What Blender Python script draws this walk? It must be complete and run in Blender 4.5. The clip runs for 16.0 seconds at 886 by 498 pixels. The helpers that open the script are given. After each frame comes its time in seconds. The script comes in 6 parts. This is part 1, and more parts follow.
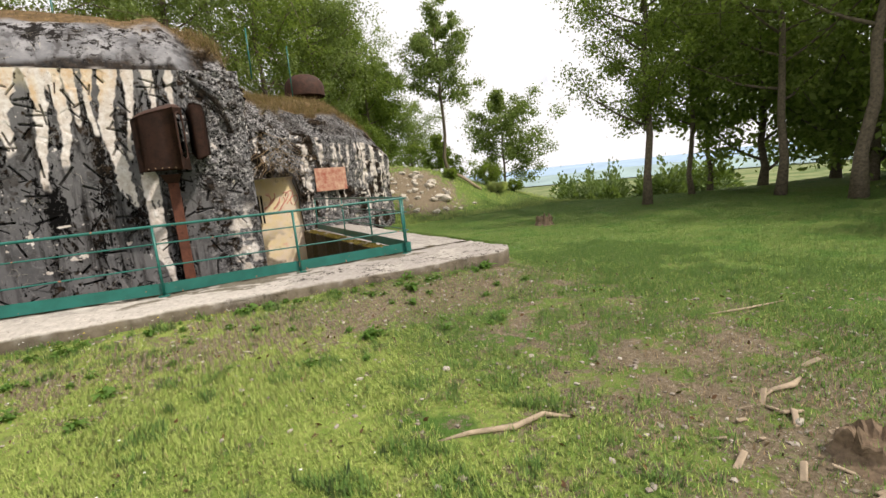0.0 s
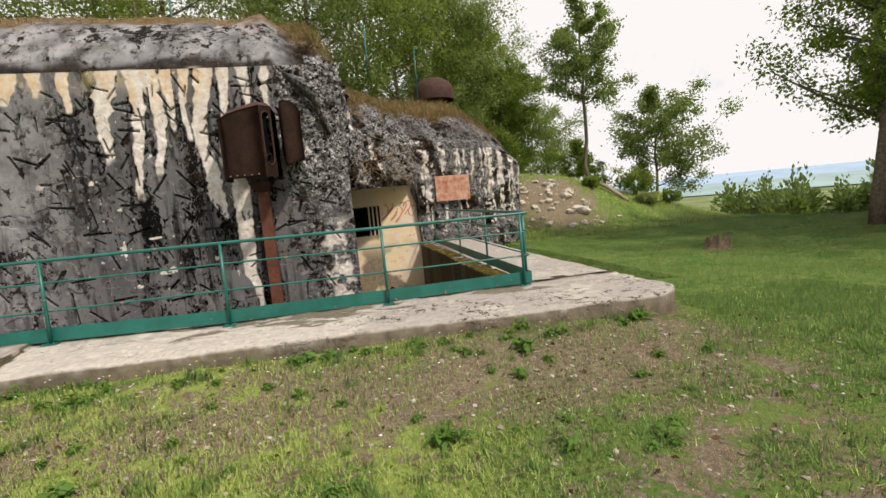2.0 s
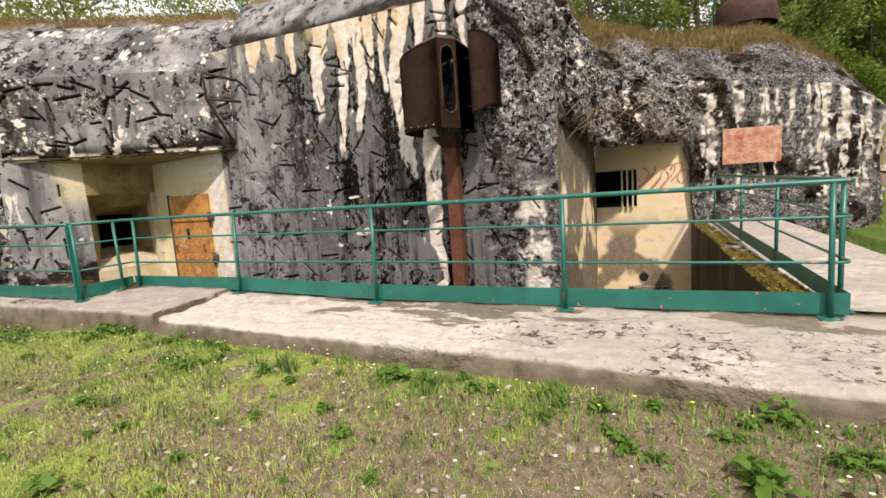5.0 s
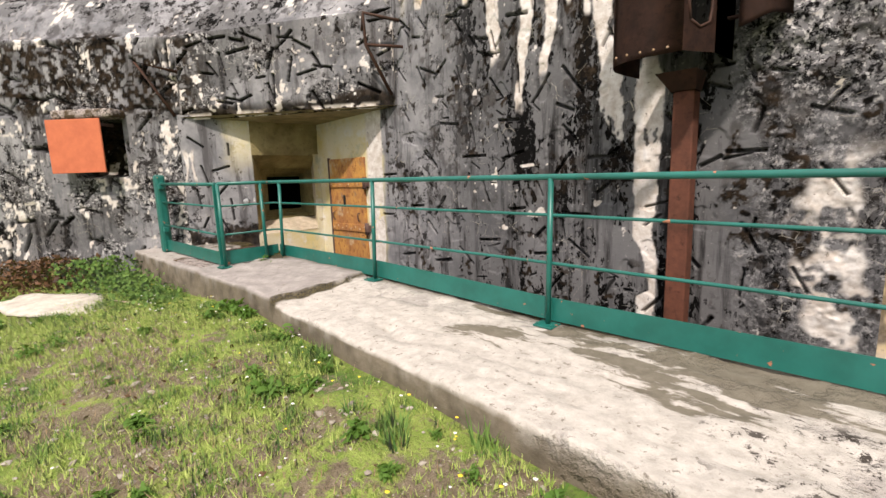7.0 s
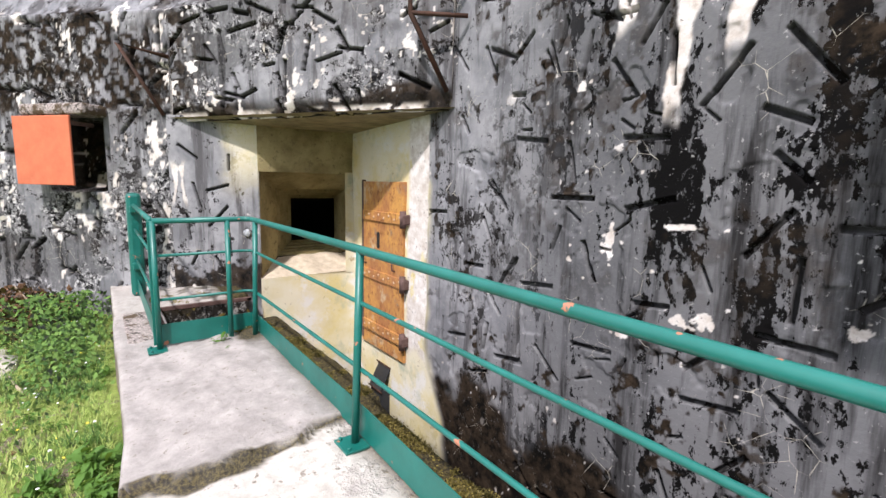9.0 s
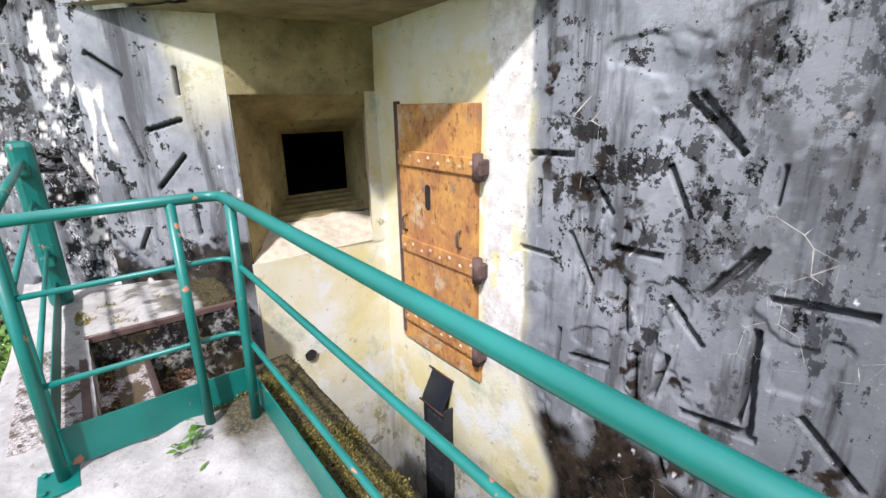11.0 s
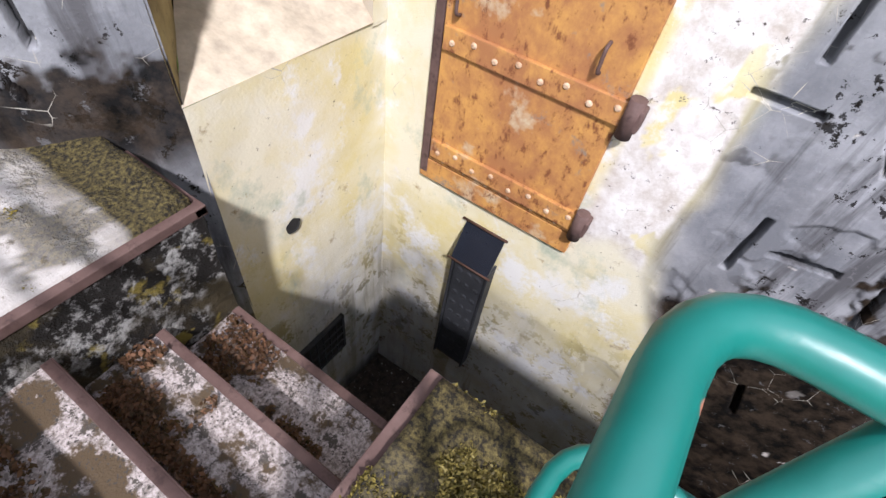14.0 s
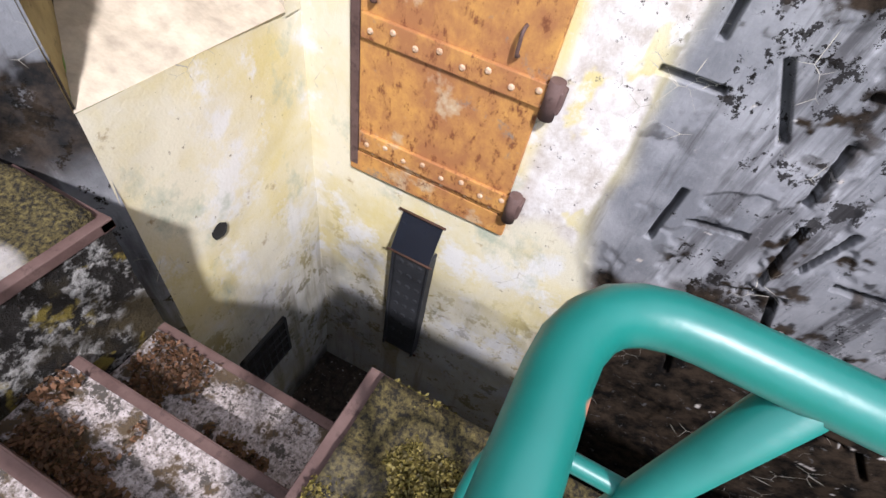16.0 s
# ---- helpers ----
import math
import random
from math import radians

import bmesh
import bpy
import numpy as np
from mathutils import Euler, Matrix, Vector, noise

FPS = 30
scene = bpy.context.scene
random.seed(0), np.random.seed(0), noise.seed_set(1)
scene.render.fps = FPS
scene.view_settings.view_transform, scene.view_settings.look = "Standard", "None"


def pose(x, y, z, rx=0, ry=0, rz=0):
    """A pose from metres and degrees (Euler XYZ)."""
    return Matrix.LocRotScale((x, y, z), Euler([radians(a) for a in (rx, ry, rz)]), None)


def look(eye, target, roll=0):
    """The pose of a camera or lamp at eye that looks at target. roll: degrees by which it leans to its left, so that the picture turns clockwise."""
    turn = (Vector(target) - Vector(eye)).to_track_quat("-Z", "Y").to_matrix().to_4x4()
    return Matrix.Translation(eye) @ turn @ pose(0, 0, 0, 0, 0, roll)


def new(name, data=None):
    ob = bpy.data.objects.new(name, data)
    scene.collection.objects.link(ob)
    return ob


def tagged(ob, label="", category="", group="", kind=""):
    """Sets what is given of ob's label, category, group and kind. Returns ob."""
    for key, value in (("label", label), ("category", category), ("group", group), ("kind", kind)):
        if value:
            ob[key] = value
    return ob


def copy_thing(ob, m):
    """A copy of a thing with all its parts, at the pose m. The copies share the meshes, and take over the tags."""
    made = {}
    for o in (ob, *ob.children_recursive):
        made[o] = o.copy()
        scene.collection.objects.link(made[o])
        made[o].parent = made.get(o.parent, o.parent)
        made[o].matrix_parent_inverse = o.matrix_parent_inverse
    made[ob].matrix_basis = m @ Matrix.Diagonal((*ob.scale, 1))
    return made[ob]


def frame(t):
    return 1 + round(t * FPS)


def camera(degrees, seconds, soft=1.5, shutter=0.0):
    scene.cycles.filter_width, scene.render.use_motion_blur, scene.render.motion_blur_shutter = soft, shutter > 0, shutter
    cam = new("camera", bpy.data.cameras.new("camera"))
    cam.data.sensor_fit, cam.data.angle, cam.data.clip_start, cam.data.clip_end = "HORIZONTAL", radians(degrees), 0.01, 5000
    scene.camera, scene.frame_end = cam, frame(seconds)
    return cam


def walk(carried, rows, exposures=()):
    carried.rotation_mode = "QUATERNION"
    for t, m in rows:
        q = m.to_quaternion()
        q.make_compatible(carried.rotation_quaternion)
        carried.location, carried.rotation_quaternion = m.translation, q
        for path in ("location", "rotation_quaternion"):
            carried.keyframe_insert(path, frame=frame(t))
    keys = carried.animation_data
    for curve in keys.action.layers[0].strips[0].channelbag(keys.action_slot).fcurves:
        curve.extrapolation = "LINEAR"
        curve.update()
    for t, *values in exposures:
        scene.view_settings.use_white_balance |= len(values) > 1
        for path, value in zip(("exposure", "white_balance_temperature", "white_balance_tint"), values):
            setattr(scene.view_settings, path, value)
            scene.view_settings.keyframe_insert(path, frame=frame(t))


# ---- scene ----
cam = camera(87.2, 16.0)
METRES, EYE, TILT, LEAN, TURN = 12.2, 1.525, 0.0, 0.0, -28.1
ROWS = [
    (0.0, 0.0, 0.0, 0.0, -0.87, -8.61, 5.75),
    (0.5, 0.0022, 0.0422, -0.0015, 5.51, -7.33, 5.42),
    (1.0, 0.0021, 0.0803, -0.0013, 10.73, -7.29, 4.76),
    (1.5, 0.0007, 0.1221, -0.0001, 13.26, -6.02, 5.17),
    (2.0, 0.0063, 0.1574, -0.0005, 15.85, -5.89, 5.39),
    (2.5, 0.0112, 0.1907, -0.0035, 19.77, -5.53, 4.61),
    (3.0, 0.0221, 0.2211, -0.0061, 25.39, -5.3, 4.71),
    (5.5, -0.0015, 0.3505, -0.0133, 57.03, -8.1, 3.51),
    (6.0, -0.0297, 0.3648, -0.0153, 63.24, -8.56, 2.88),
    (6.5, -0.0631, 0.3803, -0.017, 67.65, -9.31, 2.12),
    (7.0, -0.107, 0.3921, -0.0171, 71.56, -9.15, 1.82),
    (7.5, -0.1519, 0.4068, -0.0159, 74.85, -8.85, 2.24),
    (8.0, -0.1976, 0.4261, -0.016, 77.56, -8.42, 1.14),
    (8.5, -0.2463, 0.4461, -0.0141, 79.28, -7.76, 0.37),
    (9.0, -0.2842, 0.4583, 0.0043, 81.9, -7.84, -1.22),
    (11.5, -0.4773, 0.4153, 0.0059, 77.56, -25.33, 2.33),
    (12.0, -0.5111, 0.4087, 0.0025, 68.42, -36.65, -1.81),
    (12.5, -0.5466, 0.3902, 0.0043, 67.15, -40.19, -3.47),
    (13.0, -0.5649, 0.3748, 0.0015, 67.66, -45.6, -4.5),
    (13.5, -0.5829, 0.3627, -0.0009, 64.96, -48.42, -5.52),
    (14.0, -0.5857, 0.3598, -0.0018, 62.9, -49.31, -6.65),
    (14.5, -0.5885, 0.3574, -0.0023, 58.25, -49.94, -8.83),
    (15.0, -0.5877, 0.3589, -0.0027, 56.49, -50.35, -9.66),
    (15.5, -0.5876, 0.3598, -0.0034, 54.7, -51.65, -10.15),
    (16.0, -0.5856, 0.3632, -0.0016, 54.76, -49.75, -8.59),
]
walk(cam, [(t, pose(0, 0, EYE, TILT, LEAN, TURN) @ pose(METRES * x, METRES * y, METRES * z, 90 + pitch, roll, yaw)) for t, x, y, z, yaw, pitch, roll in ROWS],
     [(0.0, 0.2, 6800, 15), (2.0, 0.05, 6900, 15), (3.2, 0.12, 7000, 16), (5.5, 0.45, 7100, 18), (7.2, 0.42, 6650, 18), (8.5, 0.66, 6150, 19), (11.5, 1.0, 5600, 16), (14.0, 0.92, 5650, 19), (16.0, 0.92, 5650, 19)])

# ---- light ----
SUN_DIR = Vector((0.415, -0.525, 0.79)).normalized()
world = bpy.data.worlds.new("sky")
scene.world = world
world.use_nodes = True
wn = world.node_tree
sky = wn.nodes.new("ShaderNodeTexSky")
sky.sky_type = "NISHITA"
sky.sun_disc = False
sky.sun_elevation = math.asin(SUN_DIR.z)
sky.sun_rotation = math.atan2(SUN_DIR.x, SUN_DIR.y)
sky.air_density, sky.dust_density = 1.0, 2.0
wn.nodes["Background"].inputs[1].default_value = 0.15
# thin bright cloud over most of the sky, with blue gaps
way = wn.nodes.new("ShaderNodeTexCoord")
cloud = wn.nodes.new("ShaderNodeTexNoise")
cloud.inputs["Scale"].default_value, cloud.inputs["Detail"].default_value, cloud.inputs["Roughness"].default_value = 2.6, 7, 0.6
wn.links.new(way.outputs["Generated"], cloud.inputs["Vector"])
cover = wn.nodes.new("ShaderNodeMapRange")
cover.inputs["From Min"].default_value, cover.inputs["From Max"].default_value = 0.29, 0.39
wn.links.new(cloud.outputs["Fac"], cover.inputs["Value"])
veil = wn.nodes.new("ShaderNodeMix")
veil.data_type = "RGBA"
veil.inputs[7].default_value = (6.0, 6.1, 6.2, 1)
wn.links.new(cover.outputs[0], veil.inputs[0])
wn.links.new(sky.outputs[0], veil.inputs[6])
wn.links.new(veil.outputs[2], wn.nodes["Background"].inputs[0])
sun = new("sun", bpy.data.lights.new("sun", "SUN"))
sun.data.energy, sun.data.angle, sun.data.color = 3.4, radians(3.0), (1.0, 0.94, 0.84)
sun.matrix_world = look(SUN_DIR * 30, (0, 0, 0))


# ---- mesh tools ----
def part(name, bm, material, parent=None, label="", smooth=False):
    me = bpy.data.meshes.new(name)
    if smooth:
        for f in bm.faces:
            f.smooth = True
    bm.to_mesh(me)
    bm.free()
    me.materials.append(material)
    ob = new(name, me)
    if parent is not None:
        ob.parent = parent
    if label:
        ob["label"] = label
    return ob


def box(bm, lo, hi, bevel=0.0, m=None):
    got = bmesh.ops.create_cube(bm, size=1.0)["verts"]
    c = [(a + b) / 2 for a, b in zip(lo, hi)]
    for v in got:
        v.co = Vector([c[i] + v.co[i] * (hi[i] - lo[i]) for i in range(3)])
    if bevel:
        edges = list({e for v in got for e in v.link_edges})
        r = bmesh.ops.bevel(bm, geom=edges, offset=bevel, segments=2, affect="EDGES", profile=0.5)
        got = list({v for f in r["faces"] for v in f.verts} | {v for v in got if v.is_valid})
    if m is not None:
        bmesh.ops.transform(bm, matrix=m, verts=got)
    return got


def tube(bm, pts, r, n=12, cap=True):
    """A round tube along a line of points; r is one radius or one for each point."""
    pts = [Vector(p) for p in pts]
    rs = r if isinstance(r, (list, tuple)) else [r] * len(pts)
    rings, side = [], None
    for i, p in enumerate(pts):
        d = (pts[min(i + 1, len(pts) - 1)] - pts[max(i - 1, 0)]).normalized()
        if side is None:
            side = d.orthogonal().normalized()
        side = (side - d * side.dot(d)).normalized()
        up = d.cross(side)
        rings.append([bm.verts.new(p + rs[i] * (math.cos(a) * side + math.sin(a) * up)) for a in [2 * math.pi * k / n for k in range(n)]])
    for a, b in zip(rings, rings[1:]):
        for k in range(n):
            f = bm.faces.new((a[k], a[(k + 1) % n], b[(k + 1) % n], b[k]))
            f.smooth = True
    if cap:
        bm.faces.new(rings[0][::-1])
        bm.faces.new(rings[-1])


def rounded(pts, r, n=6):
    """The line with its inner corners rounded."""
    pts = [Vector(p) for p in pts]
    out = [pts[0]]
    for a, b, c in zip(pts, pts[1:], pts[2:]):
        p, q = b + (a - b).normalized() * r, b + (c - b).normalized() * r
        for k in range(n + 1):
            t = k / n
            out.append(p * (1 - t) ** 2 + b * 2 * t * (1 - t) + q * t * t)
    return out + [pts[-1]]


def grid_mesh(name, P, material, attrs=(), smooth=True):
    """An object from an array of points (rows, columns, 3), with float attributes of the same rows and columns."""
    h, w = P.shape[:2]
    idx = np.arange(h * w).reshape(h, w)
    q = np.stack([idx[:-1, :-1], idx[:-1, 1:], idx[1:, 1:], idx[1:, :-1]], -1).reshape(-1, 4)
    me = bpy.data.meshes.new(name)
    me.vertices.add(h * w)
    me.vertices.foreach_set("co", P.reshape(-1).astype(np.float32))
    me.loops.add(q.size)
    me.loops.foreach_set("vertex_index", q.reshape(-1).astype(np.int32))
    me.polygons.add(len(q))
    me.polygons.foreach_set("loop_start", np.arange(0, q.size, 4, dtype=np.int32))
    me.polygons.foreach_set("use_smooth", np.full(len(q), smooth))
    me.update(calc_edges=True)
    for key, a in attrs:
        at = me.attributes.new(key, "FLOAT", "POINT")
        at.data.foreach_set("value", a.reshape(-1).astype(np.float32))
    me.materials.append(material)
    return new(name, me)


def lattice(shape, seed):
    return np.random.RandomState(seed).rand(*shape)


def vnoise(u, v, scale, seed, octaves=3):
    """Smooth value noise, 0 to 1, on arrays of metres."""
    tot, amp, out = 0.0, 1.0, np.zeros_like(u, dtype=float)
    for o in range(octaves):
        L = lattice((128, 128), seed * 7 + o)
        a, b = u / scale * 2 ** o, v / scale * 2 ** o
        i, j = np.floor(a).astype(int), np.floor(b).astype(int)
        f, g = a - i, b - j
        f, g = f * f * (3 - 2 * f), g * g * (3 - 2 * g)
        i0, j0, i1, j1 = i % 128, j % 128, (i + 1) % 128, (j + 1) % 128
        out += amp * ((L[i0, j0] * (1 - f) + L[i1, j0] * f) * (1 - g) + (L[i0, j1] * (1 - f) + L[i1, j1] * f) * g)
        tot += amp
        amp *= 0.5
    return out / tot


def step(x, a, b):
    t = np.clip((x - a) / (b - a), 0, 1)
    return t * t * (3 - 2 * t)


# ---- materials ----
class Mat:
    """A small writer of node materials."""

    def __init__(self, name, rough=0.8, metal=0.0, spec=0.5):
        self.mat = bpy.data.materials.new(name)
        self.mat.use_nodes = True
        self.nt = self.mat.node_tree
        self.bsdf = self.nt.nodes["Principled BSDF"]
        self.bsdf.inputs["Roughness"].default_value = rough
        self.bsdf.inputs["Metallic"].default_value = metal
        self.bsdf.inputs["Specular IOR Level"].default_value = spec
        self.coord = self.nt.nodes.new("ShaderNodeTexCoord").outputs["Object"]

    def node(self, kind, **sets):
        n = self.nt.nodes.new("ShaderNode" + kind)
        for k, v in sets.items():
            n.inputs[k].default_value = v
        return n

    def link(self, a, b):
        self.nt.links.new(a, b)

    def noise(self, scale, detail=4.0, rough=0.6, stretch=None, distort=0.0):
        n = self.node("TexNoise", Scale=scale, Detail=detail, Roughness=rough, Distortion=distort)
        src = self.coord
        if stretch:
            mp = self.node("Mapping")
            mp.inputs["Scale"].default_value = stretch
            self.link(src, mp.inputs["Vector"])
            src = mp.outputs[0]
        self.link(src, n.inputs["Vector"])
        return n.outputs["Fac"]

    def voronoi(self, scale, feature="F1", out="Distance", stretch=None):
        n = self.node("TexVoronoi", Scale=scale)
        n.feature = feature
        src = self.coord
        if stretch:
            mp = self.node("Mapping")
            mp.inputs["Scale"].default_value = stretch
            self.link(src, mp.inputs["Vector"])
            src = mp.outputs[0]
        self.link(src, n.inputs["Vector"])
        return n.outputs[out]

    def attr(self, name):
        n = self.nt.nodes.new("ShaderNodeAttribute")
        n.attribute_name = name
        return n.outputs["Fac"]

    def random(self):
        return self.nt.nodes.new("ShaderNodeObjectInfo").outputs["Random"]

    def island(self):
        return self.nt.nodes.new("ShaderNodeNewGeometry").outputs["Random Per Island"]

    def ramp(self, fac, lo, hi):
        n = self.node("MapRange")
        n.inputs["From Min"].default_value, n.inputs["From Max"].default_value = lo, hi
        self.link(fac, n.inputs["Value"])
        return n.outputs[0]

    def math(self, op, a, b):
        n = self.nt.nodes.new("ShaderNodeMath")
        n.operation = op
        for s, v in zip(n.inputs, (a, b)):
            if isinstance(v, (int, float)):
                s.default_value = v
            else:
                self.link(v, s)
        return n.outputs[0]

    def mix(self, fac, a, b):
        n = self.nt.nodes.new("ShaderNodeMix")
        n.data_type = "RGBA"
        if isinstance(fac, (int, float)):
            n.inputs[0].default_value = fac
        else:
            self.link(fac, n.inputs[0])
        for s, v in ((n.inputs[6], a), (n.inputs[7], b)):
            if isinstance(v, tuple):
                s.default_value = (*v, 1)
            else:
                self.link(v, s)
        return n.outputs[2]

    def colour(self, c):
        if isinstance(c, tuple):
            self.bsdf.inputs["Base Color"].default_value = (*c, 1)
        else:
            self.link(c, self.bsdf.inputs["Base Color"])

    def rough(self, r):
        self.link(r, self.bsdf.inputs["Roughness"])

    def bump(self, height, strength=0.4, distance=0.01):
        b = self.node("Bump", Strength=strength, Distance=distance)
        self.link(height, b.inputs["Height"])
        self.link(b.outputs[0], self.bsdf.inputs["Normal"])


def concrete_wall():
    """Old camouflage-painted concrete: grey paint, black algae, white lime runs, ochre paint."""
    m = Mat("old_concrete", rough=0.92, spec=0.05)
    big, fine = m.noise(1.1, 5), m.noise(9, 6, 0.7)
    streak = m.noise(1.0, 5, 0.65, stretch=(7, 7, 0.7))
    grit = m.noise(55, 3, 0.6)
    grey = m.mix(m.ramp(big, 0.35, 0.65), (0.092, 0.093, 0.098), (0.165, 0.163, 0.166))
    grey = m.mix(m.ramp(grit, 0.3, 0.7), grey, m.mix(0.5, grey, (0.15, 0.15, 0.15)))
    grey = m.mix(m.ramp(streak, 0.50, 0.66), grey, (0.024, 0.023, 0.023))
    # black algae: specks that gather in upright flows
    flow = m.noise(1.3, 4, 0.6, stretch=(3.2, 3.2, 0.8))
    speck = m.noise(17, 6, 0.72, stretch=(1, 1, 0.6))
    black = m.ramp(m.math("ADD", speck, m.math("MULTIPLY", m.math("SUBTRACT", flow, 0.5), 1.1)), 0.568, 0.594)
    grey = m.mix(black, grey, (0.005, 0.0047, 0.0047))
    grey = m.mix(m.ramp(m.noise(30, 5, 0.7), 0.63, 0.66), grey, (0.27, 0.262, 0.255))
    lump = m.noise(14, 7, 0.8)
    crust = m.mix(m.ramp(lump, 0.475, 0.50), (0.005, 0.0047, 0.005), (0.17, 0.168, 0.172))
    crust = m.mix(m.ramp(m.noise(23, 6, 0.78), 0.55, 0.57), crust, (0.50, 0.49, 0.48))
    crust = m.mix(m.ramp(m.noise(3.1, 5, 0.7), 0.57, 0.61), crust, (0.006, 0.0055, 0.0055))
    c = m.mix(m.attr("crust"), grey, crust)
    pale = m.mix(m.ramp(m.noise(2.2, 6, 0.65), 0.4, 0.62), (0.18, 0.182, 0.192), (0.33, 0.328, 0.335))
    pale = m.mix(m.ramp(streak, 0.5, 0.62), pale, (0.10, 0.097, 0.1))
    pale = m.mix(m.ramp(m.math("ADD", m.noise(7, 6, 0.78), m.math("MULTIPLY", m.math("SUBTRACT", big, 0.5), 0.5)), 0.57, 0.59), pale, (0.014, 0.012, 0.011))
    c = m.mix(m.attr("pale"), c, pale)
    ochre = m.mix(m.ramp(m.noise(1.5, 6, 0.65), 0.40, 0.60), (0.66, 0.61, 0.46), (0.61, 0.52, 0.25))
    ochre = m.mix(m.ramp(m.noise(2.3, 7, 0.7), 0.52, 0.60), ochre, (0.67, 0.65, 0.60))
    ochre = m.mix(m.ramp(m.noise(1.9, 6, 0.7, stretch=(1, 1, 0.8)), 0.57, 0.70), ochre, (0.38, 0.41, 0.31))
    ochre = m.mix(m.ramp(m.noise(4.5, 7, 0.75), 0.62, 0.70), ochre, (0.33, 0.25, 0.14))
    ochre = m.mix(m.ramp(m.noise(26, 5, 0.75), 0.65, 0.69), ochre, (0.20, 0.17, 0.12))
    c = m.mix(m.attr("ochre"), c, ochre)
    # dark stains; the plate recess takes its painted shade from this colour too
    damp_shade = m.mix(m.ramp(fine, 0.4, 0.62), (0.005, 0.0045, 0.004), (0.038, 0.027, 0.018))
    damp_shade = m.mix(m.ramp(m.noise(13, 6, 0.75), 0.60, 0.66), damp_shade, (0.10, 0.097, 0.095))
    c = m.mix(m.attr("damp_shade"), c, damp_shade)
    lime = m.mix(m.ramp(fine, 0.35, 0.7), (0.48, 0.42, 0.36), (0.78, 0.76, 0.73))
    lime = m.mix(m.ramp(m.noise(21, 6, 0.75), 0.62, 0.66), lime, (0.10, 0.085, 0.075))
    c = m.mix(m.attr("white"), c, lime)
    c = m.mix(m.attr("warm"), c, m.mix(m.ramp(fine, 0.4, 0.6), (0.60, 0.40, 0.20), (0.62, 0.52, 0.38)))
    # slot insides painted near-black for shade, on top of their modelled depth
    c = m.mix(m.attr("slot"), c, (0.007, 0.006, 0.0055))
    crack = m.voronoi(6.5, "DISTANCE_TO_EDGE")
    wig = m.ramp(m.noise(2.0, 3), 0.57, 0.62)
    c = m.mix(m.math("MULTIPLY", m.math("LESS_THAN", m.math("ADD", crack, m.math("MULTIPLY", m.math("SUBTRACT", fine, 0.5), 0.05)), 0.006), wig), c, (0.40, 0.37, 0.31))
    c = m.mix(m.attr("soil"), c, m.mix(m.ramp(fine, 0.35, 0.65), (0.075, 0.052, 0.03), (0.20, 0.135, 0.07)))
    m.colour(c)
    m.bump(m.math("ADD", m.math("ADD", fine, m.math("MULTIPLY", m.noise(60, 3), 0.5)), m.math("MULTIPLY", m.math("MULTIPLY", lump, m.attr("crust")), 9.0)), 0.22, 0.022)
    return m.mat


def slab_concrete():
    m = Mat("slab_concrete", rough=0.9, spec=0.25)
    big, fine = m.noise(0.9, 6, 0.65), m.noise(14, 6, 0.7)
    c = m.mix(m.ramp(fine, 0.3, 0.7), (0.30, 0.275, 0.25), (0.42, 0.39, 0.355))
    c = m.mix(m.attr("screed"), c, m.mix(m.ramp(m.noise(7, 6, 0.7), 0.35, 0.65), (0.25, 0.228, 0.212), (0.38, 0.35, 0.325)))
    worn = m.ramp(m.math("ADD", m.noise(1.7, 7, 0.7), m.math("MULTIPLY", m.math("SUBTRACT", m.attr("worn"), m.attr("screed")), 0.22)), 0.54, 0.62)
    c = m.mix(worn, c, m.mix(m.ramp(fine, 0.35, 0.65), (0.37, 0.345, 0.305), (0.54, 0.505, 0.455)))
    c = m.mix(m.ramp(m.noise(24, 6, 0.7), 0.60, 0.66), c, (0.20, 0.175, 0.145))
    gap = m.math("MULTIPLY", m.ramp(m.noise(11, 7, 0.8), 0.545, 0.565), m.attr("flaky"))
    c = m.mix(gap, c, (0.055, 0.046, 0.038))
    wet = m.ramp(m.math("ADD", m.noise(1.6, 6, 0.62, stretch=(0.7, 2.2, 1)), m.attr("wet")), 0.64, 0.67)
    c = m.mix(wet, c, m.mix(m.ramp(fine, 0.3, 0.7), (0.13, 0.115, 0.085), (0.20, 0.18, 0.14)))
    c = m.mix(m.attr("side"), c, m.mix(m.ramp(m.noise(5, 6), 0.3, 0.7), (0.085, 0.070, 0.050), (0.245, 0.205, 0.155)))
    c = m.mix(m.attr("moss"), c, m.mix(m.ramp(m.noise(70, 5, 0.75), 0.42, 0.62), (0.012, 0.010, 0.007), (0.10, 0.078, 0.026)))
    m.colour(c)
    m.bump(m.math("ADD", fine, m.math("MULTIPLY", worn, 1.5)), 0.6, 0.02)
    return m.mat


def cheek_mat():
    m = Mat("mossy_dark_concrete", rough=0.95, spec=0.2)
    a, b = m.noise(12, 6, 0.75), m.noise(4, 5)
    c = m.mix(m.ramp(a, 0.50, 0.60), (0.014, 0.012, 0.010), (0.30, 0.29, 0.27))
    c = m.mix(m.ramp(b, 0.46, 0.6), c, (0.045, 0.035, 0.018))
    c = m.mix(m.ramp(m.noise(9, 4), 0.6, 0.68), c, (0.18, 0.14, 0.03))
    m.colour(c)
    m.bump(a, 0.9, 0.03)
    return m.mat


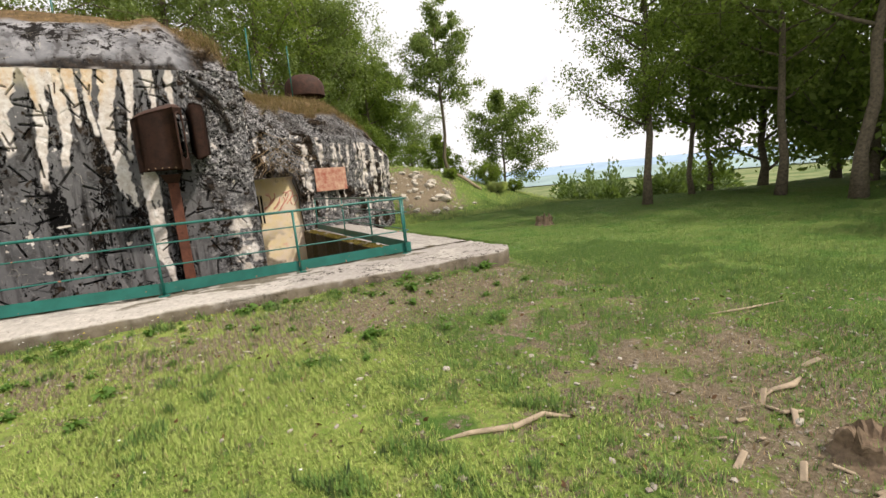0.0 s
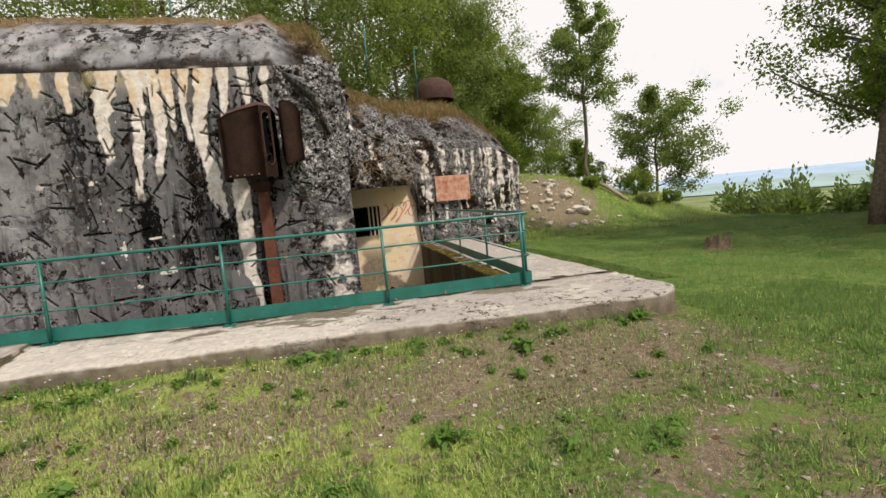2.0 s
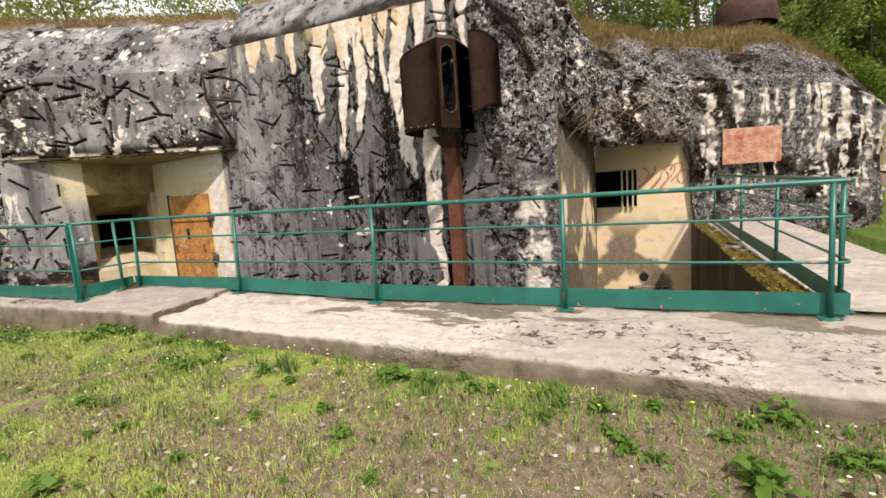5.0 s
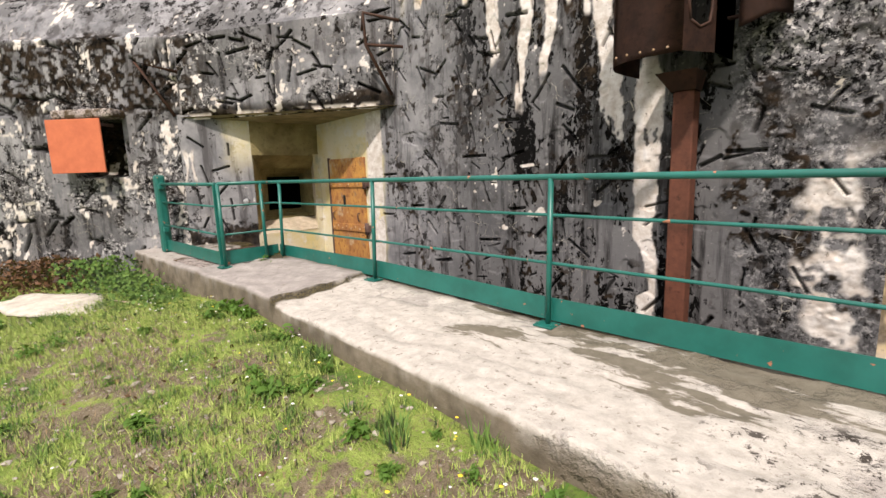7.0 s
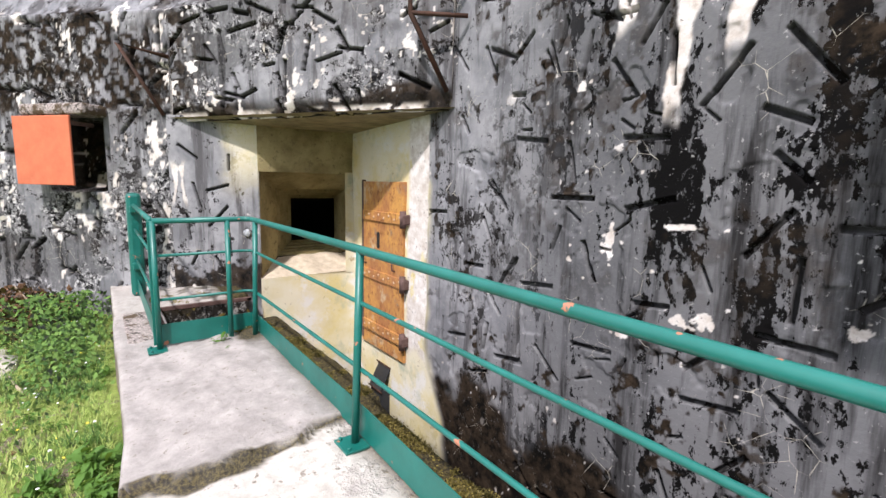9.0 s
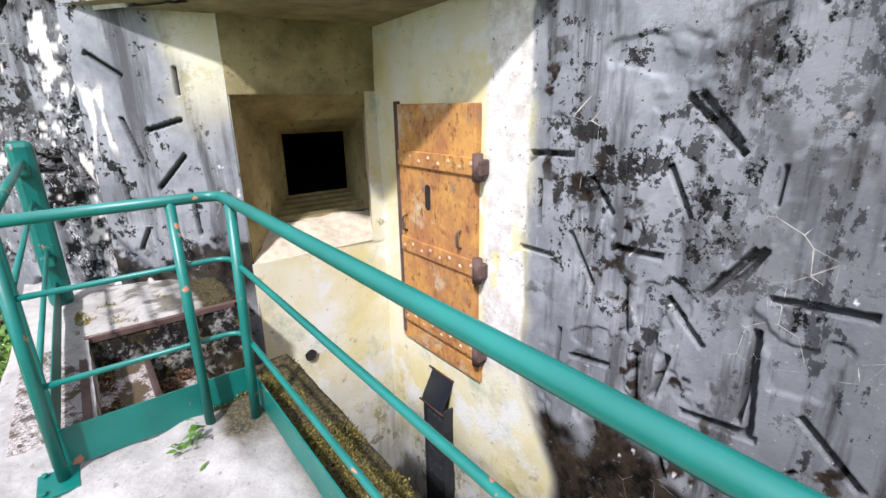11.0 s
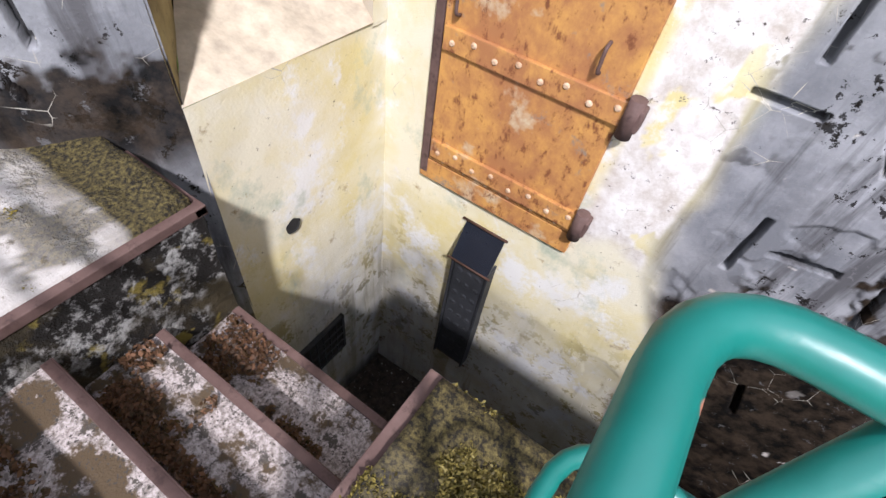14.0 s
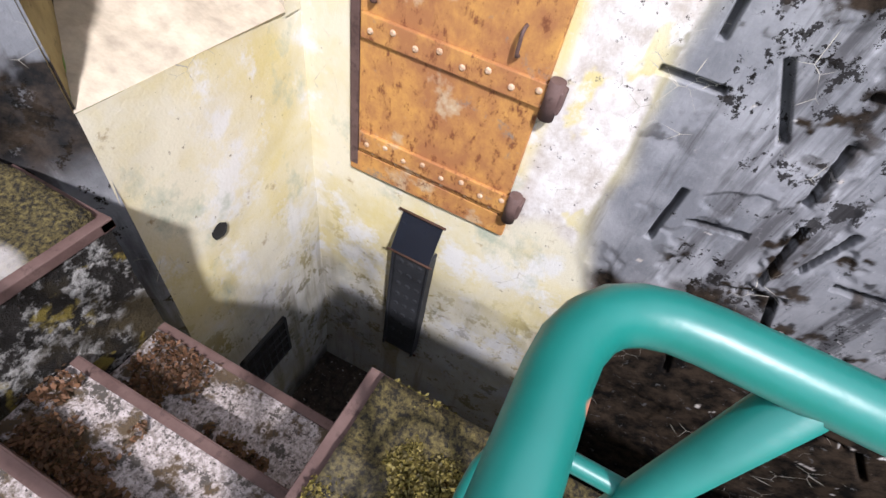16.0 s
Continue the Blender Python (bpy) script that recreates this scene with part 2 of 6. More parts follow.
def rust(name, dark, light, spot=0.5):
    m = Mat(name, rough=0.75, spec=0.3)
    a, b = m.noise(6, 6, 0.7), m.noise(45, 4, 0.7)
    c = m.mix(m.ramp(a, 0.35, 0.65), dark, light)
    c = m.mix(m.ramp(m.noise(18, 6, 0.7), spot + 0.04, spot + 0.2), c, tuple(v * 0.6 for v in dark))
    m.colour(c)
    m.bump(b, 0.15, 0.004)
    return m.mat


def paint_green():
    m = Mat("green_gloss_paint", rough=0.40, spec=0.55)
    a = m.noise(5, 4)
    c = m.mix(m.ramp(a, 0.35, 0.65), (0.004, 0.105, 0.083), (0.008, 0.145, 0.118))
    c = m.mix(m.ramp(m.noise(16, 3, 0.5), 0.685, 0.705), c, (0.40, 0.16, 0.09))
    m.colour(c)
    m.bump(m.noise(40, 3), 0.12, 0.004)
    return m.mat


def door_paint():
    m = Mat("rusty_ochre_paint", rough=0.6, spec=0.35)
    a = m.noise(3.6, 7, 0.72, stretch=(1, 1, 0.8))
    b = m.noise(22, 6, 0.75, stretch=(1, 1, 0.6))
    c = m.mix(m.ramp(a, 0.42, 0.6), (0.53, 0.275, 0.07), (0.33, 0.145, 0.055))
    c = m.mix(m.ramp(m.noise(2.4, 6, 0.65), 0.58, 0.66), c, (0.50, 0.40, 0.26))
    c = m.mix(m.ramp(m.noise(5, 6, 0.7), 0.60, 0.68), c, (0.20, 0.17, 0.14))
    c = m.mix(m.ramp(b, 0.54, 0.64), c, (0.17, 0.06, 0.022))
    m.colour(c)
    m.bump(b, 0.35, 0.005)
    return m.mat


def ground_mat():
    m = Mat("meadow_soil", rough=0.95, spec=0.15)
    a, b = m.noise(0.55, 6, 0.65), m.noise(18, 6, 0.75)
    grass = m.mix(m.ramp(m.noise(7, 5), 0.3, 0.7), (0.15, 0.24, 0.04), (0.34, 0.41, 0.105))
    # deeper green to the right: lush grass, with the wood's shade in the tint
    grass = m.mix(m.math("MULTIPLY", m.attr("lush_shade"), 0.65), grass, (0.065, 0.13, 0.028))
    soil = m.mix(m.ramp(b, 0.3, 0.7), (0.10, 0.077, 0.05), (0.30, 0.245, 0.168))
    grass = m.mix(m.ramp(m.noise(45, 5, 0.75), 0.54, 0.64), grass, (0.23, 0.20, 0.10))
    grass = m.mix(m.ramp(m.noise(1.3, 5, 0.65), 0.50, 0.60), grass, (0.08, 0.16, 0.03))
    soil = m.mix(m.ramp(m.voronoi(42), 0.20, 0.10), soil, (0.46, 0.42, 0.35))
    c = m.mix(m.ramp(m.math("ADD", m.attr("bare"), m.math("MULTIPLY", m.math("SUBTRACT", m.noise(2.6, 7, 0.75), 0.5), 3.2)), 0.38, 0.58), grass, soil)
    far = m.mix(m.ramp(m.noise(0.02, 4), 0.4, 0.6), (0.10, 0.15, 0.05), (0.22, 0.24, 0.11))
    c = m.mix(m.attr("far"), c, far)
    m.colour(c)
    m.bump(m.math("ADD", b, m.noise(60, 4, 0.7)), 0.8, 0.03)
    return m.mat


def plain(name, col, rough=0.8, var=0.25, scale=20, metal=0.0, spec=0.4, bump=0.2):
    m = Mat(name, rough=rough, metal=metal, spec=spec)
    n = m.noise(scale, 5, 0.65)
    m.colour(m.mix(m.ramp(n, 0.3, 0.7), tuple(v * (1 - var) for v in col), tuple(min(1, v * (1 + var)) for v in col)))
    m.bump(n, bump, 0.008)
    return m.mat


def leafy(name, dark, light, trans=0.35, upright=False):
    m = Mat(name, rough=0.6, spec=0.25)
    c = m.mix(m.island(), dark, light)
    m.colour(c)
    t = m.node("BsdfTranslucent")
    m.link(m.mix(0.5, c, (0.35, 0.5, 0.05)), t.inputs["Color"])
    mx = m.node("MixShader")
    mx.inputs[0].default_value = trans
    if upright:
        n = m.node("CombineXYZ")
        n.inputs[2].default_value = 1.0
        m.link(n.outputs[0], m.bsdf.inputs["Normal"])
    out = m.nt.nodes["Material Output"]
    m.link(m.bsdf.outputs[0], mx.inputs[1])
    m.link(t.outputs[0], mx.inputs[2])
    m.link(mx.outputs[0], out.inputs["Surface"])
    return m.mat


M_CHEEK = cheek_mat()
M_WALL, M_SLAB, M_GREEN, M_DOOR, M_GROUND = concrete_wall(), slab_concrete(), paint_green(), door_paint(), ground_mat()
M_RUST = rust("brown_rust", (0.034, 0.018, 0.013), (0.075, 0.034, 0.022))
M_RUST_RED = rust("red_primer_plate", (0.46, 0.125, 0.06), (0.56, 0.16, 0.075), 0.66)
M_IRON = rust("rusty_angle_iron", (0.075, 0.043, 0.036), (0.125, 0.078, 0.066))
M_REBAR = rust("dark_rusty_bar", (0.035, 0.02, 0.014), (0.08, 0.035, 0.02))
# near-black for rooms and openings: their inner shade is in the colour
M_DARK = plain("interior_shade", (0.015, 0.014, 0.013), 0.95)
M_BLACK = plain("black_steel", (0.02, 0.021, 0.024), 0.75, 0.3, 14)
M_STONE = plain("pale_limestone", (0.50, 0.46, 0.39), 0.9, 0.3, 9)
M_BARK = plain("bark", (0.13, 0.105, 0.075), 0.95, 0.5, 14, bump=0.9)
M_LEAF = leafy("oak_leaves", (0.06, 0.10, 0.022), (0.23, 0.30, 0.075), 0.5)
M_LEAF_PALE = leafy("pale_leaves", (0.09, 0.13, 0.04), (0.26, 0.33, 0.12), 0.4)
M_LEAF_DARK = leafy("shaded_leaves", (0.085, 0.13, 0.03), (0.25, 0.32, 0.095), 0.5)
M_LEAF_HEDGE = leafy("hedge_leaves", (0.05, 0.085, 0.03), (0.16, 0.22, 0.085), 0.3)
M_STRAW = leafy("dry_grass", (0.22, 0.14, 0.07), (0.46, 0.34, 0.20), 0.1, True)
M_GRASS = leafy("grass_blades", (0.21, 0.34, 0.05), (0.52, 0.60, 0.18), 0.1, True)
M_TUFT = leafy("lush_grass", (0.06, 0.145, 0.028), (0.19, 0.32, 0.07), 0.1, True)
M_WOOD = plain("weathered_wood", (0.34, 0.27, 0.19), 0.9, 0.35, 18, bump=0.5)


# ---- the ground ----
def ground_height(x, y):
    """The meadow: level before the blockhouse, a bank behind its corner, falling away to the plain."""
    bank = 2.3 * step(y, 16.6, 21) * step(x, 5.0, 7.0) * (1 - 0.55 * step(x, 9, 15) - 0.45 * step(x, 14, 22)) * (1 - step(y, 40, 90))
    r = np.hypot(x - 4, y - 4)
    fall = -12 * step(r, 22, 85) - 30 * step(r, 85, 500)
    bumps = (vnoise(x + 300, y + 300, 2.4, 5) - 0.5) * 0.09 * (1 - step(r, 40, 80))
    foot = 0.15 * step(y, 4.5, 6.2) * step(x, -5.2, -2.8) * (1 - 0.6 * step(x, 3.0, 4.6)) * (1 - step(x, 4.6, 6.5)) * (1 - step(y, 8, 9))
    dip = -2.4 * step(r, 13, 34) * step(y, 9, 16) * step(x, 12, 18)
    return bank + fall + dip + bumps + foot


def ground_sheet():
    prof = lambda lo, mid0, mid1, hi: np.unique(np.concatenate([lo + (mid0 - lo) * (1 - (1 - np.linspace(0, 1, 40)) ** 3), np.linspace(mid0, mid1, 240), mid1 + (hi - mid1) * np.linspace(0, 1, 60) ** 3]))
    xs, ys = prof(-900, -12, 22, 2500), prof(-300, -4, 26, 2500)
    X, Y = np.meshgrid(xs, ys)
    Z = ground_height(X, Y)
    bare = 0.5 * np.exp(-((X - 3.2) ** 2 / 3.0 + (Y - 2.4) ** 2 / 6.0)) + 0.68 * np.exp(-((Y - 5.4) / 0.95) ** 2) * (0.75 * step(X, -6.0, -3.5) + 0.25 * step(X, -2.0, 0.5)) * (1 - step(X, 3.8, 5.5)) + 0.08 * (1 - step(X, 4.5, 6.5)) - 0.12 * step(X, 5.5, 7.5)
    bare += 0.5 * np.exp(-((X - 2.6) ** 2 + (Y - 0.4) ** 2) / 1.4) + 1.3 * np.exp(-((X - 9.2) ** 2 / 4.0 + (Y - 18.8) ** 2 / 3.5)) + 0.5 * np.exp(-((X + 5.8) ** 2 / 0.6 + (Y - 5.4) ** 2 / 0.2))
    far = step(np.hypot(X, Y), 60, 130)
    lush_shade = step(X + 2.4 * (vnoise(X + 60, Y + 60, 1.6, 7) - 0.5), 0.6, 2.6)
    # the ditch and the slab cut the sheet: it dips under them
    inside = (X > -7.0) & (X < 4.2) & (Y > 6.75) & (Y < 16)
    behind = (Y > 8.0) & (X < 5.8) & (X > -14) & (Y < 34)
    Z = np.where(inside | behind, -3.4, Z)
    g = grid_mesh("ground", np.stack([X, Y, Z], -1), M_GROUND, [("bare", np.clip(bare, -0.2, 1)), ("far", far), ("lush_shade", lush_shade)])
    return tagged(g, "grassy meadow with bare soil and scattered gravel", "ground", kind="structure")


ground_sheet()

# ---- the slab along the ditch ----
TOP = 0.37


def slab():
    """The concrete coping: its top as a fine sheet with rounded, worn outer edge and a face down to the soil."""
    # front run
    xs = np.linspace(-6.9, 4.65, 580)
    prof = np.array([(0, -0.25), (0, 0.0), (0.0, 0.12), (0.0, 0.20), (0.0, 0.27), (0.003, 0.288), (0.010, 0.299), (0.022, 0.305), (0.05, 0.308), (0.12, 0.31)] + [(0.12 + (1.39 - 0.12) * k / 40, 0.31 + 0.06 * min(1, k / 30)) for k in range(1, 41)] + [(1.40, 0.30), (1.40, -3.2)])
    U, K = np.meshgrid(xs, np.arange(len(prof)))
    off, z = prof[K.astype(int), 0], prof[K.astype(int), 1]
    edge = 6.58 - 0.082 * np.clip(U + 3, 0, 20) + 0.02 * (vnoise(U, U * 0, 0.8, 3) - 0.5) * 2 + 0.62 - np.sqrt(np.clip(0.3844 - np.clip(U - 4.05, 0, 0.6) ** 2, 0, 1))
    Y = edge + (7.74 - edge) * off / 1.40
    crack = -U + 0.35 * (vnoise(U, Y, 0.3, 13) - 0.5)
    Z = z + (vnoise(U, Y * 3, 0.35, 11) - 0.5) * 0.045 * step(z, 0.26, 0.306) + 0.045 * step(crack, 2.5, 2.512) * step(z, 0.2, 0.3) - 0.05 * np.exp(-((U + 1.25) ** 2 + (Y - 6.75) ** 2) / 0.004) * (z > 0.2)
    Z = Z - 0.065 * step(U, -2.7, -0.4) * np.clip((off - 0.15) / 0.9, 0, 1) * (z > 0.2)
    Z = Z - 0.6 * step(U, 4.62, 4.65) * (z > 0)
    flake = step(vnoise(U, Y * 1.6, 0.28, 25, 4), 0.5, 0.54)
    Z = Z + 0.010 * flake * step(z, 0.302, 0.31) * step(U, -1.5, 0.5)
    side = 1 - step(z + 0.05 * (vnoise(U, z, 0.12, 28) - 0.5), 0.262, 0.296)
    worn = (step(Y, 6.2, 6.5) * (1 - step(Y, 6.95, 7.3)) + 0.3) * step(U, -2.7, -2.4) * (1 - 0.85 * step(U, 0.3, 1.6))
    wet = 0.185 * step(Y, 6.72, 7.2) * step(U, -1.4, -0.6) * (1 - step(U, 3.0, 4.0)) - 0.1 * (1 - step(U, -2.6, -2.5))
    moss = step(Y, 7.40, 7.56) * step(vnoise(U, Y, 0.5, 21), 0.25, 0.5)
    moss = np.maximum(moss, step(Y, 7.525, 7.54) * (1 - step(U, -2.6, -1.5)))
    moss = np.maximum(moss, (off > 1.399) * 0.9)
    moss = np.maximum(moss, 0.95 * (1 - step(np.abs(crack - 2.497), 0.012, 0.032)) * step(z, 0.25, 0.3))
    moss = np.maximum(moss, 0.95 * (1 - step(U + 0.2 * (vnoise(U, Y, 0.1, 24) - 0.5), -4.05, -3.7)) * step(Y + 0.08 * (vnoise(U, Y, 0.08, 27) - 0.5), 7.32, 7.37) * (U > -4.5))
    moss = np.maximum(moss, step(-U, 5.35, 5.42) * step(Y, 6.9, 7.2) * step(vnoise(U, Y, 0.10, 22, 5), 0.54, 0.60) * 0.7)
    flaky = step(U, -0.3, 1.0) * step(vnoise(U, Y * 1.5, 0.45, 29), 0.42, 0.55) * (1 - step(Y, 7.0, 7.3))
    stair = (U > -5.40) & (U < -4.44) & (off > 0.35)
    P = np.stack([U, Y, Z], -1)
    P[..., 1] = np.where(stair, np.minimum(P[..., 1], 6.95), P[..., 1])
    P[..., 2] = np.where(stair & (off > 0.6), -3.2, P[..., 2])
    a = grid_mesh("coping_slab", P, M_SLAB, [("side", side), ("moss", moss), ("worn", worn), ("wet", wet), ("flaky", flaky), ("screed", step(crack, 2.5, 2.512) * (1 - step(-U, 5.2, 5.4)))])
    tagged(a, "worn pale concrete coping slab with damp stains", "slab", kind="structure")
    # run beside the right-hand ditch wall
    ys = np.linspace(7.60, 15.2, 200)
    prof = np.array([(4.65, -0.25), (4.65, 0.1), (4.64, 0.22), (4.62, 0.28), (4.57, 0.31)] + [(4.57 - (4.57 - 3.06) * k / 30, 0.31) for k in range(1, 31)] + [(3.05, 0.27), (3.05, -3.2)])
    V, K = np.meshgrid(ys, np.arange(len(prof)))
    X, z = prof[K.astype(int), 0], prof[K.astype(int), 1]
    Z = z + (vnoise(X * 3, V, 0.35, 12) - 0.5) * 0.03 * (z > 0.15) + 0.004 + 0.05 * step(V, 9, 14.5) * (z > 0.25)
    moss = np.maximum((1 - step(X, 3.2, 3.34)) * step(vnoise(X, V, 0.5, 8), 0.2, 0.45), (X < 3.055) * 0.9)
    keep = np.clip(V, 7.6, 20)
    V2 = np.where(X < 3.3, keep, V)
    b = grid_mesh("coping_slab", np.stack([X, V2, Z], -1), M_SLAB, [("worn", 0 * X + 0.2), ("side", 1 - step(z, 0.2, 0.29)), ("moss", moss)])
    tagged(b, "pale concrete slab beside the ditch", "slab", kind="structure")


slab()


def stair_cheek(x, d):
    """The dark mossy side wall of the stair opening."""
    A, B = np.meshgrid(np.linspace(6.93, 7.74, 60), np.linspace(-2.9, TOP - 0.01, 140))
    X = x + d * (vnoise(A, B, 0.12, 23, 4) - 0.5) * 0.03
    w = grid_mesh("wall_stair_cheek", np.stack([X, A, B], -1), M_CHEEK, [])
    tagged(w, "dark mossy concrete side of the stair", "wall", kind="structure")


stair_cheek(-5.372, 1)
stair_cheek(-4.468, -1)

# ---- the blockhouse ----
FACE_Y = 9.07


def strokes(u, z, n, seed, u0, u1, z0, z1, length=(0.10, 0.28), width=0.022):
    """Short cut slots, at all angles but more often steep; 1 inside a slot."""
    rng = np.random.RandomState(seed)
    out = np.zeros_like(u)
    for _ in range(n):
        cu, cz = rng.uniform(u0, u1), rng.uniform(z0, z1)
        a = rng.choice([rng.normal(1.2, 0.5), rng.normal(-0.9, 0.5), rng.normal(0, 0.25)])
        l, w = rng.uniform(*length) / 2, width * rng.uniform(0.7, 1.25) / 2
        m = (np.abs(u - cu) < l + 0.05) & (np.abs(z - cz) < l + 0.05)
        if not m.any():
            continue
        du, dz = u[m] - cu, z[m] - cz
        p, q = du * math.cos(a) + dz * math.sin(a), -du * math.sin(a) + dz * math.cos(a)
        d = np.maximum(np.abs(p) - l, np.abs(q) - w)
        out[m] = np.maximum(out[m], 1 - step(d, -0.004, 0.005))
    return out


def runs(u, z, n, seed, u0, u1, ztop, lens, width=0.09):
    """Lime runs that start at a ledge and taper downwards."""
    rng = np.random.RandomState(seed)
    out = np.zeros_like(u)
    for _ in range(n):
        cu, l, w = rng.uniform(u0, u1), rng.uniform(*lens), width * rng.uniform(0.4, 1.3)
        t = (ztop - z) / l
        c = cu + 0.10 * (vnoise(z * 1.0, z * 0 + cu * 9, 0.45, seed + 3) - 0.5) * 2
        ww = w * (0.35 + 0.9 * vnoise(z, z * 0 + cu * 5, 0.16, seed + 5)) * (1 - 0.6 * np.clip(t, 0, 1))
        out = np.maximum(out, (1 - step(np.abs(u - c) / ww, 0.75, 1.05)) * (t > 0) * (1 - step(t, 0.85, 1.0)))
    return out


# the larger slots beside the door: both ends, along the wall and up
SLOTS = [(-4.07, 1.33, -3.78, 1.34), (-4.0, 1.19, -3.99, 0.93), (-4.12, 0.78, -3.88, 0.78), (-3.78, 0.94, -3.62, 0.68), (-3.67, 1.24, -3.54, 1.07), (-3.51, 0.91, -3.27, 0.92), (-3.29, 1.33, -3.18, 1.11), (-3.25, 1.61, -3.01, 1.39),
         (-2.91, 1.04, -3.07, 0.8), (-3.44, 0.75, -3.41, 0.49), (-3.23, 0.74, -3.05, 0.56), (-3.72, 0.23, -3.48, 0.27), (-3.19, 0.46, -3.24, 0.21), (-3.1, 0.21, -2.79, 0.24), (-2.86, 0.72, -2.87, 0.28), (-3.35, 0.41, -3.31, 0.07), (-3.8, 0.37, -3.81, 0.07)]
# lime runs below the ledge: place along the wall, length, half width
RUNS = [(-3.25, 0.45, 0.12), (-2.85, 0.35, 0.08), (-2.45, 0.6, 0.07), (-2.04, 1.28, 0.13), (-1.68, 1.9, 0.10), (-1.42, 1.6, 0.09), (-1.2, 0.9, 0.06), (-0.98, 1.0, 0.07), (-0.80, 1.5, 0.11), (-0.55, 1.4, 0.06), (-0.2, 0.8, 0.07), (0.12, 1.0, 0.05)]


# slots farther along the front
FRONT_SLOTS = [(-1.28, 2.31, -1.06, 2.03), (-1.35, 1.97, -1.15, 1.88), (-1.28, 1.76, -1.13, 1.62), (-1.36, 1.26, -1.18, 1.5), (-1.13, 1.29, -1.14, 0.98), (-1.28, 0.89, -0.96, 0.88), (-1.2, 0.63, -0.97, 0.46), (-1.43, 0.06, -1.25, 0.27), (-1.61, 0.44, -1.31, 0.48), (-1.01, 1.43, -0.72, 1.43), (-0.91, 1.09, -0.77, 1.2), (-2.07, 1.88, -1.78, 1.86),
               (-2.59, 1.51, -2.24, 1.51), (-2.02, 1.46, -1.72, 1.53), (-2.94, 1.93, -2.64, 1.89), (-3.03, 2.46, -2.82, 2.65), (-1.99, 2.38, -1.86, 2.58), (-1.63, 2.0, -1.42, 2.27), (-2.17, 2.34, -2.0, 2.1), (-2.56, 1.14, -2.49, 1.32), (-2.84, 0.86, -2.53, 0.89), (-1.92, 0.91, -1.7, 0.93), (-2.35, 0.54, -2.04, 0.56), (-2.67, 0.43, -2.45, 0.23)]
THIN_SLOTS = [(-2.96, 0.89, -2.88, 1.05), (-2.86, 0.71, -2.82, 0.25), (-1.8, 2.4, -1.79, 2.13), (-2.72, 2.41, -2.69, 2.12), (-3.2, 1.62, -3.03, 1.43), (-3.09, 0.21, -2.81, 0.26), (-0.82, 0.1, -0.71, 0.29), (-0.62, 0.19, -0.53, 0.19), (-1.6, 0.61, -1.46, 0.74), (-0.06, 0.55, 0.01, 0.47), (-2.46, 1.88, -2.4, 1.6), (-2.3, 1.24, -2.2, 0.98)]


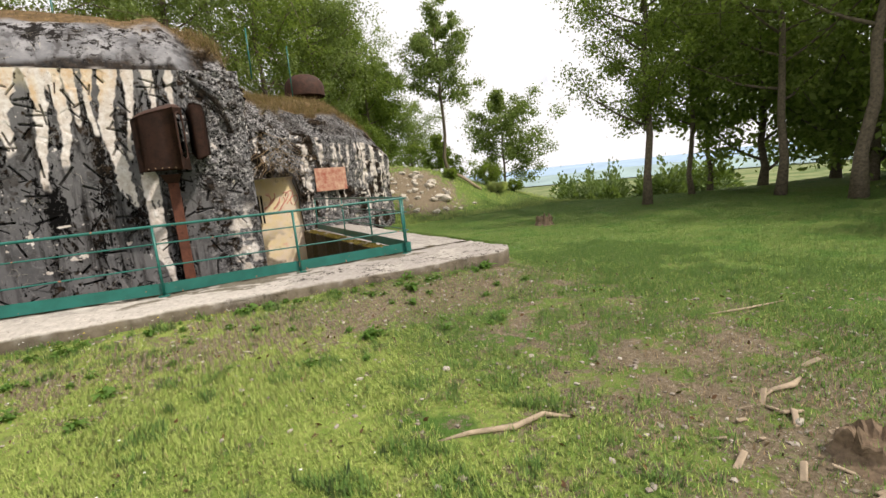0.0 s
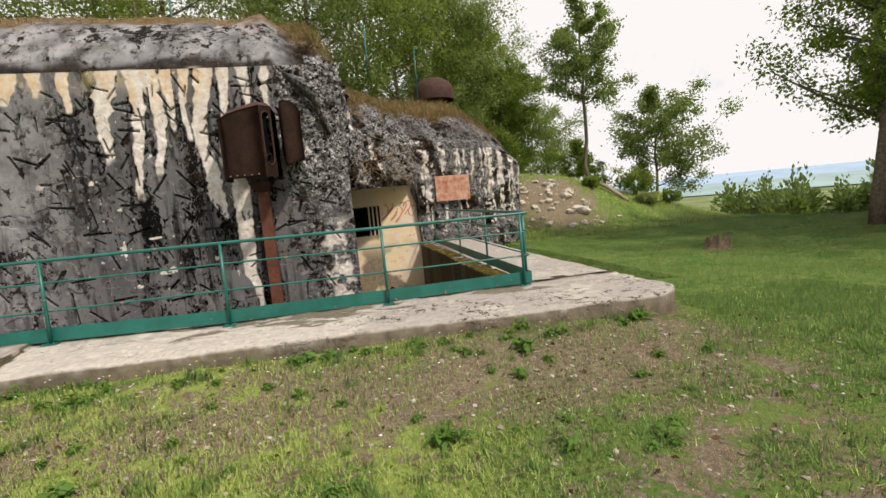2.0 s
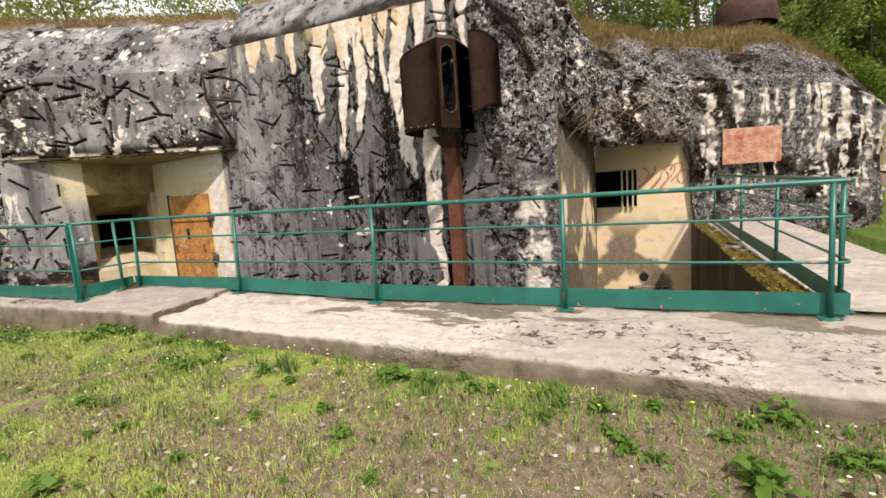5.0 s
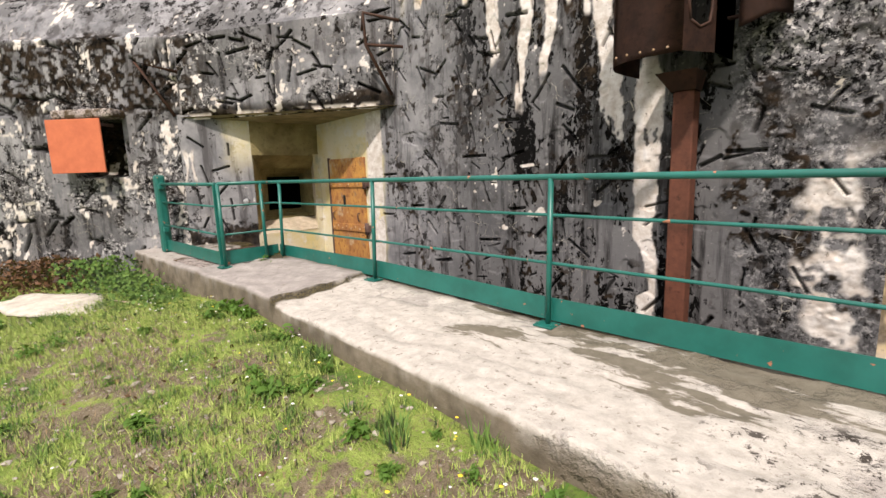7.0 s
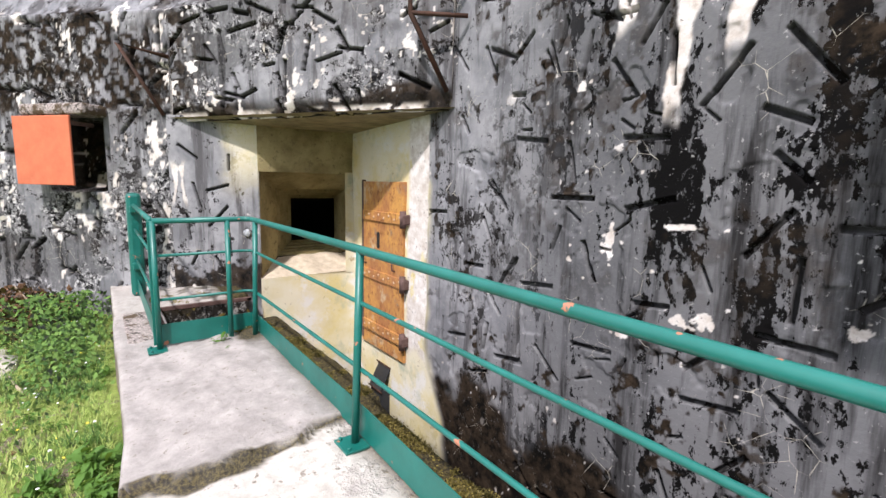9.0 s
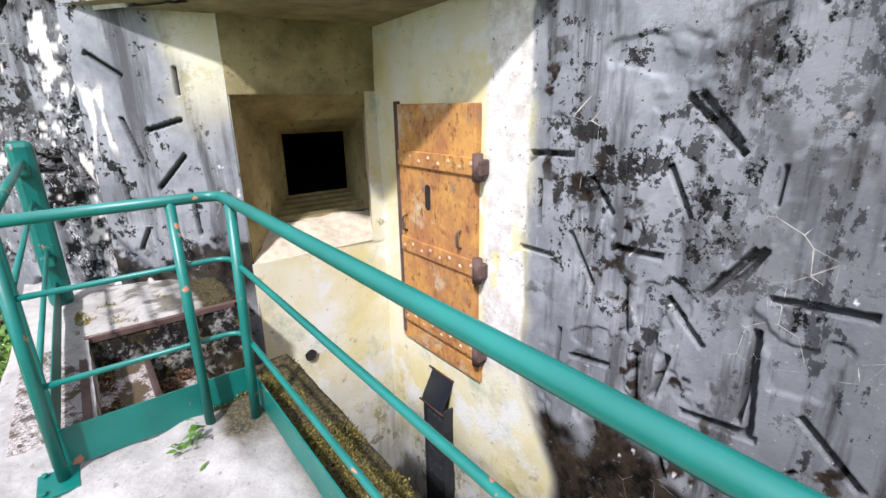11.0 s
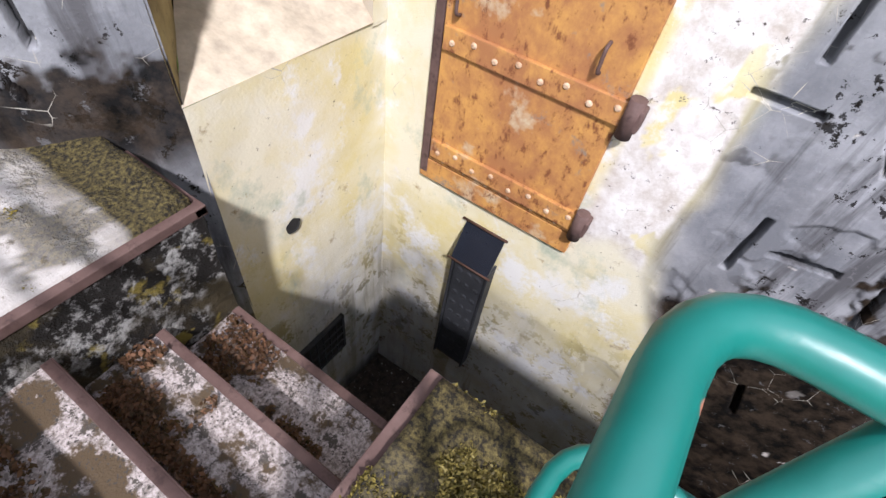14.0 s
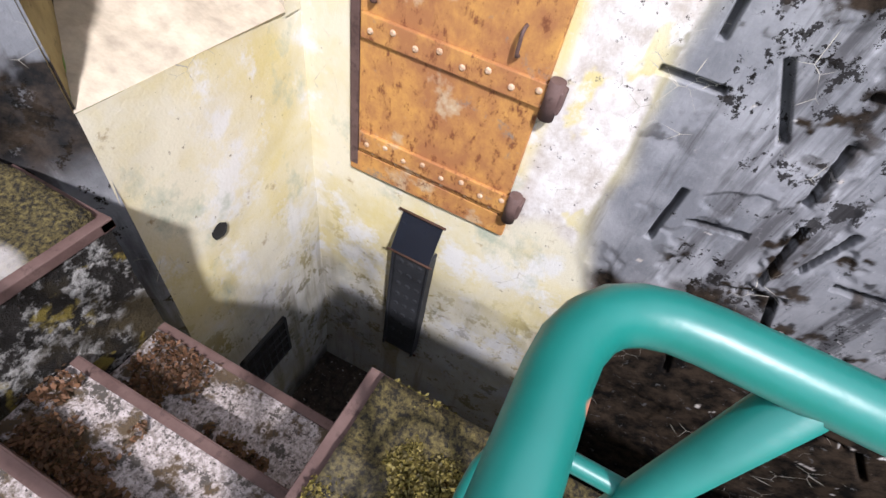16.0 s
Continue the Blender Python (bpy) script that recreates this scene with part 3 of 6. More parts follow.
def facade():
    """The long front wall, upright to a ledge."""
    us = np.concatenate([np.linspace(-5.74, -4.21, 100), np.linspace(-4.20, -2.71, 240), np.linspace(-2.70, -0.71, 300), np.linspace(-0.70, 1.14, 170)])
    zs = np.concatenate([np.linspace(-2.95, -1.25, 30), np.linspace(-1.23, -0.01, 80), np.linspace(0.0, 1.65, 220), np.linspace(1.658, 2.40, 100), np.linspace(2.412, 3.73, 110)])
    U, Z = np.meshgrid(us, zs)
    slot = np.maximum(strokes(U, Z, 70, 4, -2.75, 0.35, 2.3, 3.6, (0.14, 0.30), 0.023), strokes(U, Z, 14, 5, -3.7, -2.9, 1.9, 3.4, (0.14, 0.34), 0.026))
    slot = np.maximum(slot, strokes(U, Z, 34, 9, -0.4, 0.9, -0.5, 2.2, (0.14, 0.28), 0.023))
    slot = np.maximum(slot, strokes(U, Z, 34, 10, -2.9, -0.7, -0.3, 2.3, (0.06, 0.16), 0.013))
    slot = np.maximum(slot, strokes(U, Z, 22, 6, -3.4, -0.8, -0.9, 0.05, (0.14, 0.3), 0.025))
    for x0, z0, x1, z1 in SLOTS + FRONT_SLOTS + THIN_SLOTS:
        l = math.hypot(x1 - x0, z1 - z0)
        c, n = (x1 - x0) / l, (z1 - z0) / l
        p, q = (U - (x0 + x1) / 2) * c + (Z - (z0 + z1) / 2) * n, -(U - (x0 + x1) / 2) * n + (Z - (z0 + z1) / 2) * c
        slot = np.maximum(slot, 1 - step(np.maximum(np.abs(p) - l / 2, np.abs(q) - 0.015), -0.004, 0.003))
    rag = vnoise(U, Z, 0.25, 31)
    rough = vnoise(U, Z, 0.07, 32, 4)
    white = np.zeros_like(U)
    for cu, l, w in RUNS:
        t = (3.73 - Z) / l
        c = cu + 0.05 * np.sin(Z * 3 + cu * 5) + 0.10 * (vnoise(Z, Z * 0 + cu * 9 + 50, 0.4, 33) - 0.5) - 0.05 * t
        ww = w * (0.45 + 1.1 * vnoise(Z, Z * 0 + cu * 5 + 50, 0.2, 36)) * (1.15 - 0.8 * np.clip(t, 0, 1)) + 0.05 * (rough - 0.5)
        white = np.maximum(white, (1 - step(np.abs(U - c) - ww, -0.012, 0.012)) * (t > 0) * (1 - step(t + 0.3 * (rag - 0.5), 0.9, 1.0)))
    c = np.interp(Z, [-0.4, 0.15, 0.22, 0.47, 0.73, 1.19, 1.67, 2.15], [-0.41, -0.42, -0.36, -0.38, -0.47, -0.45, -0.445, -0.45])
    ww = np.interp(Z, [-0.4, 0.15, 0.22, 0.47, 0.73, 1.19, 1.67, 2.0, 2.25], [0.08, 0.09, 0.04, 0.05, 0.09, 0.095, 0.115, 0.13, 0.05])
    drip = (1 - step(np.abs(U - c) + 0.05 * (rough - 0.5) + 0.03 * (rag - 0.5) - ww, -0.008, 0.008)) * (1 - step(Z, 2.2, 2.3)) * (1 - 0.9 * step(vnoise(U * 1.5, Z, 0.16, 34, 4), 0.70, 0.74))
    c = np.interp(Z, [1.56, 1.9, 2.3, 2.6], [-0.68, -0.79, -0.80, -0.84])
    ww = np.interp(Z, [1.56, 1.9, 2.3, 2.6], [0.02, 0.11, 0.10, 0.06])
    drip = np.maximum(drip, (1 - step(np.abs(U - c) + 0.10 * (rough - 0.5) - ww, -0.01, 0.01)) * step(Z, 1.54, 1.58) * (1 - step(Z, 2.6, 2.7)) * (1 - step(vnoise(U, Z * 0.6, 0.13, 35, 4), 0.60, 0.66)))
    for px, pz, a, b in ((-2.11, 1.22, 0.035, 0.10), (-1.66, 1.38, 0.13, 0.018), (-1.52, 0.88, 0.045, 0.045), (-1.65, 0.87, 0.03, 0.03), (-0.93, 1.30, 0.02, 0.02)):
        drip = np.maximum(drip, 1 - step(np.hypot((U - px) / a, (Z - pz) / b) + 2.6 * (rough - 0.5) + 1.2 * (vnoise(U, Z, 0.03, 37, 2) - 0.5), 0.85, 1.0))
    white = np.maximum(white, drip)
    white = np.maximum(white, (1 - step(np.abs(U - 0.85) + 0.35 * (rag - 0.5), 0.12, 0.20)) * (1 - step(Z, 1.2, 1.5)) * step(vnoise(U, Z, 0.16, 15, 4), 0.40, 0.5))
    white = np.maximum(white, step(vnoise(U, Z, 0.2, 77, 5) + 0.25 * (rough - 0.5), 0.83, 0.85) * step(U, -3.5, -2.5))
    white = np.maximum(white, step(rough, 0.81, 0.83) * 0.8 * step(vnoise(U, Z, 0.7, 78), 0.45, 0.6))
    chip = step(-U + 0.1 * (rag - 0.5), 4.06, 4.10) * (1 - step(-U, 4.40, 4.46)) * step(Z + 0.3 * (rag - 0.5), -0.25, -0.1) * step(vnoise(U * 1.6, Z, 0.22, 79, 5), 0.27, 0.33)
    white = np.maximum(white, chip)
    crust = step(U, 0.10, 0.35) * step(Z + 0.6 * (rag - 0.5), 1.3, 2.0)
    crust = np.maximum(crust, step(U + 0.5 * (rag - 0.5), 0.15, 0.45) * 0.45)
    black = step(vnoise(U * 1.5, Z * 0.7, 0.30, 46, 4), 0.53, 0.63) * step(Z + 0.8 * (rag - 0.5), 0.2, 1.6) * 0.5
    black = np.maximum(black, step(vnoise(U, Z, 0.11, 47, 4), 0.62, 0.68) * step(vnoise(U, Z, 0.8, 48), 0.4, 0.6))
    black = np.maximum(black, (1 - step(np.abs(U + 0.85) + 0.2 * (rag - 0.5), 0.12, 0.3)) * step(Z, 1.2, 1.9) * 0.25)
    damp_shade = 1 - step(Z + 1.1 * (vnoise(U, Z, 0.55, 44, 4) - 0.5), -0.30, -0.16)
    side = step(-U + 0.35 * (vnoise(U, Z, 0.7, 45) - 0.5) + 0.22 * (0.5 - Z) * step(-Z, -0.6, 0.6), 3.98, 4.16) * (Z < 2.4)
    damp_shade = np.maximum(damp_shade, black * step(vnoise(U, Z, 0.05, 49, 3), 0.30, 0.5)) * (1 - side)
    warm = white * step(Z + 0.7 * (vnoise(U * 3, Z, 0.3, 42) - 0.5), 3.1, 3.6) * (1 - step(U, -0.9, -0.4)) * 0.75 * step(vnoise(U, Z * 0.3, 0.14, 43), 0.35, 0.55)
    ochre = 0.5 * step(vnoise(U, Z * 0.3, 0.3, 40), 0.3, 0.55) * step(Z + 0.8 * (vnoise(U, Z * 0.15, 0.22, 41) - 0.5), 3.38, 3.75) * (1 - step(U, -1.6, -0.9))
    pale = np.maximum(0.85 * step(-U, 2.2, 3.6) * (1 - crust), side)
    side = side * (0.3 + 0.7 * step(Z + 0.5 * (rag - 0.5), -1.7, -0.3))
    hollow = step(vnoise(U, Z, 0.3, 53, 4), 0.60, 0.66) * 0.012 * (1 - side)
    dep = (vnoise(U, Z, 0.9, 51) - 0.5) * 0.04 + crust * (vnoise(U, Z, 0.11, 52, 4) - 0.5) * 0.11 + hollow
    P = np.stack([U, FACE_Y + slot * 0.05 + dep * step(-U, -1.1, -0.9), Z], -1)
    w = grid_mesh("wall_front", P, M_WALL, [("slot", slot * 0.6), ("white", white), ("crust", crust), ("ochre", np.maximum(ochre, side)), ("damp_shade", damp_shade), ("pale", pale), ("warm", warm)])
    tagged(w, "grey camouflage concrete wall with slots and white lime runs", "wall", kind="structure")


facade()


def upper_mass():
    """The thick upper body: overhangs both ditch embrasures, leans back above the ledge and rounds into the roof."""
    # outline corner, inward direction, lowest height, ledge height, roof rise factor
    line = [((-13.0, 0.4), (-0.72, 0.69), -0.6, 3.3, 1.0), ((-7.4, 6.05), (-0.72, 0.69), -0.6, 3.3, 1.0), ((-6.22, 7.22), (-0.66, 0.75), -0.6, 3.3, 1.0), ((-6.20, 7.24), (-0.62, 0.78), 2.18, 3.3, 1.0),
            ((-3.72, 9.05), (-0.4, 0.92), 2.22, 3.45, 1.0), ((-3.70, 9.06), (-0.3, 0.95), 3.70, 3.73, 1.0), ((0.2, 9.06), (-0.15, 0.99), 3.70, 3.70, 1.0), ((0.75, 9.0), (-0.35, 0.92), 3.0, 3.45, 0.95),
            ((1.12, 9.12), (-0.5, 0.86), 2.12, 3.4, 1.1), ((1.30, 10.6), (-0.55, 0.83), 2.08, 3.4, 1.1), ((1.34, 12.7), (-0.6, 0.8), 1.96, 3.38, 1.08), ((3.0, 14.5), (-0.6, 0.8), 2.05, 3.35, 1.05), ((3.12, 14.66), (-0.5, 0.86), -0.6, 3.25, 1.05), ((5.0, 15.2), (-0.25, 0.95), -0.6, 3.2, 1.05), ((6.3, 15.75), (-0.6, 0.8), -0.6, 2.7, 1.1), ((6.9, 16.6), (-0.8, 0.6), -0.6, 2.5, 0.95), ((7.4, 18.5), (-1, 0.1), -0.6, 2.6, 0.6), ((7.2, 26), (-1, 0), -0.6, 2.6, 0.6)]
    S = [0.0]
    for a, b in zip(line, line[1:]):
        S.append(S[-1] + math.dist(a[0], b[0]))
    s = np.unique(np.concatenate([np.linspace(0, S[-1], 260), np.linspace(S[1] - 1.5, S[5], 420), np.linspace(S[7], S[14], 330), np.array(S)]))
    f = lambda k: np.interp(s, S, [k(p) for p in line])
    px, py = f(lambda p: p[0][0]), f(lambda p: p[0][1])
    ix, iy, lo, led, rise = f(lambda p: p[1][0]), f(lambda p: p[1][1]), f(lambda p: p[2]), f(lambda p: p[3]), f(lambda p: p[4])
    back = [(0.0, 0.0), (0.05, 0.03), (0.10, 0.10), (0.2, 0.26), (0.33, 0.45), (0.5, 0.66), (0.75, 0.88), (1.1, 1.08), (1.7, 1.30), (2.6, 1.5), (4.0, 1.7), (7.0, 2.0), (12.0, 2.0)]
    bd = np.interp(np.linspace(0, 12, 61), range(13), [b[0] for b in back])
    bz = np.interp(np.linspace(0, 12, 61), range(13), [b[1] for b in back])
    nv = 150
    rows = []
    for k in range(nv):
        t = k / (nv - 1)
        rows.append((np.zeros_like(s), lo + (led - lo) * t))
    for d, z in zip(bd[1:], bz[1:]):
        rows.append((np.full_like(s, d), led + z * rise))
    D, Z = np.array([r[0] for r in rows]), np.array([r[1] for r in rows])
    SS = np.broadcast_to(s, D.shape)
    X, Y = px + ix * D, py + iy * D
    rag = vnoise(SS, Z + D, 0.4, 61)
    left = 1 - step(SS, S[4], S[4] + 0.3)
    right = step(SS, S[7] - 0.4, S[7])
    far = step(SS, S[12] - 0.1, S[12] + 0.1)
    wall = (D < 0.01)
    top = step(D, 0.02, 0.10)
    slot = strokes(SS, Z, 190, 8, S[1] - 1.5, S[5], 0.2, 3.9, (0.14, 0.36), 0.034) * wall * (1 - right)
    crust = np.maximum(right * (1 - 0.3 * far), left * (0.1 + 0.88 * step(vnoise(SS, Z + D, 0.7, 63, 4), 0.42, 0.48)) * (1 - top)) * (1 - 0.8 * top * (1 - right))
    white = runs(SS, Z, 26, 17, S[12], S[15], 3.0, (0.8, 2.6), 0.12) * step(vnoise(SS, Z, 0.12, 19), 0.3, 0.5) * (1 - top)
    fray = vnoise(SS, Z + D, 0.06, 89, 3) - 0.5
    white = np.maximum(white, left * step(vnoise(SS * 1.9, Z * 0.7 + D, 0.35, 18, 5) + 0.55 * fray, 0.73, 0.75))
    white = np.maximum(white, step(vnoise(SS, Z, 0.3, 78, 5) + 0.5 * fray, 0.77, 0.79) * (1 - top))
    white = np.maximum(white, left * (1 - step(Z - lo, 0.05, 0.10)) * step(lo, 1.5, 2.0) * step(vnoise(SS, Z, 0.2, 87, 4), 0.52, 0.58))
    pale = np.clip(top * (1 - right) * 0.95 * (1 - left) + left * (0.90 - 0.90 * step(vnoise(SS, Z + D, 0.6, 88, 5) + 0.2 * fray, 0.49, 0.53)), 0, 1)
    damp_shade = np.maximum(step(vnoise(SS, Z + D, 0.45, 66, 4), 0.56, 0.66) * (1 - 0.6 * top * (1 - right)) * (1 - 0.65 * left), right * top * 0.5 * step(vnoise(SS, D, 0.6, 67), 0.4, 0.6))
    damp_shade = np.maximum(damp_shade, (1 - step(Z - lo + 0.35 * (rag - 0.5), 0.14, 0.26)) * step(lo, 1.5, 2.0) * 0.9)
    damp_shade = np.maximum(damp_shade, left * (1 - step(SS, S[2], S[2] + 0.8)) * step(Z + 0.8 * (rag - 0.5), 2.2, 2.5) * (1 - step(Z + 0.8 * (rag - 0.5), 3.2, 3.5)) * step(fray, -0.12, 0.02))
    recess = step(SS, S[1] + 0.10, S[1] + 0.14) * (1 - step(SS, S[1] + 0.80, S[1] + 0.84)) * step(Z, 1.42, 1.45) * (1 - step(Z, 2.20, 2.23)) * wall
    # recess interior darkened all over: its shade is painted through this mask
    damp_shade = np.maximum(damp_shade, 0.95 * recess)
    soil = step(D + 0.7 * (rag - 0.5) + 0.35 * right, 0.75, 1.0) * (D > 0)
    nx, ny = -np.gradient(py, s), np.gradient(px, s)
    nl = np.hypot(nx, ny)
    nx, ny = nx / nl, ny / nl
    amp = (vnoise(SS, Z + D, 0.9, 64) - 0.5) * 0.09 * (0.4 + right * 2.0) + right * crust * (vnoise(SS, Z + D, 0.12, 65, 4) - 0.5) * (0.10 + 0.10 * right)
    amp = amp + slot * 0.055 + recess * 0.40 + 0.10 * (1 - step(Z - lo, 0, 0.18)) * step(lo, 1.5, 2.0) * vnoise(SS, Z, 0.2, 68)
    Z = Z + soil * (vnoise(X + 50, Y + 50, 0.5, 69) - 0.4) * 0.25
    P = np.stack([X + nx * amp, Y + ny * amp, Z], -1)
    w = grid_mesh("wall_upper", P, M_WALL, [("slot", np.clip(slot * 0.9, 0, 1)), ("white", white), ("crust", crust), ("ochre", np.zeros_like(P[..., 0])), ("damp_shade", np.clip(damp_shade, 0, 1)), ("pale", pale), ("soil", soil)])
    tagged(w, "massive weathered concrete overhang with rounded grassy top", "wall", kind="structure")
    return P, soil


ROOF, ROOF_SOIL = upper_mass()


def plain_wall(name, label, org, du, dv, nu, nv, attrs, rough=0.03, seed=1, mat=None):
    """A wall sheet from a corner and its two edges."""
    o, du, dv = Vector(org), Vector(du), Vector(dv)
    nrm = np.array(du.cross(dv).normalized())
    A, B = np.meshgrid(np.linspace(0, 1, nu), np.linspace(0, 1, nv))
    P = np.array(o) + A[..., None] * np.array(du) + B[..., None] * np.array(dv)
    U, V = A * du.length, B * dv.length
    P = P + nrm * ((vnoise(U + seed, V, 0.5, seed) - 0.5) * rough)[..., None]
    z = np.zeros_like(U)
    full = {k: z for k in ("slot", "white", "crust", "ochre", "damp_shade", "pale")}
    full.update(attrs(U, V, P))
    P = P - nrm * (0.045 * (np.asarray(full["slot"]) > 0.4))[..., None]
    w = grid_mesh(name, P, mat or M_WALL, list(full.items()))
    return tagged(w, label, "wall", kind="structure")


# the embrasure wall beside the steel door, with its opening left free


def ochre_low(U, V, P):
    z = P[..., 2]
    return {"ochre": np.clip(0.25 + 0.75 * step(z + 0.5 * (vnoise(U, V, 0.5, 71) - 0.5), -1.6, -0.1), 0, 1), "pale": np.ones_like(U), "damp_shade": 1 - step(z + 0.3 * vnoise(U, V, 0.3, 72), -2.8, -2.45)}


X_E = -5.70
plain_wall("wall_embrasure_low", "yellow painted concrete wall under the embrasure", (X_E, 7.95, -2.95), (0, 1.13, 0), (0, 0, 3.45), 60, 120, ochre_low)
plain_wall("wall_embrasure_side", "yellow painted concrete pier between embrasure and door", (X_E, 8.96, 0.48), (0, 0.12, 0), (0, 0, 1.22), 10, 40, ochre_low)


# slots beside the embrasure: both ends, along the wall and up
SIDE_SLOTS = [(0.38, 1.46, 0.63, 1.53), (0.39, 1.07, 0.61, 1.3), (0.24, 1.55, 0.32, 1.27), (0.15, 1.22, 0.19, 0.92), (-0.17, 1.23, -0.06, 0.94), (0.6, 1.06, 0.62, 0.74), (-0.17, 0.65, -0.03, 0.8), (0.19, 0.64, 0.27, 0.8), (0.63, 1.85, 0.63, 1.68), (0.45, 0.75, 0.54, 0.56), (0.1, 1.95, 0.3, 1.8)]


def grey_low(U, V, P):
    z = P[..., 2]
    slot = np.zeros_like(U)
    for x0, z0, x1, z1 in SIDE_SLOTS:
        l = math.hypot(x1 - x0, z1 - z0)
        c, n = (x1 - x0) / l, (z1 - z0) / l
        p, q = (U - (x0 + x1) / 2) * c + (z - (z0 + z1) / 2) * n, -(U - (x0 + x1) / 2) * n + (z - (z0 + z1) / 2) * c
        slot = np.maximum(slot, 1 - step(np.maximum(np.abs(p) - l / 2, np.abs(q) - 0.015), -0.005, 0.004))
    rag, fine = vnoise(U + 3, V, 0.16, 76, 5), vnoise(U + 3, V, 0.05, 74, 3)
    ochre = 0.8 * step(U + 0.3 * (vnoise(U, V, 0.3, 75) - 0.5), 0.50, 0.80) * step(z, 1.3, 1.9) + 0.35 * (1 - step(z, -1.2, -0.2))
    damp_shade = 1 - step(z + 0.5 * (rag - 0.5) + 0.25 * (fine - 0.5), 0.56, 0.66)
    damp_shade = damp_shade * step(z + 0.3 * (rag - 0.5), 0.05, 0.4)
    lime = 1 - step(np.minimum(np.abs(U - 0.04 - 0.03 * np.sin(z * 9)), np.abs(U - 0.16 - 0.03 * np.sin(z * 7))) + 0.07 * (rag - 0.5) + 0.03 * (fine - 0.5), 0.018, 0.028)
    lime = lime * step(z, 1.25, 1.4) * (1 - step(z, 1.7, 1.8))
    return {"slot": slot * 0.85, "ochre": ochre, "damp_shade": damp_shade * 0.95, "white": np.maximum(lime, step(rag, 0.80, 0.83)), "pale": np.full_like(U, 0.9), "crust": np.zeros_like(U)}


plain_wall("wall_left_low", "grey concrete wall beside the embrasure", (-6.24, 7.18, -2.95), (0.54, 0.78, 0), (0, 0, 5.2), 130, 480, grey_low)


def anchor_bolt():
    """A domed metal disc let into the wall edge."""
    bm = bmesh.new()
    o, n, u = Vector((-5.779, 7.846, 1.01)), Vector((0.822, -0.569, 0)), Vector((0.569, 0.822, 0))
    rings = [[bm.verts.new(o + n * d + (u * math.cos(a) + Vector((0, 0, math.sin(a)))) * r) for a in [k * math.pi / 9 for k in range(18)]] for r, d in ((0.042, -0.01), (0.042, 0.022), (0.034, 0.030), (0.014, 0.034))]
    for p, q in zip(rings, rings[1:]):
        for k in range(18):
            bm.faces.new((p[k - 1], p[k], q[k], q[k - 1]))
    bm.faces.new(rings[-1])
    tagged(part("anchor_bolt", bm, plain("dull_zinc", (0.42, 0.43, 0.44), 0.45, 0.3, 40, metal=0.6)), "round dull metal anchor bolt head set in the wall", "bolt")


anchor_bolt()


def soffit(name, label, pts, attrs_ochre=0.8):
    bm = bmesh.new()
    vs = [bm.verts.new(p) for p in pts]
    bm.faces.new(vs)
    ob = part(name, bm, M_SOFFIT)
    return tagged(ob, label, "ceiling", kind="structure")


# darker than the wall ochre: the shade under the overhangs is in this colour
M_SOFFIT = plain("shaded_soffit_ochre", (0.26, 0.215, 0.12), 0.9, 0.4, 5)
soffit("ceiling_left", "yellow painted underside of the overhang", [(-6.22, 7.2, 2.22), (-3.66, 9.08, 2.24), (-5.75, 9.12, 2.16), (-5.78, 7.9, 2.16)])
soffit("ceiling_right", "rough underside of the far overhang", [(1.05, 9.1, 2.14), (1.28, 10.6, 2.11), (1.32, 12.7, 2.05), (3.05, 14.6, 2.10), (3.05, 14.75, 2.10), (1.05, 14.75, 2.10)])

# far embrasure bay beyond the corner of the front


def bay_paint():
    """Cream and pinkish old paint, lightened for sunlight, with grey algae blots and painted shade."""
    m = Mat("sunlit_cream_pink_paint", rough=0.9, spec=0.2)
    fine = m.noise(14, 6, 0.7)
    # tones raised to stand in for sun on the bay's back wall
    c = m.mix(m.ramp(m.noise(1.6, 6, 0.65), 0.42, 0.58), (0.80, 0.66, 0.38), (0.80, 0.68, 0.54))
    c = m.mix(m.ramp(m.noise(2.6, 6, 0.7), 0.58, 0.66), c, (0.78, 0.50, 0.36))
    c = m.mix(m.ramp(m.noise(5, 7, 0.75), 0.60, 0.68), c, (0.45, 0.38, 0.24))
    c = m.mix(m.attr("damp_shade"), c, m.mix(m.ramp(fine, 0.4, 0.6), (0.035, 0.028, 0.022), (0.15, 0.125, 0.095)))
    m.colour(c)
    m.bump(fine, 0.4, 0.012)
    return m.mat


M_BAY = bay_paint()


def bay_back(U, V, P):
    z = P[..., 2]
    blot = step(vnoise(U, V, 0.6, 85, 4), 0.5, 0.62)
    return {"ochre": np.clip(0.95 * step(z + 0.9 * (vnoise(U, V, 0.7, 84) - 0.5), -0.2, 0.5) + 0.9 * (1 - step(U, 0.5, 0.7)), 0, 1), "damp_shade": blot * (1 - step(z, 0.0, 0.7)) * 0.8, "white": 0.6 * step(vnoise(U, V, 0.25, 86), 0.66, 0.76)}


def bay_side(U, V, P):
    z = P[..., 2]
    blot = 0.85 * step(vnoise(U, V, 0.5, 82, 5) + 0.25 * (1 - step(z, -0.5, 0.8)), 0.48, 0.56)
    foot = 1 - step(U - 2.4 * (1 - step(z, -0.4, 0.9)) + 1.2 * (vnoise(U, V, 0.45, 81, 4) - 0.5), 0.25, 0.6)
    # wall top darkened: the overhang's shade is put into the colour
    upper_shade = 0.9 * step(z + 1.0 * (vnoise(U, V, 0.35, 83, 4) - 0.5), 1.15, 1.45)
    return {"damp_shade": np.clip(np.maximum(np.maximum(foot * 0.95, blot), upper_shade), 0, 1)}


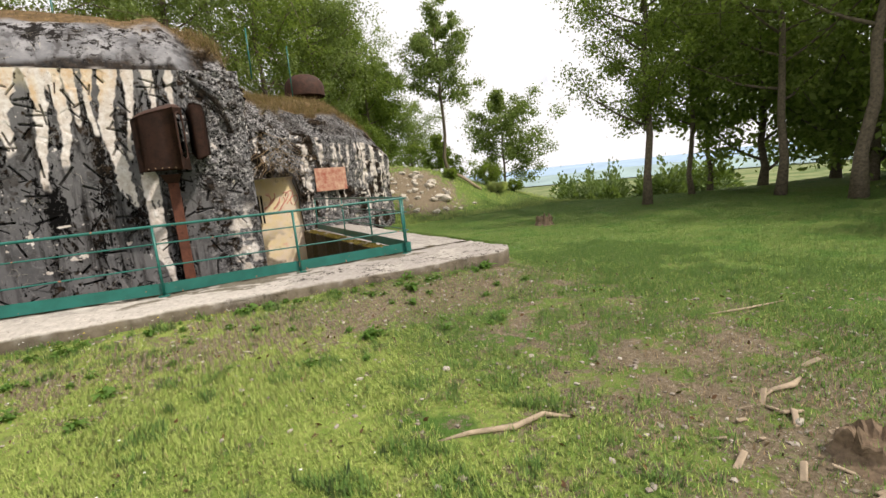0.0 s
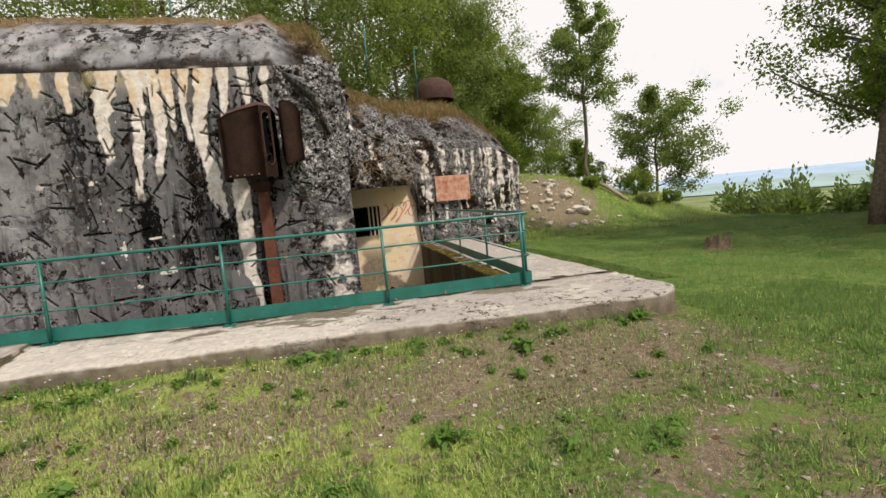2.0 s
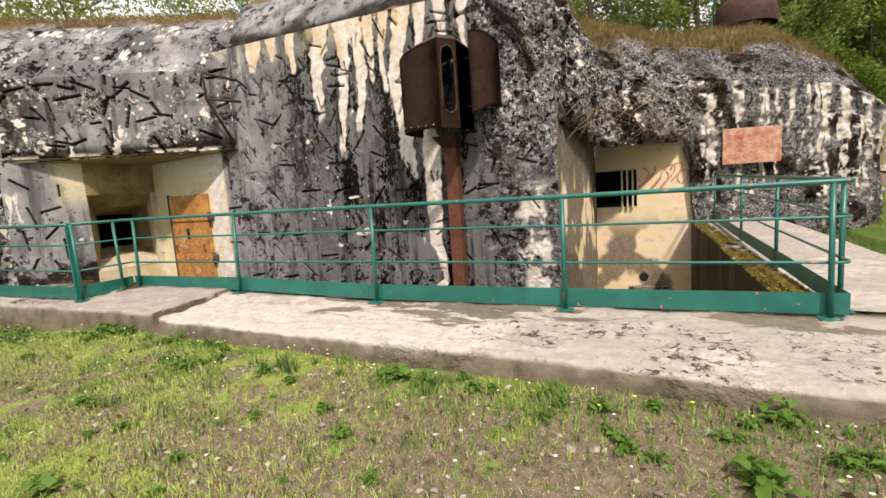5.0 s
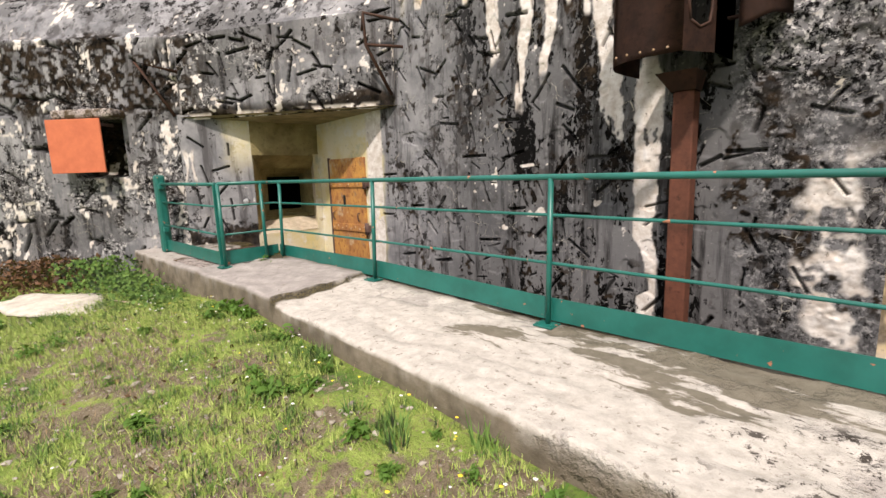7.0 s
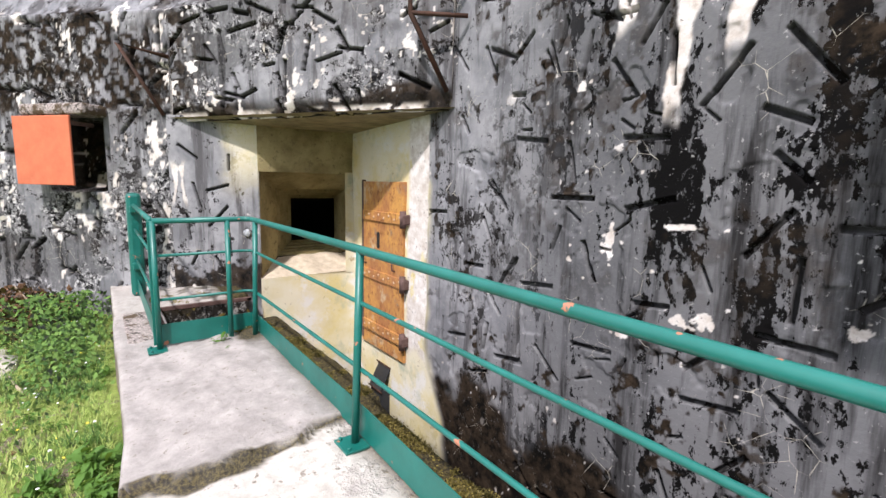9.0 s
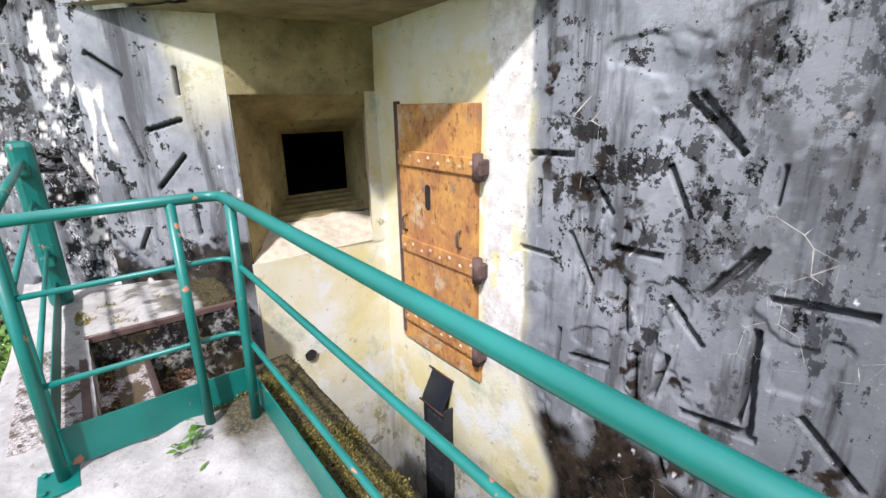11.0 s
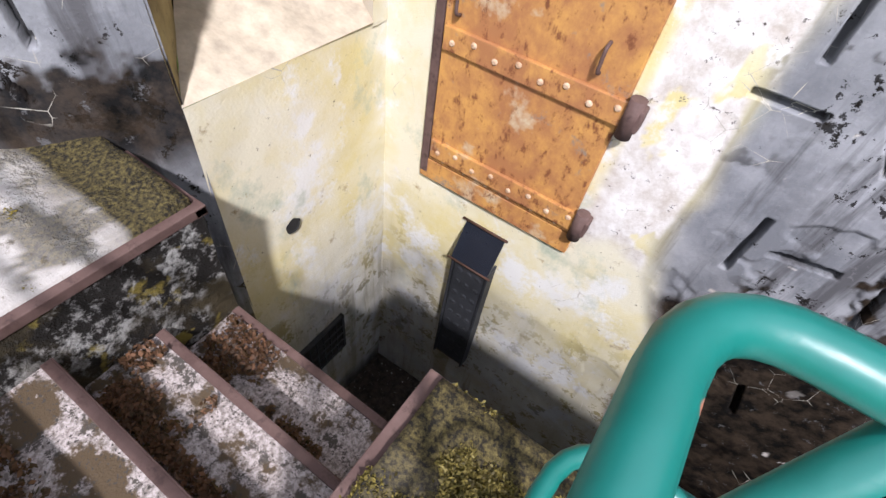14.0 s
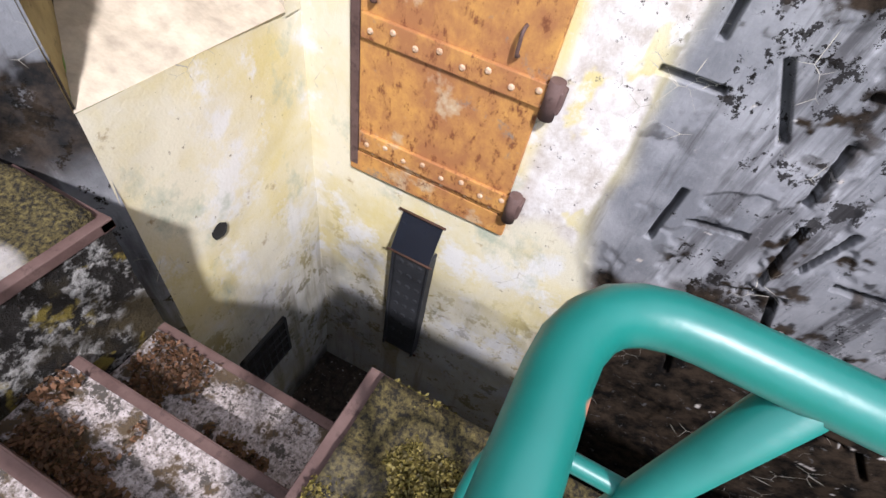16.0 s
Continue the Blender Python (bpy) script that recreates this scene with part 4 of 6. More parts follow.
plain_wall("wall_bay_side", "stained side wall of the far bay with painted shade above", (1.12, 9.07, -2.95), (0, 5.65, 0), (0, 0, 5.4), 150, 140, bay_side, mat=M_BAY)
plain_wall("wall_bay_back_low", "yellow and pink painted wall of the far bay", (1.12, 14.7, -2.95), (1.98, 0, 0), (0, 0, 3.70), 80, 140, bay_back, mat=M_BAY)
plain_wall("wall_bay_back_high", "yellow painted wall over the far embrasure", (1.12, 14.7, 1.55), (1.98, 0, 0), (0, 0, 0.9), 80, 30, bay_back, mat=M_BAY)
plain_wall("wall_bay_back_side", "yellow painted pier beside the far embrasure", (1.98, 14.7, 0.75), (1.12, 0, 0), (0, 0, 0.80), 50, 30, bay_back, mat=M_BAY)


def funnel(name, label, rings, mat):
    """A stepped embrasure: rectangles (depth along -x, y0, y1, z0, z1) joined one behind the other, with a dark room behind."""
    bm = bmesh.new()
    loops = [[bm.verts.new((x, y, z)) for y, z in ((y0, z0), (y1, z0), (y1, z1), (y0, z1))] for x, y0, y1, z0, z1 in rings]
    for a, b in zip(loops, loops[1:]):
        for k in range(4):
            bm.faces.new((a[k], a[(k + 1) % 4], b[(k + 1) % 4], b[k]))
    return tagged(part(name, bm, mat), label, "wall", kind="structure")


def stepped(first, last, n):
    """Rectangles from first to last in n steps: each goes straight in, then narrows at once."""
    out = []
    for k in range(n):
        a = [p + (q - p) * k / n for p, q in zip(first, last)]
        out.append(tuple(a))
        out.append((first[0] + (last[0] - first[0]) * (k + 1) / n, *a[1:]))
    return out + [tuple(last)]


def ochre_paint():
    m = Mat("ochre_paint", rough=0.9, spec=0.2)
    big, fine = m.noise(2.2, 6, 0.65), m.noise(16, 6, 0.7)
    c = m.mix(m.ramp(big, 0.38, 0.62), (0.58, 0.51, 0.33), (0.64, 0.58, 0.47))
    c = m.mix(m.ramp(fine, 0.58, 0.72), c, (0.40, 0.36, 0.24))
    c = m.mix(m.ramp(m.noise(3.4, 5), 0.64, 0.74), c, (0.30, 0.29, 0.20))
    m.colour(c)
    m.bump(fine, 0.4, 0.012)
    return m.mat


M_OCHRE = ochre_paint()


# ochre paint darkened: the shade inside the embrasure is put into the colour
def shaded_ochre():
    m = Mat("shaded_ochre_paint", rough=0.9, spec=0.2)
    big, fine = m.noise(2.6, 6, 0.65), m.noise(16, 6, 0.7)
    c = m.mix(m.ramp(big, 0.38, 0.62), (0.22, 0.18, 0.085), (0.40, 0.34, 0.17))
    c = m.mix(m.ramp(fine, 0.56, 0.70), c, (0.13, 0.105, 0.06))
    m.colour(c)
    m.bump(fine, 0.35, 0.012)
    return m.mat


M_OCHRE_SHADED = shaded_ochre()
M_PLASTER = plain("bare_plaster", (0.47, 0.40, 0.30), 0.95, 0.25, 11, bump=0.5)
plain_wall("wall_embrasure_high", "yellow painted concrete over the embrasure", (X_E, 7.95, 1.68), (0, 1.13, 0), (0, 0, 0.55), 40, 20, ochre_low, mat=M_OCHRE_SHADED)
R0, R1 = (X_E, 7.95, 8.965, 0.50, 1.685), (-6.10, 8.26, 9.16, 0.68, 1.49)


def throat():
    """The wide mouth of the embrasure: reveal and head with painted shade, and a worn plaster sill."""
    c0 = [(R0[0], y, z) for y, z in ((R0[1], R0[3]), (R0[2], R0[3]), (R0[2], R0[4]), (R0[1], R0[4]))]
    c1 = [(R1[0], y, z) for y, z in ((R1[1], R1[3]), (R1[2], R1[3]), (R1[2], R1[4]), (R1[1], R1[4]))]
    for k, (name, mat, label) in enumerate((("embrasure_sill", M_PLASTER, "worn pale plaster sill of the embrasure"), ("embrasure_cheek", M_OCHRE, "yellow cheek of the embrasure"), ("embrasure_head", M_OCHRE_SHADED, "yellow head of the embrasure in shade colour"), ("embrasure_cheek", M_OCHRE_SHADED, "yellow cheek of the embrasure in shade colour"))):
        bm = bmesh.new()
        out = 0.002 if k == 0 else 0.0
        a, b = [(p[0] + out, p[1], p[2] - out * 0.5) for p in (c0[k], c0[(k + 1) % 4])]
        bm.faces.new([bm.verts.new(p) for p in (a, b, c1[(k + 1) % 4], c1[k])])
        bmesh.ops.subdivide_edges(bm, edges=bm.edges, cuts=24, use_grid_fill=True)
        for v in bm.verts:
            d = noise.noise(v.co * 4.5) * 0.03 + noise.noise(v.co * 13) * 0.012
            edge = max(0.0, min(1.0, (X_E - v.co.x) * 9))
            v.co.z += (d if k == 0 else 0) * edge
            v.co.y += (d * 0.4 if k != 0 else 0) * edge
        tagged(part(name, bm, mat, smooth=True), label, "wall", kind="structure")


throat()
funnel("embrasure_left", "stepped yellow gun embrasure with dark opening", stepped(R1, (-6.62, 8.60, 9.22, 0.80, 1.36), 5), M_OCHRE_SHADED)
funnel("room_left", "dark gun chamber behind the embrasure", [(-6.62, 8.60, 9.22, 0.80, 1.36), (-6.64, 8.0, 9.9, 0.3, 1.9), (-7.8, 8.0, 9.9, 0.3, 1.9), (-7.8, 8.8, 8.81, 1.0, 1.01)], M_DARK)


def far_window():
    """The far embrasure: a square opening with a dark room and upright bars at one side."""
    bm = bmesh.new()
    for a, b in zip([(14.69, 1.12, 1.99, 0.74, 1.56), (15.1, 1.12, 1.9, 0.8, 1.5), (15.12, 0.6, 2.4, 0.3, 1.9)], [(15.1, 1.12, 1.9, 0.8, 1.5), (15.12, 0.6, 2.4, 0.3, 1.9), (16.2, 0.6, 2.4, 0.3, 1.9)]):
        la, lb = [[bm.verts.new((x, r[0], z)) for x, z in ((r[1], r[3]), (r[2], r[3]), (r[2], r[4]), (r[1], r[4]))] for r in (a, b)]
        for k in range(4):
            bm.faces.new((la[k], la[(k + 1) % 4], lb[(k + 1) % 4], lb[k]))
    bm.faces.new([bm.verts.new(p) for p in ((0.6, 16.2, 0.3), (2.4, 16.2, 0.3), (2.4, 16.2, 1.9), (0.6, 16.2, 1.9))])
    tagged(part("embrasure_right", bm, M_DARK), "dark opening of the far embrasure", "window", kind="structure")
    for i in range(3):
        bm = bmesh.new()
        box(bm, (1.66 + 0.11 * i, 14.62, 0.72), (1.70 + 0.11 * i, 14.68, 1.58), 0.004)
        tagged(part("window_bar", bm, M_OCHRE), "yellow painted upright iron bar before the opening", "bar", "far window bars")


far_window()


# ---- the ditch ----
def litter():
    m = Mat("dark_leaf_litter", rough=0.9, spec=0.25)
    a, b = m.noise(16, 6, 0.75), m.voronoi(22)
    c = m.mix(m.ramp(a, 0.35, 0.65), (0.012, 0.010, 0.009), (0.05, 0.038, 0.027))
    c = m.mix(m.ramp(m.noise(30, 4, 0.6), 0.66, 0.70), c, (0.36, 0.34, 0.30))
    m.colour(c)
    m.bump(b, 0.8, 0.03)
    return m.mat


M_LITTER = litter()


def ditch_floor():
    xs, ys = np.linspace(-7, 4, 120), np.linspace(7.0, 15, 90)
    X, Y = np.meshgrid(xs, ys)
    Z = -2.9 + (vnoise(X + 20, Y, 0.4, 91) - 0.5) * 0.12
    g = grid_mesh("floor_ditch", np.stack([X, Y, Z], -1), M_LITTER)
    tagged(g, "dark damp ditch floor with leaves", "floor", kind="structure")


ditch_floor()


# ---- railing ----
RAIL_Z, KNEE = 1.285, (1.04, 0.725)


def empty(name, label, category, group=""):
    return tagged(new(name), label, category, group)


def rail_tube(name, pts, r, parent, label=""):
    bm = bmesh.new()
    tube(bm, pts, r, 14)
    return part(name, bm, M_GREEN, parent, label)


def flat_bar(name, lo, hi, parent, bevel=0.003):
    bm = bmesh.new()
    box(bm, lo, hi, bevel)
    return part(name, bm, M_GREEN, parent)


CX, RX = -4.18, 3.34
# the front run: place along it, set-back, foot height and rail height
FRONT = [(CX, 7.484, 0.372, 1.288), (-2.30, 7.487, 0.366, 1.283), (-0.46, 7.480, 0.308, 1.277), (1.41, 7.45, 0.308, 1.264), (RX, 7.42, 0.312, 1.262)]


def front(x, k):
    return float(np.interp(x, [p[0] for p in FRONT], [p[k] for p in FRONT]))


def post(x, y, parent, foot, top, tip=None, plate=True):
    bm = bmesh.new()
    tube(bm, [(x, y, foot - 0.01), (*(tip or (x, y)), top)], 0.0185, 14)
    p = part("post", bm, M_GREEN, parent)
    if plate:
        bm = bmesh.new()
        box(bm, (x - 0.07, y - 0.075, foot - 0.004), (x + 0.07, y + 0.045, foot + 0.009), 0.003)
        part("base_plate", bm, M_GREEN, p)
        for sx in (-0.05, 0.05):
            bm = bmesh.new()
            tube(bm, [(x + sx, y - 0.052, foot + 0.006), (x + sx, y - 0.052, foot + 0.022)], 0.009, 6)
            part("bolt", bm, M_GREEN, p)
    return p


def strip(name, pts, parent, h=0.155, d=0.006):
    """A standing flat bar that follows its foot line."""
    bm = bmesh.new()
    rows = []
    for (x, y, z), q in zip(pts, pts[1:] + [tuple(2 * a - b for a, b in zip(pts[-1], pts[-2]))]):
        t = Vector((q[0] - x, q[1] - y, 0)).normalized()
        n = Vector((-t.y, t.x, 0)) * d / 2
        rows.append([bm.verts.new((x + s * n.x, y + s * n.y, z + k)) for s, k in ((-1, 0), (1, 0), (1, h), (-1, h))])
    for a, b in zip(rows, rows[1:]):
        for k in range(4):
            bm.faces.new((a[k], a[(k + 1) % 4], b[(k + 1) % 4], b[k]))
    bm.faces.new(rows[0][::-1])
    bm.faces.new(rows[-1])
    return part(name, bm, M_GREEN, parent)


rail = empty("railing", "dark green painted tubular steel railing with kick plate", "railing")
# top rail: from the gate post round the near corner, along the ditch, round the far corner and back
FAR = (RX + 0.12, 14.5)
for name, down, r in (("top_rail", 0.0, 0.0195), ("knee_rail", 0.243, 0.0105), ("knee_rail", 0.558, 0.0105)):
    at = lambda p: p[3] - down
    rail_tube(name, rounded([(CX, 6.84, at(FRONT[0]))] + [(p[0], p[1], at(p)) for p in FRONT] + [(*FAR, at(FRONT[-1]) + 0.05)], 0.075), r, rail)
for x, dx in ((-4.03, -0.01), (-2.30, 0), (-0.46, 0), (1.41, 0), (RX - 0.12, 0)):
    post(x, front(x, 1) - 0.03, rail, front(x, 2), front(x, 3), (x + dx, front(x, 1)))
post(CX + 0.055, 7.305, rail, 0.372, 1.288, (CX, 7.318))
post(CX + 0.02, 6.84, rail, 0.372, 1.288, (CX, 6.84))
for k in (0.03, 0.29, 0.58, 1.0):
    post(RX + 0.12 * k, 7.41 + k * 7.09, rail, 0.312 + 0.05 * k, 1.262 + 0.05 * k)
strip("kick_plate", [(p[0] + (0.012 if i == 0 else 0), p[1] + 0.012, p[2] + 0.02) for i, p in enumerate(FRONT)], rail)
strip("kick_plate", [(CX - 0.026, 6.84, 0.39), (CX - 0.026, 7.492, 0.39)], rail)
strip("kick_plate", [(RX - 0.006, 7.428, 0.332), (RX + 0.11, 14.5, 0.382)], rail)

gate = empty("gate", "closed green steel gate across the ditch stair", "gate")
for h, r in ((RAIL_Z, 0.02), (KNEE[0], 0.0115), (KNEE[1], 0.0115)):
    rail_tube("gate_rail", [(CX - 0.05, 6.84, h), (-6.16, 6.83, h + 0.02)], r, gate)
flat_bar("gate_kick_plate", (-6.12, 6.826, TOP + 0.02), (CX - 0.05, 6.832, TOP + 0.17), gate, 0.0015)
flat_bar("gate_stile", (CX - 0.07, 6.81, TOP + 0.02), (CX - 0.045, 6.86, RAIL_Z), gate)
flat_bar("gate_post", (-6.23, 6.77, TOP - 0.01), (-6.10, 6.90, TOP + 1.06), gate, 0.035)
for h in (0.28, 0.86):
    flat_bar("gate_hinge", (-6.10, 6.79, TOP + h), (-6.04, 6.86, TOP + h + 0.07), gate, 0.01)


# ---- ditch stair ----
def stair():
    st = empty("stair", "worn concrete stair with rusty angle iron nosings", "stair")
    for k in range(4):
        z, y0, y1 = TOP - 0.185 * k, 6.66 + 0.27 * k, 6.93 + 0.27 * k
        bm = bmesh.new()
        box(bm, (-5.38, y0, z - 0.6), (-4.46, y1 - 0.008, z), 0.012)
        part("tread", bm, M_SPECK, st)
        bm = bmesh.new()
        box(bm, (-5.375, y1 - 0.03, z - 0.015), (-4.465, y1, z + 0.008), 0.002)
        box(bm, (-5.375, y1 - 0.004, z - 0.06), (-4.465, y1 + 0.004, z + 0.006), 0.001)
        part("nosing", bm, M_IRON, st)
    return st


def speckle():
    m = Mat("speckled_concrete", rough=0.95, spec=0.2)
    a, b = m.noise(60, 5, 0.75), m.noise(5, 6, 0.7)
    c = m.mix(m.ramp(a, 0.42, 0.58), (0.20, 0.17, 0.15), (0.46, 0.40, 0.375))
    c = m.mix(m.ramp(m.noise(11, 7, 0.78), 0.54, 0.57), c, (0.075, 0.065, 0.055))
    c = m.mix(m.ramp(b, 0.53, 0.58), c, (0.085, 0.06, 0.035))
    c = m.mix(m.ramp(m.noise(90, 3, 0.6), 0.60, 0.64), c, (0.06, 0.052, 0.045))
    m.colour(c)
    m.bump(a, 0.6, 0.012)
    return m.mat


M_SPECK = speckle()
stair()


def edge_iron(pts):
    bm = bmesh.new()
    for j, (a, b) in enumerate(zip(pts, pts[1:])):
        a, b = Vector(a) - Vector((0, 0, 0.003 * j)), Vector(b) - Vector((0, 0, 0.003 * j))
        lo = [min(p, q) - (0.02 + 0.002 * j if i < 2 else 0.03) for i, (p, q) in enumerate(zip(a, b))]
        hi = [max(p, q) + (0.02 if i < 2 else 0.006) for i, (p, q) in enumerate(zip(a, b))]
        box(bm, lo, hi, 0.003)
    ob = part("edge_iron", bm, M_IRON)
    return tagged(ob, "rusty angle iron edging the stair opening", "angle iron", "stair edge irons")


edge_iron([(-4.45, 6.95, TOP + 0.012), (-4.45, 7.73, TOP + 0.012), (-4.18, 7.73, TOP + 0.012)])
edge_iron([(-5.39, 6.95, TOP + 0.012), (-5.39, 7.74, TOP + 0.012), (-5.76, 7.74, TOP + 0.012)])


# ---- steel door ----
def stud(bm, c, r, h, axis=1):
    """A flat rivet head on a face that looks along -y."""
    x, y, z = c
    ring = [bm.verts.new((x + r * math.cos(a), y, z + r * math.sin(a))) for a in [k * math.pi / 4 for k in range(8)]]
    cap = [bm.verts.new((x + 0.55 * r * math.cos(a), y - h, z + 0.55 * r * math.sin(a))) for a in [k * math.pi / 4 for k in range(8)]]
    for k in range(8):
        bm.faces.new((ring[k], ring[(k + 1) % 8], cap[(k + 1) % 8], cap[k]))
    bm.faces.new(cap)


def steel_door():
    d = empty("steel_door", "closed rusty orange armoured steel door with riveted straps", "door")
    y = FACE_Y - 0.03
    bm = bmesh.new()
    box(bm, (-5.345, y - 0.012, -0.15), (-4.475, y + 0.06, 1.60), 0.006)
    leaf = part("leaf", bm, M_DOOR, d)
    bm = bmesh.new()
    box(bm, (-5.40, y - 0.008, -0.26), (-5.352, y + 0.06, 1.62), 0.004)
    part("frame", bm, M_IRON, d)
    bm = bmesh.new()
    box(bm, (-5.40, y - 0.004, -0.30), (-4.44, y + 0.06, -0.165), 0.004)
    part("threshold", bm, M_DOOR, d)
    for z in (1.22, 0.55, -0.06):
        bm = bmesh.new()
        box(bm, (-5.33, y - 0.032, z - 0.055), (-4.45, y - 0.010, z + 0.055), 0.005)
        s = part("strap", bm, M_DOOR, d)
        for k in range(8):
            bm = bmesh.new()
            stud(bm, (-5.28 + 0.112 * k, y - 0.032, z + (0.018 if k % 2 else -0.012)), 0.016, 0.008)
            part("rivet", bm, M_STUD, s)
        bm = bmesh.new()
        tube(bm, [(-4.435, y - 0.03, z - 0.085), (-4.435, y - 0.03, z + 0.085)], 0.034, 12)
        box(bm, (-4.46, y - 0.05, z - 0.05), (-4.39, y + 0.03, z + 0.05), 0.01)
        part("hinge", bm, M_IRON, s)
    for k in range(6):
        bm = bmesh.new()
        stud(bm, (-5.25 + 0.14 * k, y - 0.012, -0.13), 0.012, 0.006)
        part("rivet", bm, M_STUD, leaf)
    # slit drawn as a near-black plate, its depth shade in the colour
    bm = bmesh.new()
    ring = [(-4.985 + 0.032 * math.cos(a), 0.955 + 0.032 * math.sin(a) + (0.062 if math.sin(a) >= 0 else -0.062)) for a in [k * math.pi / 10 + 0.01 for k in range(20)]]
    a, b = [[bm.verts.new((x, d, z)) for x, z in ring] for d in (y - 0.0155, y - 0.010)]
    bm.faces.new(a)
    for k in range(20):
        bm.faces.new((a[k - 1], a[k], b[k], b[k - 1]))
    part("peephole", bm, M_DARK, d, "dark oblong slit")
    for x in (-5.27, -4.62):
        bm = bmesh.new()
        tube(bm, rounded([(x, y - 0.01, 0.78), (x, y - 0.05, 0.77), (x, y - 0.05, 0.67), (x, y - 0.01, 0.66)], 0.02, 4), 0.008, 8)
        part("handle", bm, M_IRON, d)
    return d


M_STUD = rust("pale_rivets", (0.40, 0.24, 0.13), (0.55, 0.40, 0.27))
steel_door()


# ---- black chute under the door ----
def chute():
    c = empty("black_chute", "black perforated steel chute fixed to the ditch wall", "chute")
    y = FACE_Y
    for x in (-5.05, -4.795):
        bm = bmesh.new()
        box(bm, (x, y - 0.10, -1.95), (x + 0.015, y + 0.02, -0.72), 0.002)
        part("cheek", bm, M_BLACK, c)
    bm = bmesh.new()
    box(bm, (-5.03, y - 0.085, -1.93), (-4.80, y - 0.06, -0.74), 0.004)
    face = part("face", bm, M_BLACK, c)
    for i in range(3):
        for k in range(9):
            bm = bmesh.new()
            stud(bm, (-4.985 + 0.07 * i, y - 0.0855, -0.84 - 0.12 * k), 0.026, 0.005)
            part("boss", bm, M_BLACK, face)
    bm = bmesh.new()
    box(bm, (-5.05, -0.006, -0.14), (-4.78, 0.006, 0.14), 0.004)
    bmesh.ops.transform(bm, matrix=pose(0, y - 0.05, -0.60, -28, 0, 0), verts=bm.verts)
    part("hopper_plate", bm, M_GLOSS, c, "glossy sloping black plate")
    for dy, z in ((0.12, -0.73), (0.01, -0.47), (0.06, -1.97)):
        bm = bmesh.new()
        tube(bm, [(-5.07, y - dy, z), (-4.76, y - dy, z)], 0.008, 8)
        part("rod", bm, M_REBAR, c)


M_GLOSS = plain("black_gloss_paint", (0.012, 0.014, 0.02), 0.2, 0.2, 8, spec=0.6, bump=0.05)
chute()


def grate():
    g = empty("wall_grate", "black iron grate low in the yellow wall", "grate")
    bm = bmesh.new()
    for lo, hi in (((8.15, -1.62), (8.60, -1.59)), ((8.15, -2.05), (8.60, -2.02)), ((8.15, -2.05), (8.18, -1.59)), ((8.57, -2.05), (8.60, -1.59))):
        box(bm, (X_E - 0.005, lo[0], lo[1]), (X_E + 0.03, hi[0], hi[1]), 0.003)
    part("frame", bm, M_BLACK, g)
    # near-black sheet standing in for the shade behind the bars
    bm = bmesh.new()
    box(bm, (X_E + 0.016, 8.18, -2.02), (X_E + 0.019, 8.57, -1.62))
    part("backing", bm, M_DARK, g)
    for k in range(5):
        bm = bmesh.new()
        tube(bm, [(X_E + 0.025, 8.24 + 0.067 * k, -2.03), (X_E + 0.025, 8.24 + 0.067 * k, -1.61)], 0.006, 6)
        part("bar", bm, M_BLACK, g)
    for k in range(3):
        bm = bmesh.new()
        tube(bm, [(X_E + 0.027, 8.16, -1.92 + 0.1 * k), (X_E + 0.027, 8.59, -1.92 + 0.1 * k)], 0.006, 6)
        part("bar", bm, M_BLACK, g)


grate()


def far_drain():
    """The drain mouth low in the far bay: a near-black block for its shade, with its lintel."""
    d = empty("drain_mouth", "dark square drain mouth low in the far wall", "drain")
    bm = bmesh.new()
    box(bm, (1.85, 14.60, -1.62), (2.55, 14.69, -1.12), 0.01)
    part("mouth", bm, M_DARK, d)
    bm = bmesh.new()
    box(bm, (1.80, 14.56, -1.12), (2.60, 14.69, -1.05), 0.01)
    part("lintel", bm, M_SPECK, d)


far_drain()


def wall_hole(c, axis, r):
    """A drain hole as a near-black disc for its inner shade, with a ragged rim."""
    bm = bmesh.new()
    n = 14
    rim = [1 + 0.07 * math.sin(k * 2.3) for k in range(n)]
    def at(k, rr, d):
        a = 2 * math.pi * k / n
        p, q = rr * rim[k] * math.cos(a), rr * rim[k] * math.sin(a)
        return (c[0] + d, c[1] + p, c[2] + q) if axis == "x" else (c[0] + p, c[1] - d, c[2] + q)
    outer = [bm.verts.new(at(k, r, 0.022)) for k in range(n)]
    inner = [bm.verts.new(at(k, r * 0.8, 0.017)) for k in range(n)]
    for k in range(n):
        bm.faces.new((outer[k], outer[(k + 1) % n], inner[(k + 1) % n], inner[k]))
    bm.faces.new(inner)
    tagged(part("drain_hole", bm, M_DARK), "dark ragged drain hole in the painted wall", "hole", "drain holes")


wall_hole((X_E, 8.30, -0.36), "x", 0.05)
wall_hole((2.1, 14.7, -0.85), "y", 0.10)


# ---- exhaust cowl on its pole ----
def sheet(bm, plan, thick):
    """A bent steel sheet: plan points (x, y, low z, high z), with a thickness."""
    rows = [[bm.verts.new((x, y, z0 + (z1 - z0) * t)) for t in (0, 0.04, 0.5, 0.96, 1)] for x, y, z0, z1 in plan]
    faces = [bm.faces.new((a[k], b[k], b[k + 1], a[k + 1])) for a, b in zip(rows, rows[1:]) for k in range(4)]
    for f in faces:
        f.smooth = True
    bmesh.ops.solidify(bm, geom=faces, thickness=thick)
    return rows


